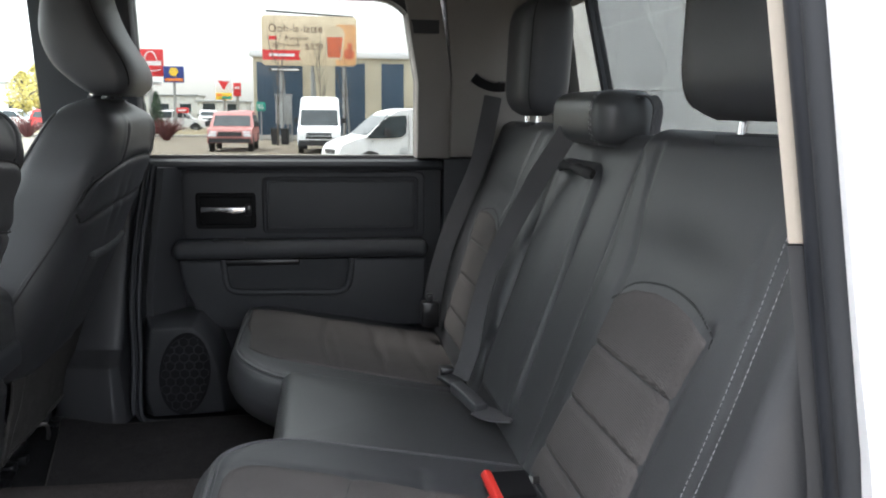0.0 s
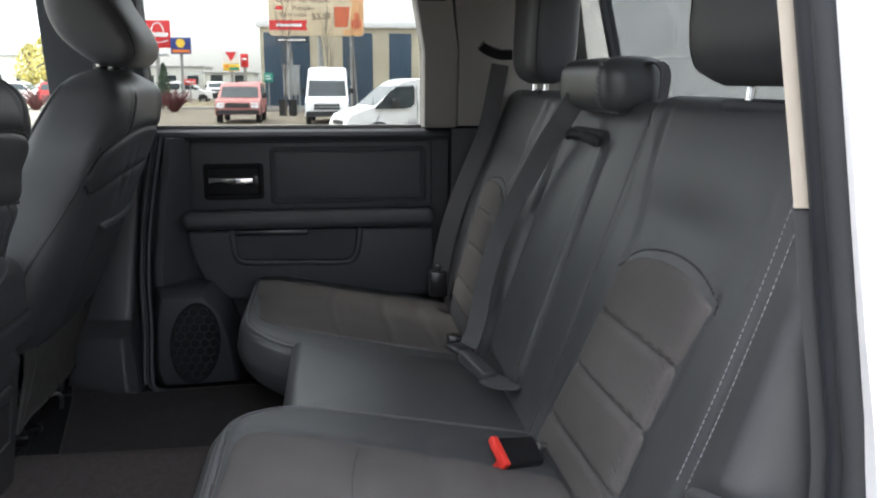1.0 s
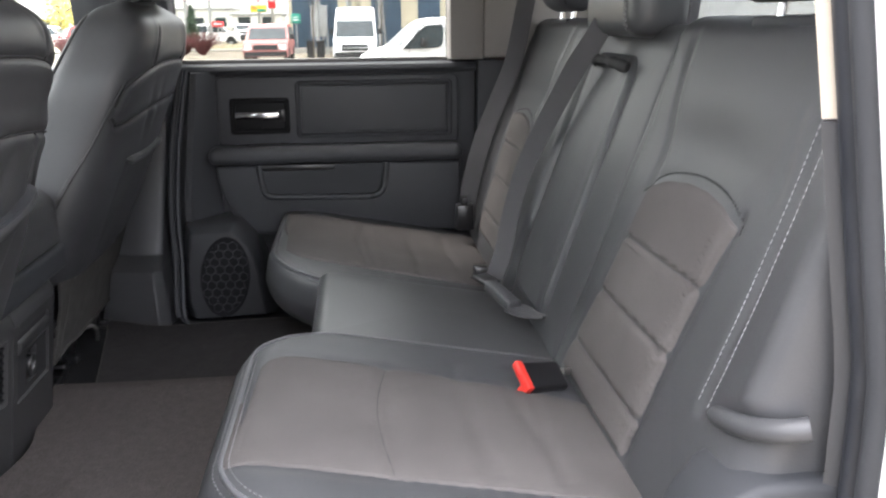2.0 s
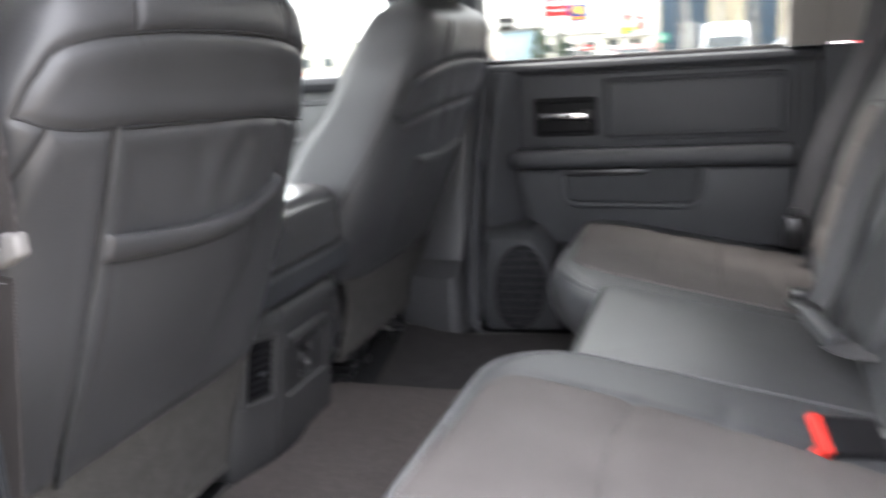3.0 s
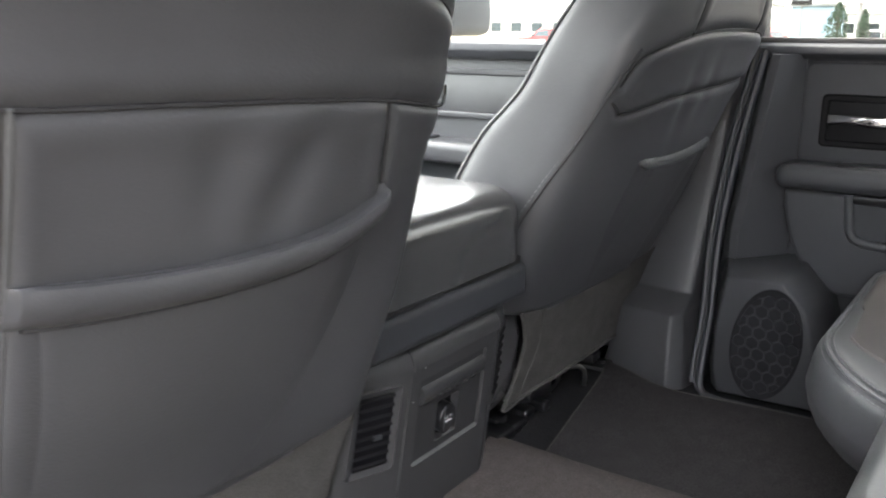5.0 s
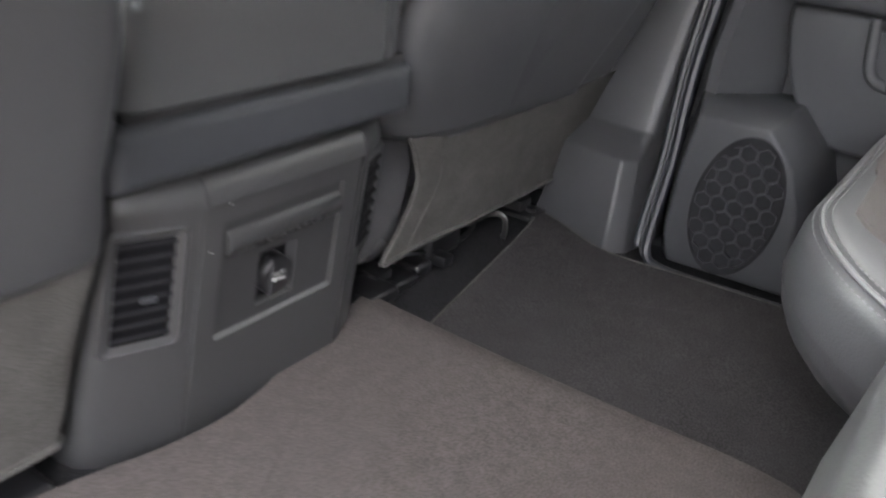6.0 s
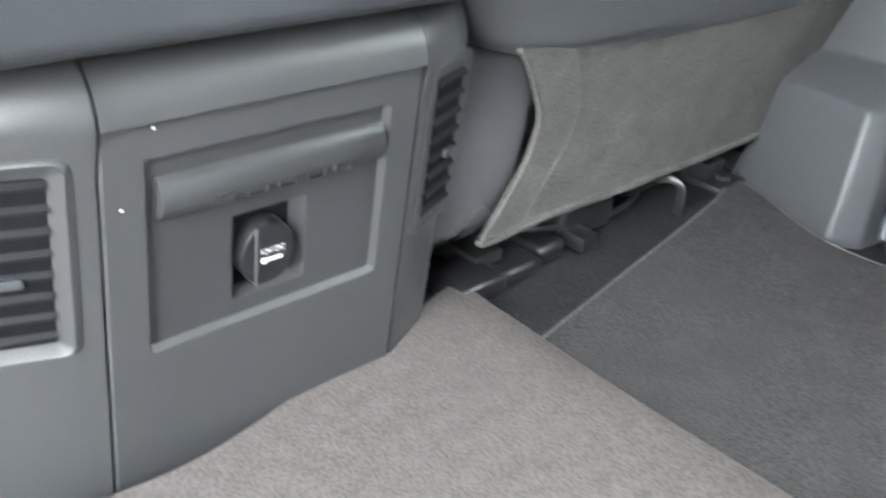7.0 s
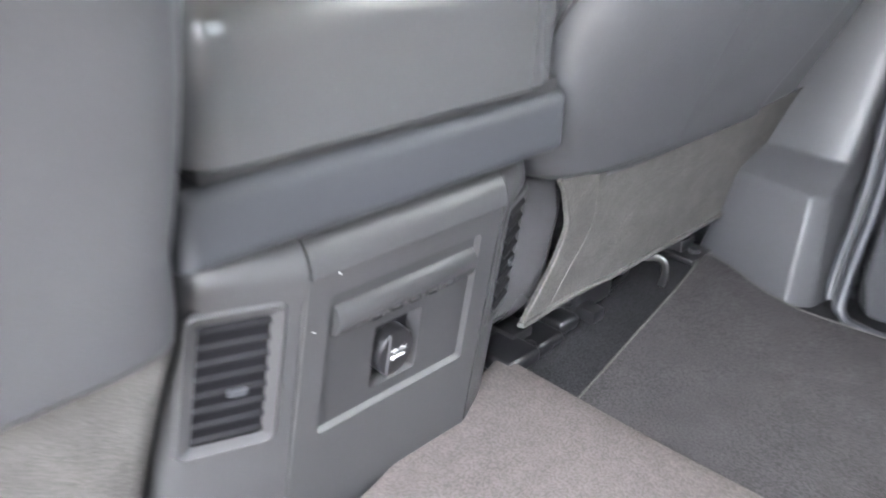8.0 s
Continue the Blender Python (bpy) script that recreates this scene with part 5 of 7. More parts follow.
    bp = Pad((0.10, 0, 1.19), BU, BV, BN, (ya, V(1.03)), (yb, V(1.612)), (0.05, 0.05, 0.03, 0.03), 0.13, 0.036, 0.010, rel_b)
    bm_ = part("backrest", bp.mesh(0.0075), LEATHER, bench, "black leather rear backrest")

    def bedge(s, t):
        z = 1.085 + (1.404 - 1.085) * t
        yl = interp(z, [(1.08, -0.312), (1.135, -0.328), (1.22, -0.366), (1.30, -0.384), (1.40, -0.388)])
        yr = interp(z, [(1.08, -0.618), (1.14, -0.624), (1.22, -0.630), (1.306, -0.643), (1.39, -0.662)]) + (0.032 if sgn > 0 else 0.0)
        y = yl + (yr - yl) * s
        crest = interp(y, [(-0.67, 1.372), (-0.655, 1.387), (-0.615, 1.400), (-0.56, 1.407), (-0.50, 1.407), (-0.44, 1.398), (-0.405, 1.384), (-0.375, 1.362)]) - (0.020 if sgn > 0 else 0.0)
        return Y(y), V(z + (crest - 0.003 - 1.404) * max(0, (t - 0.72) / 0.28) ** 1.3)

    def bsea(s, t):
        z = 1.085 + (1.404 - 1.085) * t
        return sum(-0.0045 * bump_at(z - q, 0.0045) for q in (1.138, 1.222, 1.304))
    part("backrest_insert", bp.patch(bedge, 56, 90, 0.004, 0.007, bsea, 0.035), CLOTH, bm_, "grey ribbed cloth back insert")
    for k in range(34):
        z = 1.10 + 0.008 * k
        if z > 1.37 or min(abs(z - q) for q in (1.138, 1.222, 1.304)) < 0.004:
            continue
        yr = interp(z, [(1.08, -0.618), (1.14, -0.624), (1.22, -0.630), (1.306, -0.643), (1.39, -0.662)]) + (0.032 if sgn > 0 else 0.0)
        part("cloth_rib", tube([bp.at(Y(yr + 0.004 + 0.030 * q), V(z + 0.010 * q), 0.004) for q in (0, 0.5, 1)], 0.0008, 4), CLOTH, bm_)
    for dy in (-0.0105, 0.0105):
        part("stitching", bp.stitches([(a + dy, b) for a, b in fb(line2(bseam))], 0.0048, 0.0026, 0.00065, 0.0010), THREAD, bm_, "pale double stitching")
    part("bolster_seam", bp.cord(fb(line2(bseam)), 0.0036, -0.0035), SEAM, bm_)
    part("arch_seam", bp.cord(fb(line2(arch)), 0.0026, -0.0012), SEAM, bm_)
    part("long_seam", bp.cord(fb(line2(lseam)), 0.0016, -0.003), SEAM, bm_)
    if sgn < 0:
        flap = smooth_line([(0.124, -0.722, 1.196), (0.114, -0.748, 1.208), (0.109, -0.785, 1.220), (0.113, -0.825, 1.231), (0.128, -0.852, 1.240), (0.150, -0.862, 1.246)], 10)
        part("bolster_flap", tube(flap, lambda t: 0.004 + 0.0075 * min(1.0, t / 0.3) ** 0.6, 14, up=(1, 0, 0)), LEATHER, bm_, "rolled leather flap under the bolster")
    # headrest
    yc = -0.572 if sgn < 0 else 0.530
    zb = 1.612
    for w in (-0.055, 0.055):
        part("post", tube([(0.262, yc + w, 1.585), (0.268, yc + w, 1.66)], 0.0065, 10, up=(1, 0, 0)), CHROME, bench, "chrome headrest post")
    part("post_plate", bevelled(box(0.238, 0.305, yc - 0.080, yc + 0.080, 1.586, 1.6005), 0.004), PLASTIC, bench)
    rings = []
    for t in np.linspace(0, 1, 36):
        z = zb + 0.005 + 0.275 * t
        e = max(0.30, (1 - abs(2 * t - 1) ** 6) ** 0.5)
        hw, hx = (0.176 if sgn < 0 else 0.116) * (0.86 + 0.14 * e) * (0.97 + 0.08 * t), 0.062 * e
        xc = 0.268 + 0.012 * t
        rings.append([(xc + hx * math.copysign(abs(math.cos(a)) ** 0.6, math.cos(a)), yc + hw * e ** 0.22 * math.copysign(abs(math.sin(a)) ** 0.5, math.sin(a)), z) for a in np.linspace(0, 2 * math.pi, 64, endpoint=False)])
    hr = part("headrest", loft(rings), LEATHER, bench, "tall black leather rear headrest")
    part("headrest_seam", tube([Vector(r[22]) + Vector((-0.001, 0, 0)) for r in rings[2:-2]], 0.0016, 6), SEAM, hr)
    part("headrest_seam", tube([Vector(r[42]) + Vector((-0.001, 0, 0)) for r in rings[2:-2]], 0.0016, 6), SEAM, hr)


outer_seat(-1)
outer_seat(1)

# middle place: plain leather cushion, fold-down armrest back, low headrest
mc = cushion_pad(-0.252, 0.135, -0.325, 0.14, (0.02, 0.03, 0.03, 0.02), None, 0.16, -0.006, 0.022, 0.006)
part("middle_cushion", mc.mesh(0.012), LEATHER_SOFT, bench, "smooth black leather middle cushion")
BV_, BN_ = Vector((0.35, 0, 1)).normalized(), Vector((-1, 0, 0.35)).normalized()
VV = lambda z: (z - 1.19) * math.hypot(1, 0.35)
mb = Pad((0.112, 0, 1.19), (0, 1, 0), BV_, BN_, (-0.262, VV(1.03)), (0.170, VV(1.598)), (0.03, 0.03, 0.02, 0.02), 0.12, 0.03, 0.004)
part("middle_back", mb.mesh(0.02), LEATHER, bench, "black leather middle back")
ab = Pad((0.099, 0, 1.19), (0, 1, 0), BV_, BN_, (-0.120, VV(1.085)), (0.142, VV(1.545)), (0.045, 0.045, 0.05, 0.05), 0.06, 0.020, 0.006,
         lambda a, b: -0.003 * bump_at(a + 0.095, 0.006) - 0.003 * bump_at(a - 0.118, 0.006))
armb = part("folding_armrest", ab.mesh(0.009), LEATHER, bench, "folded-up leather armrest")
for a in (-0.095, 0.118):
    part("armrest_seam", ab.cord([(a, VV(z)) for z in np.linspace(1.11, 1.52, 30)], 0.0016, -0.001), SEAM, armb)
loop = [ab.at(-0.100 + 0.22 * t, VV(1.520) + 0.004 * math.sin(math.pi * t), 0.004 + 0.012 * math.sin(math.pi * t)) for t in np.linspace(0, 1, 18)]
part("pull_strap", tube(loop, lambda t: 0.008 + 0.0025 * math.sin(11 * t) + 0.0015 * math.sin(29 * t), 10, flat=0.6, up=BN_), SEAM, armb, "black webbing pull strap")
rings = []
for t in np.linspace(0, 1, 40):
    y = -0.160 + 0.290 * t
    e = max(0.45, (1 - abs(2 * t - 1) ** 12) ** 0.5)
    rings.append([(0.252 + 0.058 * e * math.copysign(abs(math.cos(a)) ** 0.58, math.cos(a)), y, 1.616 + 0.047 * e * math.copysign(abs(math.sin(a)) ** 0.58, math.sin(a))) for a in np.linspace(0, 2 * math.pi, 48, endpoint=False)])
mhr = part("middle_headrest", loft(rings), LEATHER_SOFT, bench, "low rolled leather middle headrest")
for i in (4, 5):
    part("stitching", sew([Vector(p) + (Vector(p) - Vector((0.252, p[1], 1.616))).normalized() * 0.001 for p in (rings[i] + rings[i][:1])[8:42]], 0.005, 0.004, 0.0008), THREAD, mhr, "pale stitching")
part("release_loop", ribbon(smooth_line([(0.29, -0.172, 1.592), (0.292, -0.176, 1.632), (0.285, -0.168, 1.650), (0.27, -0.148, 1.652)], 8), (1, 0, 0), 0.016, 0.002), WEBBING, bench, "black release strap")
# base under the cushions
part("base", bevelled(upright(-0.335, 0.40, [(0.852, -0.72, 0.135, 0.0), (1.025, -0.72, 0.135, 0.02)]), 0.012), PLASTIC, bench, "dark under-seat storage box")
part("base", bevelled(upright(-0.310, 0.40, [(0.852, 0.16, 0.72, 0.0), (1.015, 0.16, 0.72, 0.02)]), 0.012), PLASTIC, bench)
# hinge covers outside the backrests
for sgn in (-1, 1):
    hc = bevelled(prism([(0.015, 1.05), (0.040, 1.105), (0.062, 1.150), (0.085, 1.180), (0.110, 1.192), (0.16, 1.194), (0.24, 1.19), (0.24, 1.05)], "y", sgn * 0.866 if sgn < 0 else 0.765, sgn * 0.765 if sgn < 0 else 0.80), 0.010, 3)
    part("hinge_cover", hc, PLASTIC, bench, "dark plastic hinge cover")

# ---- belts ----
fb_ = thing("seat_belt", (-0.74, -0.76, 0.86), "grey front seat belt hanging on the door pillar", "seat belt", "seat belts")
belt_line = smooth_line([(-0.712, -0.748, 1.62), (-0.697, -0.772, 1.55), (-0.683, -0.784, 1.48), (-0.684, -0.785, 1.398)], 10)
belt_turn = [Vector((0.45 + 0.55 * min(1.0, 1.5 * k / len(belt_line)), -0.85 * max(0.0, 1 - 1.5 * k / len(belt_line)) - 0.05, 0)).normalized() for k in range(len(belt_line))]
part("webbing", ribbon(belt_line, belt_turn, 0.047), BELT_BROWN, fb_, "grey-black shoulder webbing")
part("lower_webbing", ribbon(smooth_line([(-0.698, -0.783, 1.372), (-0.710, -0.785, 1.28), (-0.724, -0.787, 1.183), (-0.745, -0.795, 1.05), (-0.765, -0.805, 0.87)], 10), (1, -0.05, 0), 0.048), BELT_BROWN, fb_)
tg = bevelled(prism([(-0.732, 1.369), (-0.732, 1.390), (-0.676, 1.395), (-0.673, 1.409), (-0.656, 1.408), (-0.655, 1.389), (-0.676, 1.379)], "y", -0.794, -0.778), 0.004, 3)
part("tongue_grip", tg, PLASTIC_GREY, fb_, "pale grey plastic tongue grip")
part("tongue", tube(smooth_line([(-0.699, -0.791, 1.376), (-0.703, -0.791, 1.366), (-0.706, -0.791, 1.342), (-0.712, -0.791, 1.334), (-0.728, -0.791, 1.332)], 5), 0.0018, 6, up=(0, 1, 0)), STEEL, fb_, "steel tongue")
part("tongue_plate", box(-0.728, -0.709, -0.7925, -0.7905, 1.338, 1.370), BLACK_STEEL, fb_)
part("stitching", sew([Vector((-0.720 + 0.004 * k, -0.787, 1.3655)) for k in range(12)], 0.004, 0.003, 0.0006), THREAD, fb_)
part("upper_anchor", bevelled(box(-0.790, -0.715, -0.780, -0.762, 1.700, 1.760), 0.006), PLASTIC_GREY, fb_)

OUTER_BELT = [(0.204, 0.715, 1.665), (0.181, 0.715, 1.544), (0.160, 0.70, 1.478), (0.119, 0.69, 1.384), (0.077, 0.675, 1.282), (0.046, 0.66, 1.166), (0.039, 0.66, 1.085)]
MIDDLE_BELT = [(0.205, 0.030, 1.590), (0.185, 0.055, 1.546), (0.169, 0.096, 1.503), (0.151, 0.130, 1.450), (0.123, 0.177, 1.371), (0.097, 0.204, 1.296), (0.066, 0.174, 1.208), (0.046, 0.133, 1.149), (0.025, 0.117, 1.10)]
rb = thing("seat_belt", (0.16, 0.70, 1.06), "black rear outer seat belt in front of the backrest", "seat belt", "seat belts")
FACE = (1, -0.35, 0)
part("webbing", ribbon(smooth_line(OUTER_BELT, 10), FACE, 0.046), WEBBING, rb, "black shoulder webbing")
part("guide", ribbon(smooth_line([(0.150, 0.700, 1.712), (0.170, 0.705, 1.700), (0.200, 0.708, 1.690), (0.232, 0.705, 1.690)], 6), (0, -0.4, 1), 0.024, 0.006), PLASTIC_GLOSS, rb, "black belt guide loop")

cb = thing("seat_belt", (0.02, 0.16, 1.07), "grey middle rear seat belt with buckle lying on the cushion", "seat belt", "seat belts")
part("webbing", ribbon(smooth_line(MIDDLE_BELT, 10), (1, -0.9, 0), 0.040), WEBBING, cb, "grey shoulder webbing")
buckle = box(-0.055, 0.055, -0.014, 0.014, -0.011, 0.011, 0.005, 3)
bmesh.ops.transform(buckle, matrix=Matrix.Translation((0.022, 0.005, 1.098)) @ Matrix.Rotation(radians(-74), 4, "Z") @ Matrix.Rotation(radians(6), 4, "Y"), verts=buckle.verts)
part("buckle", buckle, PLASTIC_MID, cb, "dark grey mini buckle")
tng = box(-0.03, 0.03, -0.018, 0.018, -0.004, 0.004, 0.003, 2)
bmesh.ops.transform(tng, matrix=Matrix.Translation((0.004, 0.098, 1.103)) @ Matrix.Rotation(radians(-70), 4, "Z"), verts=tng.verts)
part("latch_plate", tng, BLACK_STEEL, cb, "dark latch plate")
part("stub_webbing", ribbon(smooth_line([(0.035, -0.045, 1.090), (0.055, -0.085, 1.092), (0.085, -0.115, 1.098)], 6), (1, 0.3, 0.1), 0.045), WEBBING, cb)
part("clip", bevelled(box(-0.012, 0.016, 0.135, 0.165, 1.092, 1.116), 0.004), PLASTIC_GLOSS, cb)

rbk = thing("belt_buckle", (0.02, -0.335, 1.075), "black belt buckle with bright red release button", "belt buckle", "belt buckles")
bb = box(-0.036, 0.040, -0.024, 0.024, -0.013, 0.013, 0.006, 3)
tr = Matrix.Translation((0.006, -0.408, 1.108)) @ Matrix.Rotation(radians(30), 4, "Z") @ Matrix.Rotation(radians(12), 4, "Y") @ Matrix.Rotation(radians(38), 4, "X") @ Matrix.Scale(0.95, 4)
bmesh.ops.transform(bb, matrix=tr, verts=bb.verts)
part("housing", bb, PLASTIC_GLOSS, rbk, "black buckle housing")
bt = bmesh.new()
box(-0.046, -0.0335, -0.025, 0.025, 0.001, 0.0145, 0.003, 2, bt)
box(-0.044, -0.0335, -0.025, -0.008, -0.0135, 0.004, 0.003, 2, bt)
bmesh.ops.transform(bt, matrix=tr, verts=bt.verts)
part("release_button", bt, RED, rbk, "bright red release button")
part("stalk", tube(smooth_line([(0.046, -0.374, 1.102), (0.068, -0.365, 1.096), (0.095, -0.358, 1.080)], 6), 0.006, 8), STEEL, rbk, "bright steel stalk")

fbk = thing("belt_buckle", (0.03, 0.60, 1.08), "black belt buckle beside the passenger side backrest", "belt buckle", "belt buckles")
part("housing", bevelled(box(0.005, 0.050, 0.585, 0.625, 1.085, 1.150), 0.006), PLASTIC_GLOSS, fbk)
part("tongue", box(0.018, 0.034, 0.594, 0.616, 1.148, 1.168, 0.003), BLACK_STEEL, fbk)

# ---- floor mats ----
def mat_mesh(outline, z, thick=0.010, wave=0.004):
    """A floor mat with softly rounded edge."""
    pts = [(p.x, p.y) for p in smooth_line([(a, b, 0) for a, b in outline + outline[:1]], 8)][:-1]
    cx, cy = sum(p[0] for p in pts) / len(pts), sum(p[1] for p in pts) / len(pts)
    wz = lambda x, y: wave * math.sin(7 * x + 3 * y) * math.cos(5 * y)
    ring = lambda k, h: [(cx + (x - cx) * k, cy + (y - cy) * k, z + h + wz(x, y)) for x, y in pts]
    rings = [ring(0.995, 0), ring(1.0, thick * 0.4), ring(0.998, thick * 0.85), ring(0.990, thick)] + [ring(k, thick) for k in (0.9, 0.75, 0.55, 0.35, 0.15, 0.02)]
    return loft(rings), [Vector(p) for p in ring(0.997, thick * 0.9)]


m2, e2 = mat_mesh([(-0.898, 0.668), (-0.850, 0.650), (-0.745, 0.604), (-0.60, 0.612), (-0.40, 0.618), (-0.335, 0.58), (-0.335, 0.16), (-0.50, 0.15), (-0.79, 0.16), (-0.802, 0.20), (-0.812, 0.25), (-0.845, 0.42), (-0.872, 0.56), (-0.888, 0.63)], 0.851, 0.009, 0.002)
fm = thing("floor_mat", (-0.6, 0.4, 0.851), "charcoal carpet mat in the passenger side footwell", "floor mat", "floor mats")
part("carpet_top", m2, MAT_FAR, fm)
part("bound_edge", tube(e2 + e2[:1], 0.0022, 6), CARPET, fm, "grey bound edge")
m1, e1 = mat_mesh([(-0.905, 0.222), (-0.893, 0.180), (-0.875, 0.130), (-0.866, 0.06), (-0.850, 0.0), (-0.842, -0.06), (-0.850, -0.13), (-0.868, -0.20), (-0.885, -0.30), (-0.89, -0.45), (-0.885, -0.60), (-0.86, -0.70), (-0.78, -0.745), (-0.60, -0.75), (-0.42, -0.745), (-0.345, -0.70), (-0.335, -0.4), (-0.335, 0.05), (-0.345, 0.205), (-0.40, 0.236), (-0.55, 0.232), (-0.72, 0.228), (-0.86, 0.232), (-0.895, 0.232)], 0.8575, 0.012, 0.003)
nm = thing("floor_mat", (-0.6, -0.25, 0.856), "grey carpet mat over the driver side footwell and tunnel", "floor mat", "floor mats")
part("carpet_top", m1, MAT_NEAR, nm)
part("bound_edge", tube([p - Vector((0, 0, 0.002)) for p in e1 + e1[:1]], 0.0022, 6), MAT_NEAR, nm)

# ---- outside ----
ASPHALT = material("worn_asphalt", (0.165, 0.138, 0.100), 0.9, vary=0.25, scale=0.4, grain=0.3, grain_scale=30)
DRY_GRASS = material("dry_grass", (0.25, 0.21, 0.12), 0.95, vary=0.3, scale=0.5, grain=0.4, grain_scale=14)
CONCRETE = material("pale_concrete", (0.42, 0.40, 0.37), 0.85, vary=0.12, scale=0.8, grain=0.2, grain_scale=20)
BLUE_STEEL = material("blue_steel_cladding", (0.045, 0.080, 0.125), 0.5, vary=0.12, scale=0.7, grain=0.1, grain_scale=20)
CREAM_STEEL = material("cream_steel_cladding", (0.55, 0.50, 0.38), 0.55, vary=0.08, scale=0.7, grain=0.1, grain_scale=20)
WHITE_WALL = material("white_panel_wall", (0.62, 0.62, 0.59), 0.6, vary=0.06, scale=0.4, grain=0.08, grain_scale=20)
JOINT = material("pale_joint", (0.50, 0.50, 0.49), 0.6, vary=0.05)
RED_PAINT = material("red_paint", (0.50, 0.03, 0.03), 0.35, vary=0.1, scale=3)
SIGN_RED = material("red_sign_face", (0.62, 0.035, 0.04), 0.45, vary=0.06, scale=2)
NAVY = material("navy_sign_face", (0.025, 0.045, 0.22), 0.45, vary=0.06, scale=2)
YELLOW = material("yellow_sign_face", (0.80, 0.55, 0.05), 0.45, vary=0.06, scale=2)
ORANGE = material("orange_sign_face", (0.75, 0.22, 0.04), 0.45, vary=0.1, scale=2)
CREAM = material("cream_sign_face", (0.62, 0.52, 0.36), 0.5, vary=0.12, scale=1.2)
DRINK = material("printed_orange_drink", (0.55, 0.13, 0.06), 0.5, vary=0.15, scale=3)
PEACH = material("printed_peach", (0.66, 0.36, 0.16), 0.5, vary=0.3, scale=1.5)
# red mixed paler: the window's reflection veil is put into the paint colour
VEILED_RED = material("reflection_paled_red_paint", (0.38, 0.14, 0.13), 0.4, vary=0.12, scale=3)
BROWN = material("brown_print", (0.10, 0.05, 0.03), 0.6, vary=0.1)
GREEN = material("green_sign_face", (0.02, 0.28, 0.20), 0.5, vary=0.1)
GREY_METAL = material("galvanised_metal", (0.32, 0.33, 0.33), 0.5, metal=0.3, vary=0.15, scale=3)
DARK = material("dark_fittings", (0.02, 0.02, 0.022), 0.6, vary=0.2)
TYRE = material("tyre_rubber", (0.02, 0.02, 0.02), 0.85, vary=0.2)
TWIG = material("red_brown_twigs", (0.13, 0.045, 0.045), 0.9, vary=0.3, scale=3, island=0.3)
BARK = material("grey_bark", (0.14, 0.12, 0.10), 0.95, vary=0.3, scale=6, grain=0.3, grain_scale=40)
LEAF = material("autumn_yellow_leaves", (0.42, 0.36, 0.10), 0.8, vary=0.2, scale=1, island=0.35)
LEAF_DARK = material("dark_spruce_needles", (0.05, 0.08, 0.05), 0.9, vary=0.3, scale=1, island=0.35)
LAMP_GLASS = material("headlamp_glass", (0.65, 0.66, 0.68), 0.15, vary=0.1, scale=6)

g = bmesh.new()
bmesh.ops.create_grid(g, x_segments=40, y_segments=40, size=1500, matrix=Matrix.Translation((0, 0, GROUND_Z)))
ground = solid("ground", g, ASPHALT, "worn grey asphalt parking lot reaching the horizon", "ground", kind="structure", at=(0, 0, GROUND_Z))


def strip(name, x0, x1, y0, y1, h, mat, label, category):
    return solid(name, box(x0, x1, y0, y1, GROUND_Z + 0.001, GROUND_Z + h, 0.03), mat, label, category, kind="structure")


strip("verge", -90, -4.5, 57, 72, 0.14, DRY_GRASS, "dry yellow grass verge beside the street", "grass")
strip("kerb", -90, -4.0, 56.2, 56.9, 0.16, CONCRETE, "pale concrete kerb", "kerb")
strip("road", -140, 60, 76, 88, 0.02, ASPHALT, "grey street beyond the verge", "road")
strip("field", -220, 120, 96, 260, 0.05, DRY_GRASS, "dry open ground beyond the street", "grass")


def wheel_parts(root, x, y, r, w, side):
    t = bmesh.new()
    prof = [(r * 0.62, -w / 2), (r * 0.95, -w / 2), (r, -w / 2 + 0.03), (r, w / 2 - 0.03), (r * 0.95, w / 2), (r * 0.62, w / 2)]
    loft([[(x + a * math.cos(q), y + b, GROUND_Z + r + a * math.sin(q)) for a, b in prof] for q in np.linspace(0, 2 * math.pi, 25)], True, False, t)
    ty = part("tyre", t, TYRE, root)
    h = bmesh.new()
    loft([[(x + a * math.cos(q), y + side * b, GROUND_Z + r + a * math.sin(q)) for q in np.linspace(0, 2 * math.pi, 20, endpoint=False)] for a, b in ((r * 0.63, 0), (r * 0.60, w * 0.42), (r * 0.2, w * 0.46), (0.01, w * 0.46))], True, False, h)
    part("rim", h, GREY_METAL, ty, "grey wheel rim")


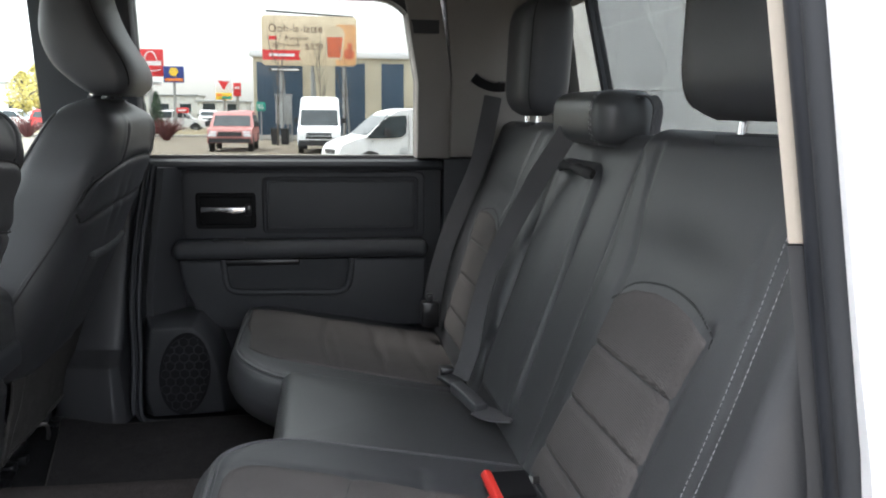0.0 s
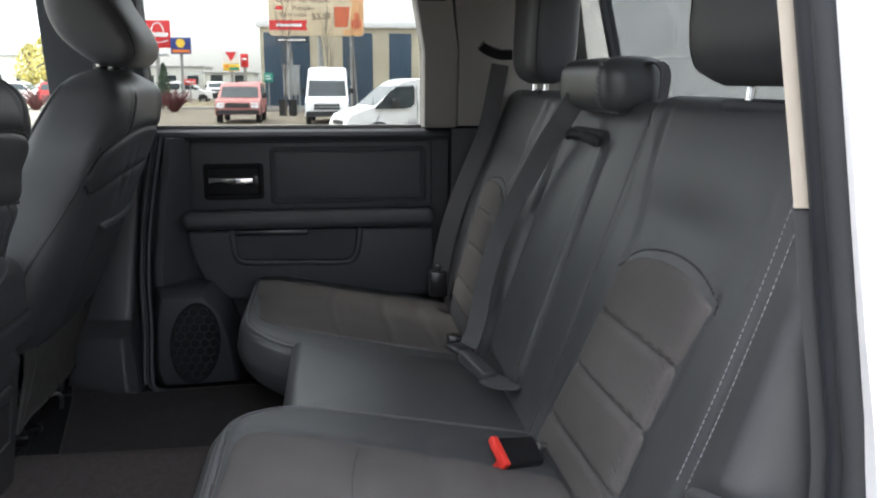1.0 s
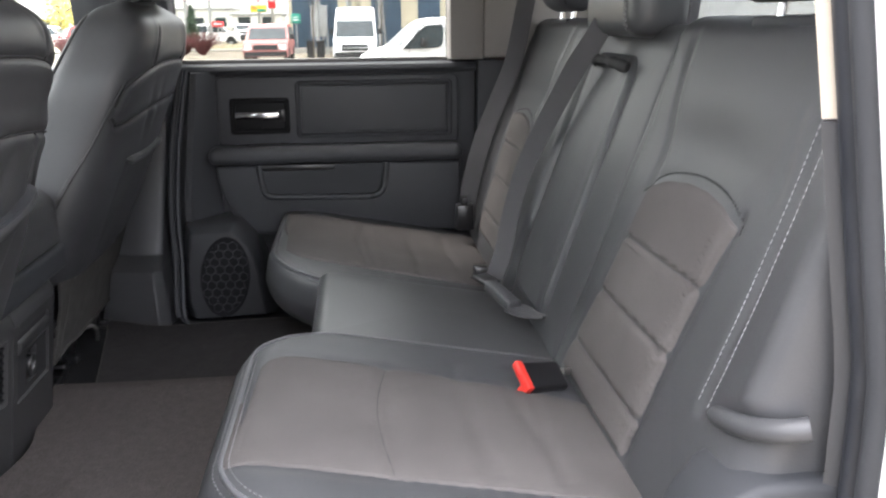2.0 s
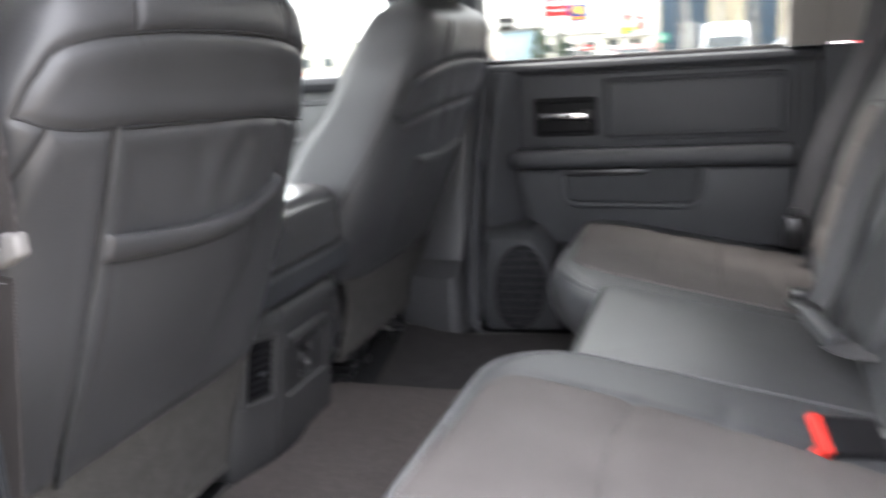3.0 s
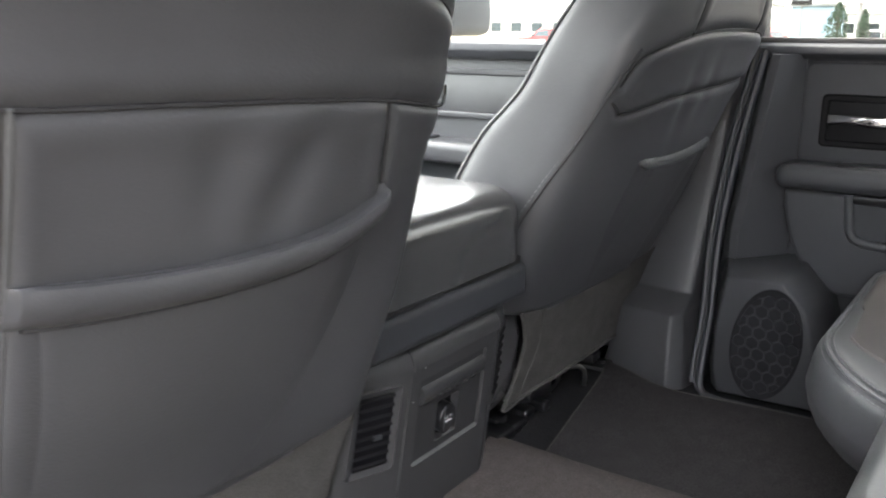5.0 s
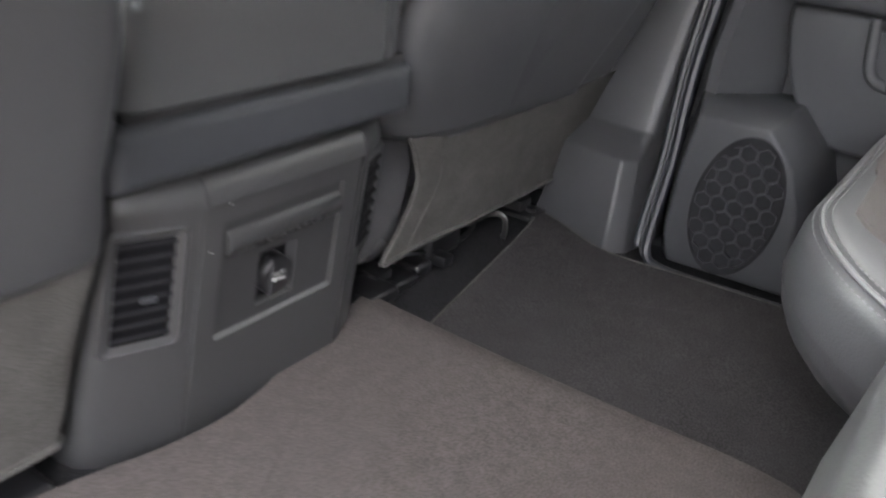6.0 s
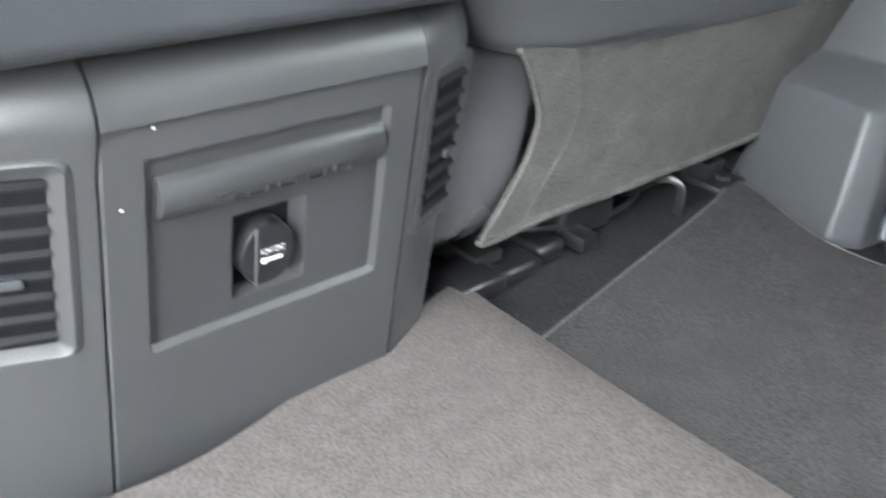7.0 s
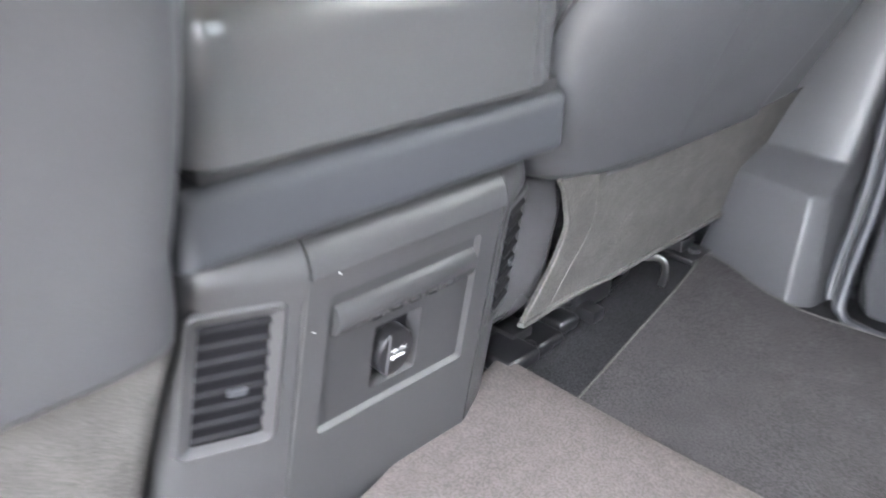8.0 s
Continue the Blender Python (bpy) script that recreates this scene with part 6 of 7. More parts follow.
def vehicle(name, length, width, roofline, belt, cabin, paint, label, category, turn, at, group="parked vehicles", wheel_r=0.34, axles=(0.18, 0.80), glass=None, front=None, tumble=0.12):
    """A vehicle along its own x (front at 0), from its side outline; built at the origin, then set in place."""
    m = thing(name, (0, 0, GROUND_Z), label, category, group)
    out = [(a * length, GROUND_Z + b) for a, b in roofline]
    top = max(b for _, b in out)
    bm = bmesh.new()
    n = 7
    rings = []
    for k in range(n):
        s = -1 + 2 * k / (n - 1)
        ring = []
        for a, b in out:
            t = max(0, (b - GROUND_Z - belt) / (top - GROUND_Z - belt + 1e-6))
            half = width / 2 * (1 - tumble * t)
            edge_in = 0.03 if abs(s) > 0.99 else 0
            ring.append((a, s * half, b - edge_in * (1 if b > GROUND_Z + belt else 0)))
        rings.append(ring)
    loft(rings, bm=bm)
    body = part("body", bm, paint, m)
    for ax in axles:
        for sd in (-1, 1):
            wheel_parts(m, ax * length, sd * (width / 2 - 0.10), wheel_r, 0.22, sd)
            arch = bmesh.new()
            loft([[(ax * length + (wheel_r + 0.06) * math.cos(q), sd * (width / 2 + o), GROUND_Z + wheel_r + (wheel_r + 0.06) * math.sin(q)) for q in np.linspace(0, math.pi, 16)] for o in (-0.05, 0.012)], closed_ring=True, bm=arch)
            part("wheel_arch", arch, DARK, m)
    # side windows
    for poly in cabin:
        for sd in (-1, 1):
            pts = []
            for a, b in poly:
                t = max(0, (b - belt) / (top - GROUND_Z - belt + 1e-6))
                pts.append((a * length, sd * (width / 2 * (1 - tumble * t) + 0.006), GROUND_Z + b))
            w = bmesh.new()
            loft([pts, [(x, y - sd * 0.02, z) for x, y, z in pts]], bm=w)
            part("side_window", w, GLASS_DARK, m, smooth=False)
    for nm, x0, z0, x1, z1, fill, mat_ in (front or []):
        w = bmesh.new()
        v0, v1 = Vector((x0 * length, 0, GROUND_Z + z0)), Vector((x1 * length, 0, GROUND_Z + z1))
        nrm = Vector((-(v1 - v0).z, 0, (v1 - v0).x)).normalized()
        if nrm.x > 0 and x0 < 0.5:
            nrm = -nrm
        for y0, y1 in fill:
            h0 = [v0 + Vector((0, y0 * width / 2, 0)), v0 + Vector((0, y1 * width / 2, 0)), v1 + Vector((0, y1 * width / 2 * 0.94, 0)), v1 + Vector((0, y0 * width / 2 * 0.94, 0))]
            loft([[p + nrm * 0.014 for p in h0], [p - nrm * 0.03 for p in h0]], bm=w)
        part(nm, w, mat_, m, smooth=False)
    part("mirror", box(0.27 * length, 0.29 * length + 0.05, -width / 2 - 0.22, -width / 2 - 0.02, GROUND_Z + belt, GROUND_Z + belt + 0.22, 0.02), DARK, m)
    part("mirror", box(0.27 * length, 0.29 * length + 0.05, width / 2 + 0.02, width / 2 + 0.22, GROUND_Z + belt, GROUND_Z + belt + 0.22, 0.02), DARK, m)
    m.matrix_basis = Matrix.Translation((at[0], at[1], GROUND_Z)) @ Matrix.Rotation(radians(turn), 4, "Z")
    return m


VAN_LINE = [(0.0, 0.35), (0.0, 0.72), (0.015, 0.92), (0.07, 1.06), (0.115, 1.12), (0.215, 1.84), (0.26, 2.14), (0.30, 2.30), (0.36, 2.36), (0.98, 2.34), (1.0, 2.20), (1.0, 0.35)]
vehicle("delivery_van", 5.4, 1.76, VAN_LINE, 1.25, [[(0.165, 1.20), (0.245, 1.80), (0.34, 1.82), (0.34, 1.20)]], WHITE_PAINT, "white panel van parked facing the lot", "van", 88, (-0.13, 34.6), front=[
    ("windscreen", 0.120, 1.15, 0.208, 1.79, [(-0.90, 0.90)], GLASS_DARK), ("grille", -0.003, 0.62, 0.010, 0.86, [(-0.62, 0.62)], DARK), ("grille_bar", -0.006, 0.72, -0.004, 0.75, [(-0.60, 0.60)], GREY_METAL), ("bumper", -0.006, 0.34, -0.004, 0.56, [(-0.98, 0.98)], DARK),
    ("headlamp", 0.006, 0.74, 0.05, 1.02, [(-0.98, -0.70), (0.70, 0.98)], LAMP_GLASS)], axles=(0.16, 0.80))
CITY_LINE = [(0.0, 0.30), (-0.005, 0.62), (0.02, 0.84), (0.10, 0.98), (0.17, 1.08), (0.31, 1.68), (0.36, 1.80), (0.42, 1.85), (0.97, 1.83), (1.0, 1.70), (1.0, 0.30)]
van2 = vehicle("small_van", 4.74, 1.83, CITY_LINE, 1.08, [[(0.165, 1.02), (0.175, 1.08), (0.265, 1.50), (0.31, 1.63), (0.41, 1.66), (0.418, 1.55), (0.410, 1.16), (0.385, 1.06), (0.34, 1.03)]], WHITE_PAINT, "white compact van parked side-on with plain door mark", "van", 14, (0.15, 23.2), front=[
    ("windscreen", 0.175, 1.11, 0.315, 1.68, [(-0.86, 0.86)], GLASS_DARK), ("bumper", -0.012, 0.32, -0.010, 0.52, [(-0.95, 0.95)], DARK),
    ("headlamp", 0.022, 0.80, 0.11, 0.98, [(-0.99, -0.62), (0.62, 0.99)], LAMP_GLASS)], axles=(0.19, 0.80), wheel_r=0.31)
for xs_ in ((0.80, 0.86, 1.00, 1.44), (1.995, 2.02, 2.03, 2.03)):
    part("door_seam", tube([(xs_[0], -0.918, GROUND_Z + 0.36), (xs_[1], -0.918, GROUND_Z + 0.75), (xs_[2], -0.918, GROUND_Z + 1.05), (xs_[3], -0.850, GROUND_Z + 1.66)], 0.008, 5, up=(0, 1, 0)), DARK, van2, "dark door gap")
part("sill_trim", box(1.15, 3.45, -0.925, -0.90, GROUND_Z + 0.24, GROUND_Z + 0.36, 0.01), DARK, van2, "black sill trim")
part("grille", box(-0.035, 0.02, -0.50, 0.50, GROUND_Z + 0.58, GROUND_Z + 0.70, 0.01), DARK, van2, "black front grille")
part("wiper", tube([(0.80, -0.62, GROUND_Z + 1.115), (1.02, -0.10, GROUND_Z + 1.29)], 0.012, 5), DARK, van2, "black wiper")
part("door_handle", box(2.28, 2.37, -0.935, -0.912, GROUND_Z + 0.80, GROUND_Z + 0.97, 0.02), DARK, van2, "black door handle")
mk = tube([(1.86 + 0.10 * math.cos(a), -0.922, GROUND_Z + 0.62 + 0.12 * math.sin(a)) for a in np.linspace(-0.6, 3.7, 18)], 0.014, 6, up=(0, 1, 0))
tube([(1.82, -0.922, GROUND_Z + 0.66), (1.86, -0.922, GROUND_Z + 0.42), (1.90, -0.922, GROUND_Z + 0.66)], 0.014, 6, mk, up=(0, 1, 0))
part("door_mark", mk, GREY_METAL, van2, "plain grey curved mark")
part("body_decal", box(2.62, 2.95, -0.9225, -0.915, GROUND_Z + 0.55, GROUND_Z + 1.62, 0.003), DARK, van2, "dark side decal")
part("body_decal", box(2.66, 2.93, -0.9245, -0.915, GROUND_Z + 1.30, GROUND_Z + 1.52, 0.003), SIGN_RED, van2, "red decal band")

SUV_LINE = [(0.0, 0.38), (0.0, 0.80), (0.03, 0.95), (0.24, 1.05), (0.34, 1.50), (0.40, 1.66), (0.46, 1.71), (0.93, 1.67), (0.985, 1.10), (1.0, 0.80), (1.0, 0.38)]
SUV_WIN = [[(0.285, 1.08), (0.365, 1.52), (0.55, 1.56), (0.55, 1.08)], [(0.57, 1.08), (0.57, 1.56), (0.74, 1.55), (0.74, 1.08)], [(0.76, 1.08), (0.76, 1.54), (0.91, 1.51), (0.94, 1.10)]]
FRONT_SUV = [("windscreen", 0.245, 1.07, 0.345, 1.52, [(-0.86, 0.86)], GLASS_DARK), ("grille", -0.002, 0.66, 0.004, 0.86, [(-0.55, 0.55)], DARK), ("headlamp", -0.003, 0.66, 0.008, 0.88, [(-0.97, -0.62), (0.62, 0.97)], LAMP_GLASS), ("bumper", -0.006, 0.40, -0.005, 0.58, [(-0.98, 0.98)], DARK)]
vehicle("sport_utility", 4.6, 1.85, SUV_LINE, 1.05, SUV_WIN, VEILED_RED, "red utility wagon paled by window reflection, parked facing the lot", "car", 90, (-3.85, 36.0), front=FRONT_SUV)
for nm, x, y, turn, paint, lab in (
    ("sport_utility", -9.0, 71.5, 180, WHITE_PAINT, "white wagon passing behind the verge"),
    ("sport_utility", -21.0, 69, 175, WHITE_PAINT, "white car parked beyond the verge"),
    ("sport_utility", -16.6, 66, 160, RED_PAINT, "red car beside a tree"),
    ("sport_utility", -36.0, 60, 20, RED_PAINT, "red car parked far off"),
    ("sport_utility", -15.5, 95, 100, WHITE_PAINT, "white pickup-like car far off"),
    ("sport_utility", -12.0, 97, 95, WHITE_PAINT, "white car in a far row"),
    ("sport_utility", -9.0, 98, 90, GREY_METAL, "grey car in a far row"),
    ("sport_utility", -5.5, 62, 90, RED_PAINT, "orange-red truck behind the wagon"),
    ("sport_utility", -3.2, 60, 92, RED_PAINT, "red truck beside the blue building"),
):
    vehicle(nm, 4.6, 1.85, SUV_LINE, 1.05, SUV_WIN, paint, lab, "car", turn, (x, y), front=FRONT_SUV)

# blue and cream steel building
bld = thing("steel_building", (10, 60, GROUND_Z), "steel building with blue and cream cladding and white roof edge", "building")
part("wall", box(-3.9, 30, 52.0, 68, GROUND_Z, 4.85), CREAM_STEEL, bld, "cream cladding", smooth=False)
for x0, x1 in ((-3.7, -1.0), (0.95, 2.75), (3.75, 5.1), (6.1, 8.2), (9.2, 11.4), (12.4, 14.6), (15.6, 18), (19, 22)):
    if x1 > x0:
        dd = part("bay_door", box(x0, x1, 51.94, 52.05, GROUND_Z + 0.3, 4.45, 0.01), BLUE_STEEL, bld, "dark blue steel bay")
        rb_ = bmesh.new()
        for k in range(int((x1 - x0) / 0.3)):
            box(x0 + 0.1 + 0.3 * k, x0 + 0.16 + 0.3 * k, 51.90, 51.945, GROUND_Z + 0.32, 4.43, 0.006, 1, rb_)
        part("cladding_rib", rb_, BLUE_STEEL, dd)
part("roof_edge", box(-4.1, 30.2, 51.80, 52.2, 4.75, 5.15, 0.03), WHITE_PAINT, bld, "white roof edge")
part("roof", box(-4.0, 30.1, 52.2, 68.2, 4.86, 5.10, 0.03), GREY_METAL, bld)
part("plinth", box(-3.92, 30, 51.85, 52.05, GROUND_Z, GROUND_Z + 0.3, 0.01), CONCRETE, bld)

# billboard on posts, leaning text faithful to what can be read
bb_ = thing("billboard", (-0.5, 47.6, GROUND_Z), "cream billboard advertising an orange coffee drink", "billboard")
part("board", prism(rrect(-3.1, 2.05, 4.05, 6.72, 0.22, 6), "y", 47.55, 47.75, 0.02), CREAM, bb_, "cream printed board")
part("top_bar", tube([(-2.85, 47.6, 6.95), (1.85, 47.6, 6.72)], 0.05, 8), DARK, bb_)
for x in (-1.9, 1.1):
    part("hanger", tube([(x, 47.65, 6.7), (x, 47.65, 7.9)], 0.012, 5), DARK, bb_)
for x in (-2.1, -0.4, 1.35):
    part("post", tube([(x, 47.85, GROUND_Z), (x, 47.85, 6.3)], 0.10, 8), GREY_METAL, bb_, "grey steel post")
    part("back_brace", tube([(x, 47.80, 4.6), (x + 0.35, 49.0, GROUND_Z)], 0.06, 6), GREY_METAL, bb_)
tx = lambda s, size, x, z, mat_: part("lettering", laid(lettering(s, size, 0.004), (x, 47.540, z), (1, 0, 0), (0, 0, 1)), mat_, bb_, smooth=False)
tx("Ooh-la-latte", 0.60, -1.28, 6.02, BROWN)
tx("Pumpkin", 0.36, -1.22, 5.52, BROWN)
tx("Spice Latte", 0.34, -1.80, 5.17, BROWN)
tx("$3.59", 0.46, -0.28, 5.06, BROWN)
part("price_mark", box(-2.72, -2.30, 47.535, 47.55, 5.42, 5.62), SIGN_RED, bb_)
part("red_banner", prism([(-3.08, 4.34), (-1.02, 4.34), (-1.12, 4.60), (-1.02, 4.88), (-3.08, 4.88)], "y", 47.535, 47.55), SIGN_RED, bb_, "red ribbon banner", smooth=False)
part("banner_bars", box(-2.70, -1.35, 47.528, 47.537, 4.54, 4.68), WHITE_INK, bb_, "white bars in place of writing")
part("orange_field", prism(rrect(0.9, 2.0, 4.1, 6.3, 0.15, 4), "y", 47.540, 47.552), PEACH, bb_, "orange printed patch")
cup = [(0.34, 4.40), (1.24, 4.40), (1.40, 5.75), (1.32, 6.02), (1.08, 6.20), (0.70, 6.20), (0.44, 6.02), (0.34, 5.75)]
part("printed_cup", prism(cup, "y", 47.530, 47.541), CREAM, bb_, "printed pale foam cup", smooth=False)
part("printed_drink", prism([(0.45, 4.52), (1.15, 4.52), (1.30, 5.62), (0.42, 5.62)], "y", 47.522, 47.531), DRINK, bb_, "printed orange drink", smooth=False)
part("printed_gourd", prism([(1.62 + 0.30 * math.cos(a), 4.72 + 0.30 * math.sin(a)) for a in np.linspace(0, 2 * math.pi, 18, endpoint=False)], "y", 47.526, 47.541), DRINK, bb_, "printed orange gourd", smooth=False)
part("printed_gourd", prism([(1.66 + 0.13 * math.cos(a), 5.16 + 0.16 * math.sin(a)) for a in np.linspace(0, 2 * math.pi, 14, endpoint=False)], "y", 47.526, 47.541), DRINK, bb_, smooth=False)
part("lower_plate", box(-2.75, -1.05, 47.58, 47.66, 3.72, 3.94, 0.01), DARK, bb_)
part("plate_bars", box(-2.62, -1.15, 47.566, 47.58, 3.78, 3.88), WHITE_INK, bb_, "white bars in place of writing")

# roadside signs
def pole_sign(x, y, z0, z1, w, mat_, label, deco=(), pole=0.12, turn=0):
    s = thing("pole_sign", (x, y, GROUND_Z), label, "sign", "roadside signs")
    part("pole", tube([(x, y + 0.1, GROUND_Z), (x, y + 0.1, z0 + 0.2)], pole, 8), GREY_METAL, s, "grey pole")
    f = part("sign_face", box(x - w / 2, x + w / 2, y - 0.15, y + 0.15, z0, z1, 0.04), mat_, s)
    for nm, kind_, a, b, c, d, mm in deco:
        if kind_ == "bar":
            part(nm, box(x + a * w, x + b * w, y - 0.17, y - 0.14, z0 + c * (z1 - z0), z0 + d * (z1 - z0)), mm, f, smooth=False)
        elif kind_ == "poly":
            part(nm, prism([(x + w * (a + b * math.cos(q)), z0 + (z1 - z0) * (c + d * math.sin(q))) for q in mm[1]], "y", y - 0.18, y - 0.14), mm[0], f, smooth=False)
        else:
            part(nm, tube([(x + w * (a + b * math.cos(q)), y - 0.16, z0 + (z1 - z0) * (c + d * math.sin(q))) for q in np.linspace(mm[1], mm[2], 20)], 0.05, 6, up=(0, 1, 0)), mm[0], f)
    return s


six = [k * math.pi / 3 for k in range(6)]
tri = [-math.pi / 2, math.pi / 6, 5 * math.pi / 6]
pole_sign(-13.05, 70, 4.15, 6.25, 2.1, SIGN_RED, "red restaurant sign with a plain white outline mark", [("outline_mark", "arc", 0.05, 0.22, 0.55, 0.36, (WHITE_INK, 0.1, 3.0)), ("mark_bar", "bar", -0.30, 0.42, 0.40, 0.56, WHITE_INK), ("outline_mark", "arc", 0.05, 0.36, 0.30, 0.10, (WHITE_INK, 3.2, 6.2))])
pole_sign(-13.05, 69.6, 3.45, 3.78, 1.9, WHITE_PAINT, "small white panel under the red sign", [("panel_bar", "bar", -0.4, 0.4, 0.3, 0.7, GREY_METAL)])
pole_sign(-11.17, 69.5, 3.68, 4.93, 1.54, NAVY, "navy sign with a yellow hexagon", [("hexagon", "poly", 0.0, 0.24, 0.66, 0.30, (YELLOW, six)), ("hexagon_bar", "bar", -0.15, 0.15, 0.58, 0.74, NAVY), ("orange_bar", "bar", -0.44, 0.44, 0.08, 0.26, ORANGE)])
pole_sign(-7.38, 69.5, 2.95, 4.15, 1.25, WHITE_PAINT, "white sign with a red triangle", [("triangle", "poly", 0.0, 0.40, 0.56, 0.40, (SIGN_RED, tri))])
pole_sign(-7.38, 69.3, 2.40, 2.92, 1.25, YELLOW, "yellow and green lower sign panel", [("green_bar", "bar", -0.1, 0.45, 0.1, 0.5, GREEN), ("orange_patch", "bar", -0.45, -0.12, 0.5, 0.9, ORANGE)])
pole_sign(-6.45, 70.5, 2.70, 3.75, 0.60, SIGN_RED, "narrow red sign on a grey pole", [("bar", "bar", -0.3, 0.3, 0.55, 0.7, WHITE_INK)])
pole_sign(-10.1, 66, 1.35, 1.75, 0.85, SIGN_RED, "low red sign on the verge", [("bar", "bar", -0.35, 0.35, 0.35, 0.65, WHITE_INK)], 0.05)
pole_sign(-3.35, 49.6, 1.56, 2.08, 0.52, GREEN, "small green sign by the blue building", [("bar", "bar", -0.35, 0.35, 0.3, 0.4, WHITE_INK), ("bar", "bar", -0.35, 0.2, 0.6, 0.7, WHITE_INK)], 0.04)
pole_sign(-13.6, 55, 2.95, 3.75, 1.15, DARK, "dark board sign above a pale blue wall", [("bar", "bar", -0.35, 0.35, 0.3, 0.6, GREY_METAL)], 0.06)
# utility cabinet and bins
ucab = thing("utility_cabinet", (-2.0, 48.2, GROUND_Z), "grey metal utility cabinet on a stand", "cabinet")
part("box", box(-2.45, -1.56, 47.9, 48.5, 0.85, 2.42, 0.03), GREY_METAL, ucab)
part("door_line", box(-2.02, -2.00, 47.89, 47.91, 0.9, 2.36), DARK, ucab)
part("top_cap", box(-2.52, -1.50, 47.85, 48.55, 2.42, 2.50, 0.02), GREY_METAL, ucab)
for x in (-2.40, -1.62):
    part("leg", box(x, x + 0.09, 48.1, 48.2, GROUND_Z, 0.86), GREY_METAL, ucab)
for x in (-2.35, -1.85):
    wb = thing("waste_bin", (x, 44.6, GROUND_Z), "black wheeled waste bin", "bin", "bins")
    part("body", loft([[(a, b, z) for a, b in rrect(x - w, x + w, 44.6 - w, 44.6 + w, 0.04, 3)] for w, z in ((0.19, GROUND_Z), (0.22, 0.62))]), DARK, wb)
    part("lid", box(x - 0.24, x + 0.24, 44.36, 44.84, 0.62, 0.69, 0.02), DARK, wb)


def shrub(x, y, size, mat_, label, seed, n=170):
    """A bare shrub of many thin twigs."""
    rng = random.Random(seed)
    bm = bmesh.new()
    for _ in range(n):
        a, r = rng.uniform(0, 6.28), rng.uniform(0.1, 1) * size
        h = size * rng.uniform(0.5, 1.1)
        p0 = Vector((x + 0.12 * size * math.cos(a), y + 0.12 * size * math.sin(a), GROUND_Z))
        p2 = Vector((x + r * math.cos(a), y + r * math.sin(a), GROUND_Z + h))
        mid = p0.lerp(p2, 0.5) + Vector((rng.uniform(-.1, .1), rng.uniform(-.1, .1), 0.12 * size))
        tube([p0, mid, p2], 0.014 * size, 3, bm, caps=False)
    return solid("shrub", bm, mat_, label, "shrub", "shrubs", at=(x, y, GROUND_Z))


for k, (x, y, s_) in enumerate(((-8.8, 50.5, 1.2), (-17.8, 55, 1.1), (-19.6, 56, 1.2), (-21.2, 56.5, 1.0), (-10.0, 51.5, 0.9), (-23, 57, 1.2))):
    shrub(x, y, s_, TWIG, "bare red-brown shrub on the verge", k)


def tree(x, y, h, mat_, label, seed, crown=(0.32, 0.30), base=0.3):
    rng = random.Random(seed)
    t = thing("tree", (x, y, GROUND_Z), label, "tree", "trees")
    bm = tube([(x, y, GROUND_Z), (x + 0.05 * h * rng.uniform(-1, 1) * .3, y, GROUND_Z + h * 0.4), (x, y, GROUND_Z + h * 0.85)], h * 0.022, 7)
    for _ in range(14):
        a, z = rng.uniform(0, 6.28), GROUND_Z + h * rng.uniform(base, 0.75)
        r = h * crown[0] * rng.uniform(0.5, 0.9)
        tube([(x, y, z), (x + r * math.cos(a) * .5, y + r * math.sin(a) * .5, z + r * .45), (x + r * math.cos(a), y + r * math.sin(a), z + r * .7)], h * 0.007, 4, bm, caps=False)
    part("trunk", bm, BARK, t)
    lv = bmesh.new()
    for _ in range(900):
        u, a = rng.random() ** 0.5, rng.uniform(0, 6.28)
        zz = rng.uniform(base, 1.0)
        env = crown[0] * h * math.sin(math.pi * min(1, (zz - base) / (1.02 - base)) ** 0.8) * rng.uniform(0.75, 1.1) + 0.05
        c = Vector((x + env * u * math.cos(a), y + env * u * math.sin(a), GROUND_Z + h * zz))
        d1 = Vector((rng.uniform(-1, 1), rng.uniform(-1, 1), rng.uniform(-1, 1))).normalized() * h * 0.028
        d2 = d1.orthogonal().normalized() * h * 0.018
        lv.faces.new([lv.verts.new(c + q) for q in (d1, d2, -d1, -d2)])
    part("crown", lv, mat_, t, smooth=False)
    return t


tree(-22.9, 71, 4.6, LEAF, "young tree with yellow autumn leaves", 3)
tree(-12.1, 58, 3.3, LEAF_DARK, "dark small conifer beyond the verge", 5, (0.22, 0.2), 0.12)
tree(-10.6, 58, 2.9, LEAF_DARK, "slim dark conifer beyond the verge", 7, (0.14, 0.2), 0.1)
tree(-27.5, 90, 6.0, LEAF, "far tree with yellow leaves", 9)

def sapling(x, y, h, seed):
    """A bare young tree: a thin stem with rising twigs."""
    rng = random.Random(seed)
    t = thing("tree", (x, y, GROUND_Z), "thin bare sapling beside the billboard", "tree", "trees")
    bm = tube([(x, y, GROUND_Z), (x + 0.05, y, GROUND_Z + h * 0.5), (x + 0.02, y, GROUND_Z + h)], lambda q: 0.045 - 0.035 * q, 6)
    for _ in range(16):
        z, a, r = GROUND_Z + h * rng.uniform(0.25, 0.85), rng.uniform(0, 6.28), h * rng.uniform(0.08, 0.2)
        tube([(x, y, z), (x + r * 0.4 * math.cos(a), y + r * 0.4 * math.sin(a), z + r), (x + r * 0.55 * math.cos(a), y + r * 0.55 * math.sin(a), z + 2.0 * r)], lambda q: 0.016 - 0.011 * q, 4, bm)
    part("trunk", bm, BARK, t)


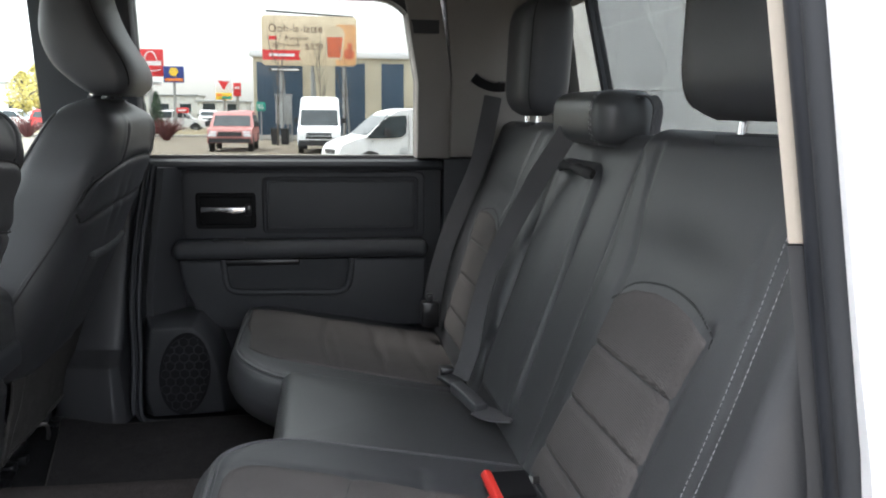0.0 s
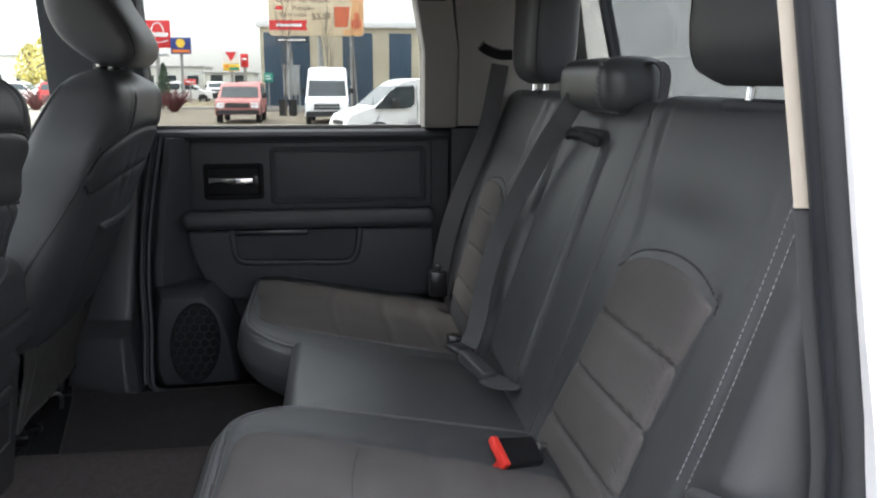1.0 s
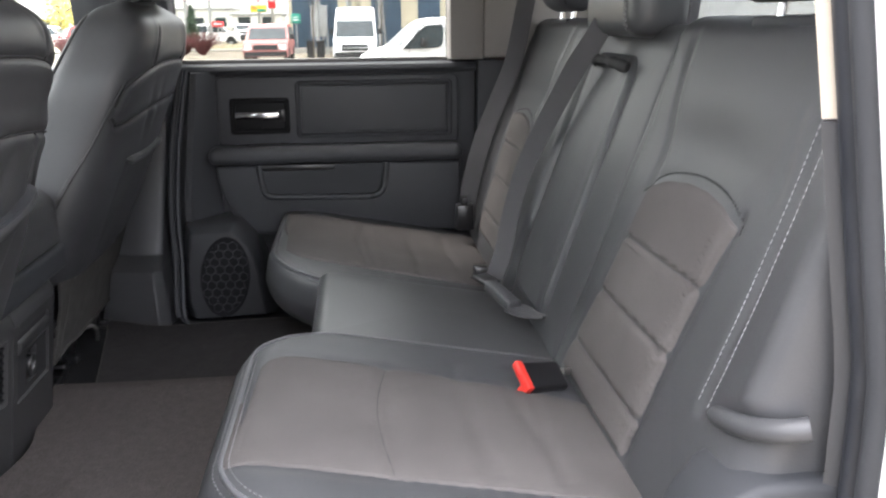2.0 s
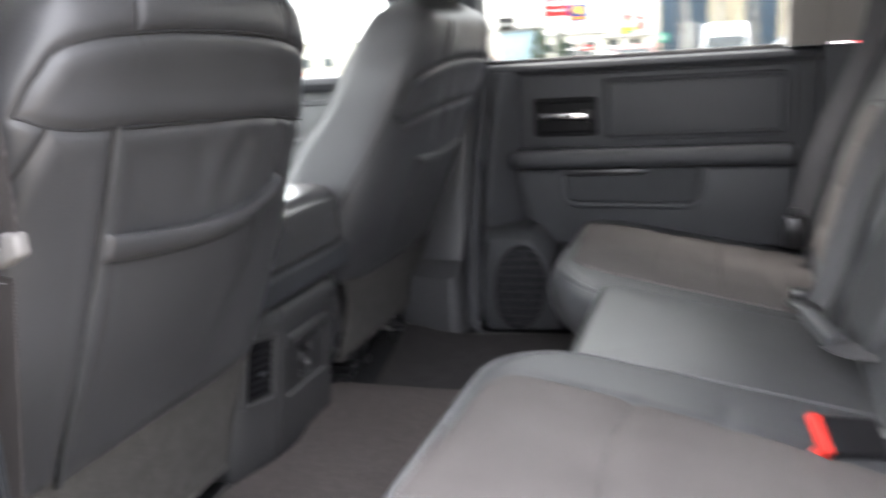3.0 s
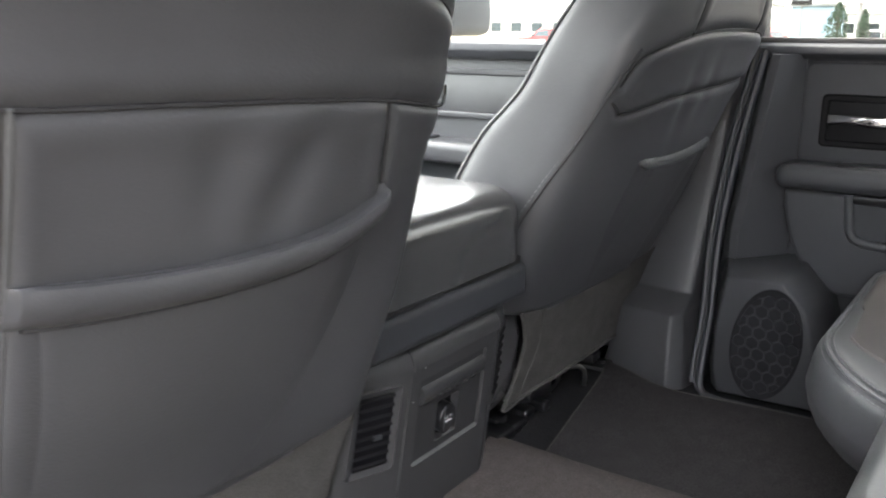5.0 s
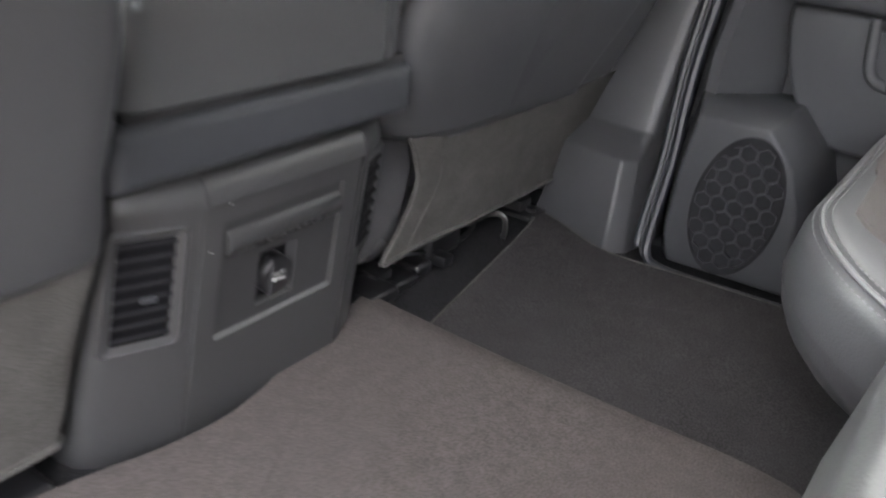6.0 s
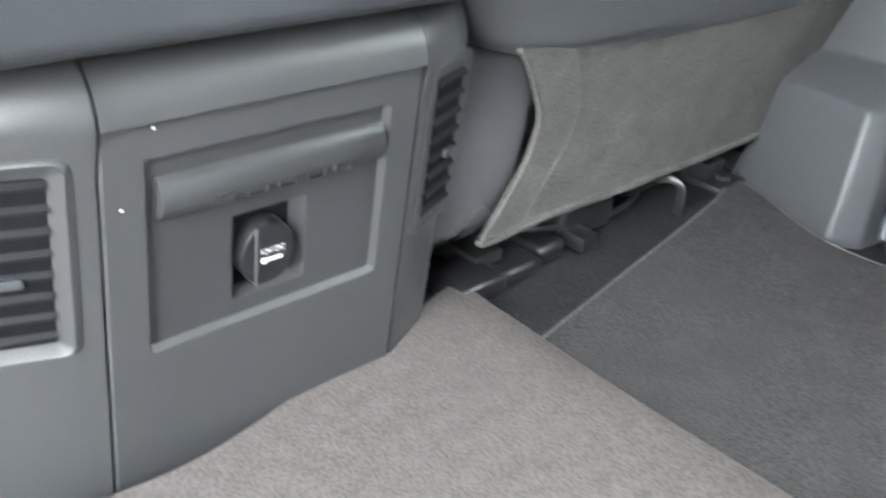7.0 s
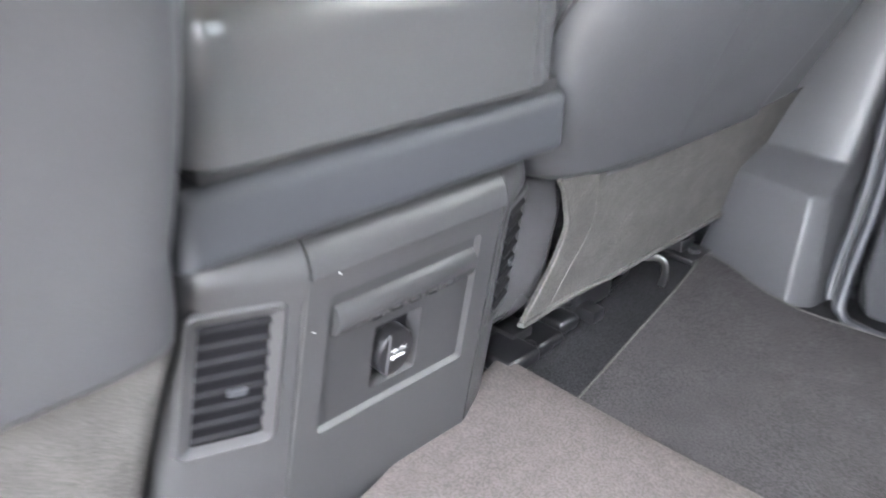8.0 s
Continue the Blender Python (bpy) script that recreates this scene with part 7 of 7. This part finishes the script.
sapling(-2.15, 43, 5.6, 21)
sapling(-0.05, 43, 5.2, 22)
sapling(1.25, 44, 4.8, 23)

# pale blue shed and far buildings
shed = thing("pale_shed", (-13.5, 60, GROUND_Z), "pale blue low building beyond the verge", "building")
part("wall", box(-15.4, -12.9, 60, 64, GROUND_Z, 3.0, 0.02), material("pale_blue_wall", (0.35, 0.50, 0.60), 0.6, vary=0.08, scale=1), shed)
part("roof", box(-15.6, -12.7, 59.8, 64.2, 3.0, 3.2, 0.02), GREY_METAL, shed)
for k, (x0, x1, y, h, mt) in enumerate(((-60, -42, 150, 5.5, WHITE_WALL), (-38, -22, 165, 4.0, WHITE_WALL), (-20, -12, 150, 2.8, WHITE_WALL), (-11, -5, 160, 3.0, WHITE_WALL), (-90, -64, 140, 5, CONCRETE), (32, 70, 120, 7, WHITE_WALL))):
    fb2 = thing("far_building", ((x0 + x1) / 2, y, GROUND_Z), "pale low building far across the street", "building", "far buildings")
    part("wall", box(x0, x1, y, y + 12, GROUND_Z, h, 0.05), mt, fb2)
    part("roof", box(x0 - 0.3, x1 + 0.3, y - 0.3, y + 12.3, h, h + 0.35, 0.05), GREY_METAL, fb2)
    nw = max(2, int((x1 - x0) / 4))
    for i in range(nw):
        xa = x0 + (x1 - x0) * (i + 0.25) / nw
        part("window", box(xa, xa + (x1 - x0) / nw * 0.5, y - 0.06, y + 0.02, 1.0, 2.6), GLASS_DARK, fb2, smooth=False)
# dealership wall behind the truck
dw = thing("dealership_building", (10, 18, GROUND_Z), "white panelled dealership building behind the truck", "building")
part("wall", box(8.0, 16.0, 4, 44, GROUND_Z, 7.2), material("grey_white_panels", (0.36, 0.36, 0.35), 0.6, vary=0.06, scale=0.4, grain=0.08, grain_scale=20), dw, "white metal wall panels", smooth=False)
for z in (0.40, 2.21, 4.02, 5.83):
    part("joint", box(7.985, 8.0, 4.1, 43.9, z - 0.02, z + 0.02), JOINT, dw, "pale panel joint", smooth=False)
for y in (8, 12, 15.6, 18.4, 21.8, 25.4, 29, 33, 37, 41):
    part("joint", box(7.99, 8.0, y - 0.018, y + 0.018, GROUND_Z + 0.1, 7.1), JOINT, dw, smooth=False)
part("parapet", box(7.9, 16.1, 3.9, 44.1, 7.2, 7.5, 0.03), GREY_METAL, dw)
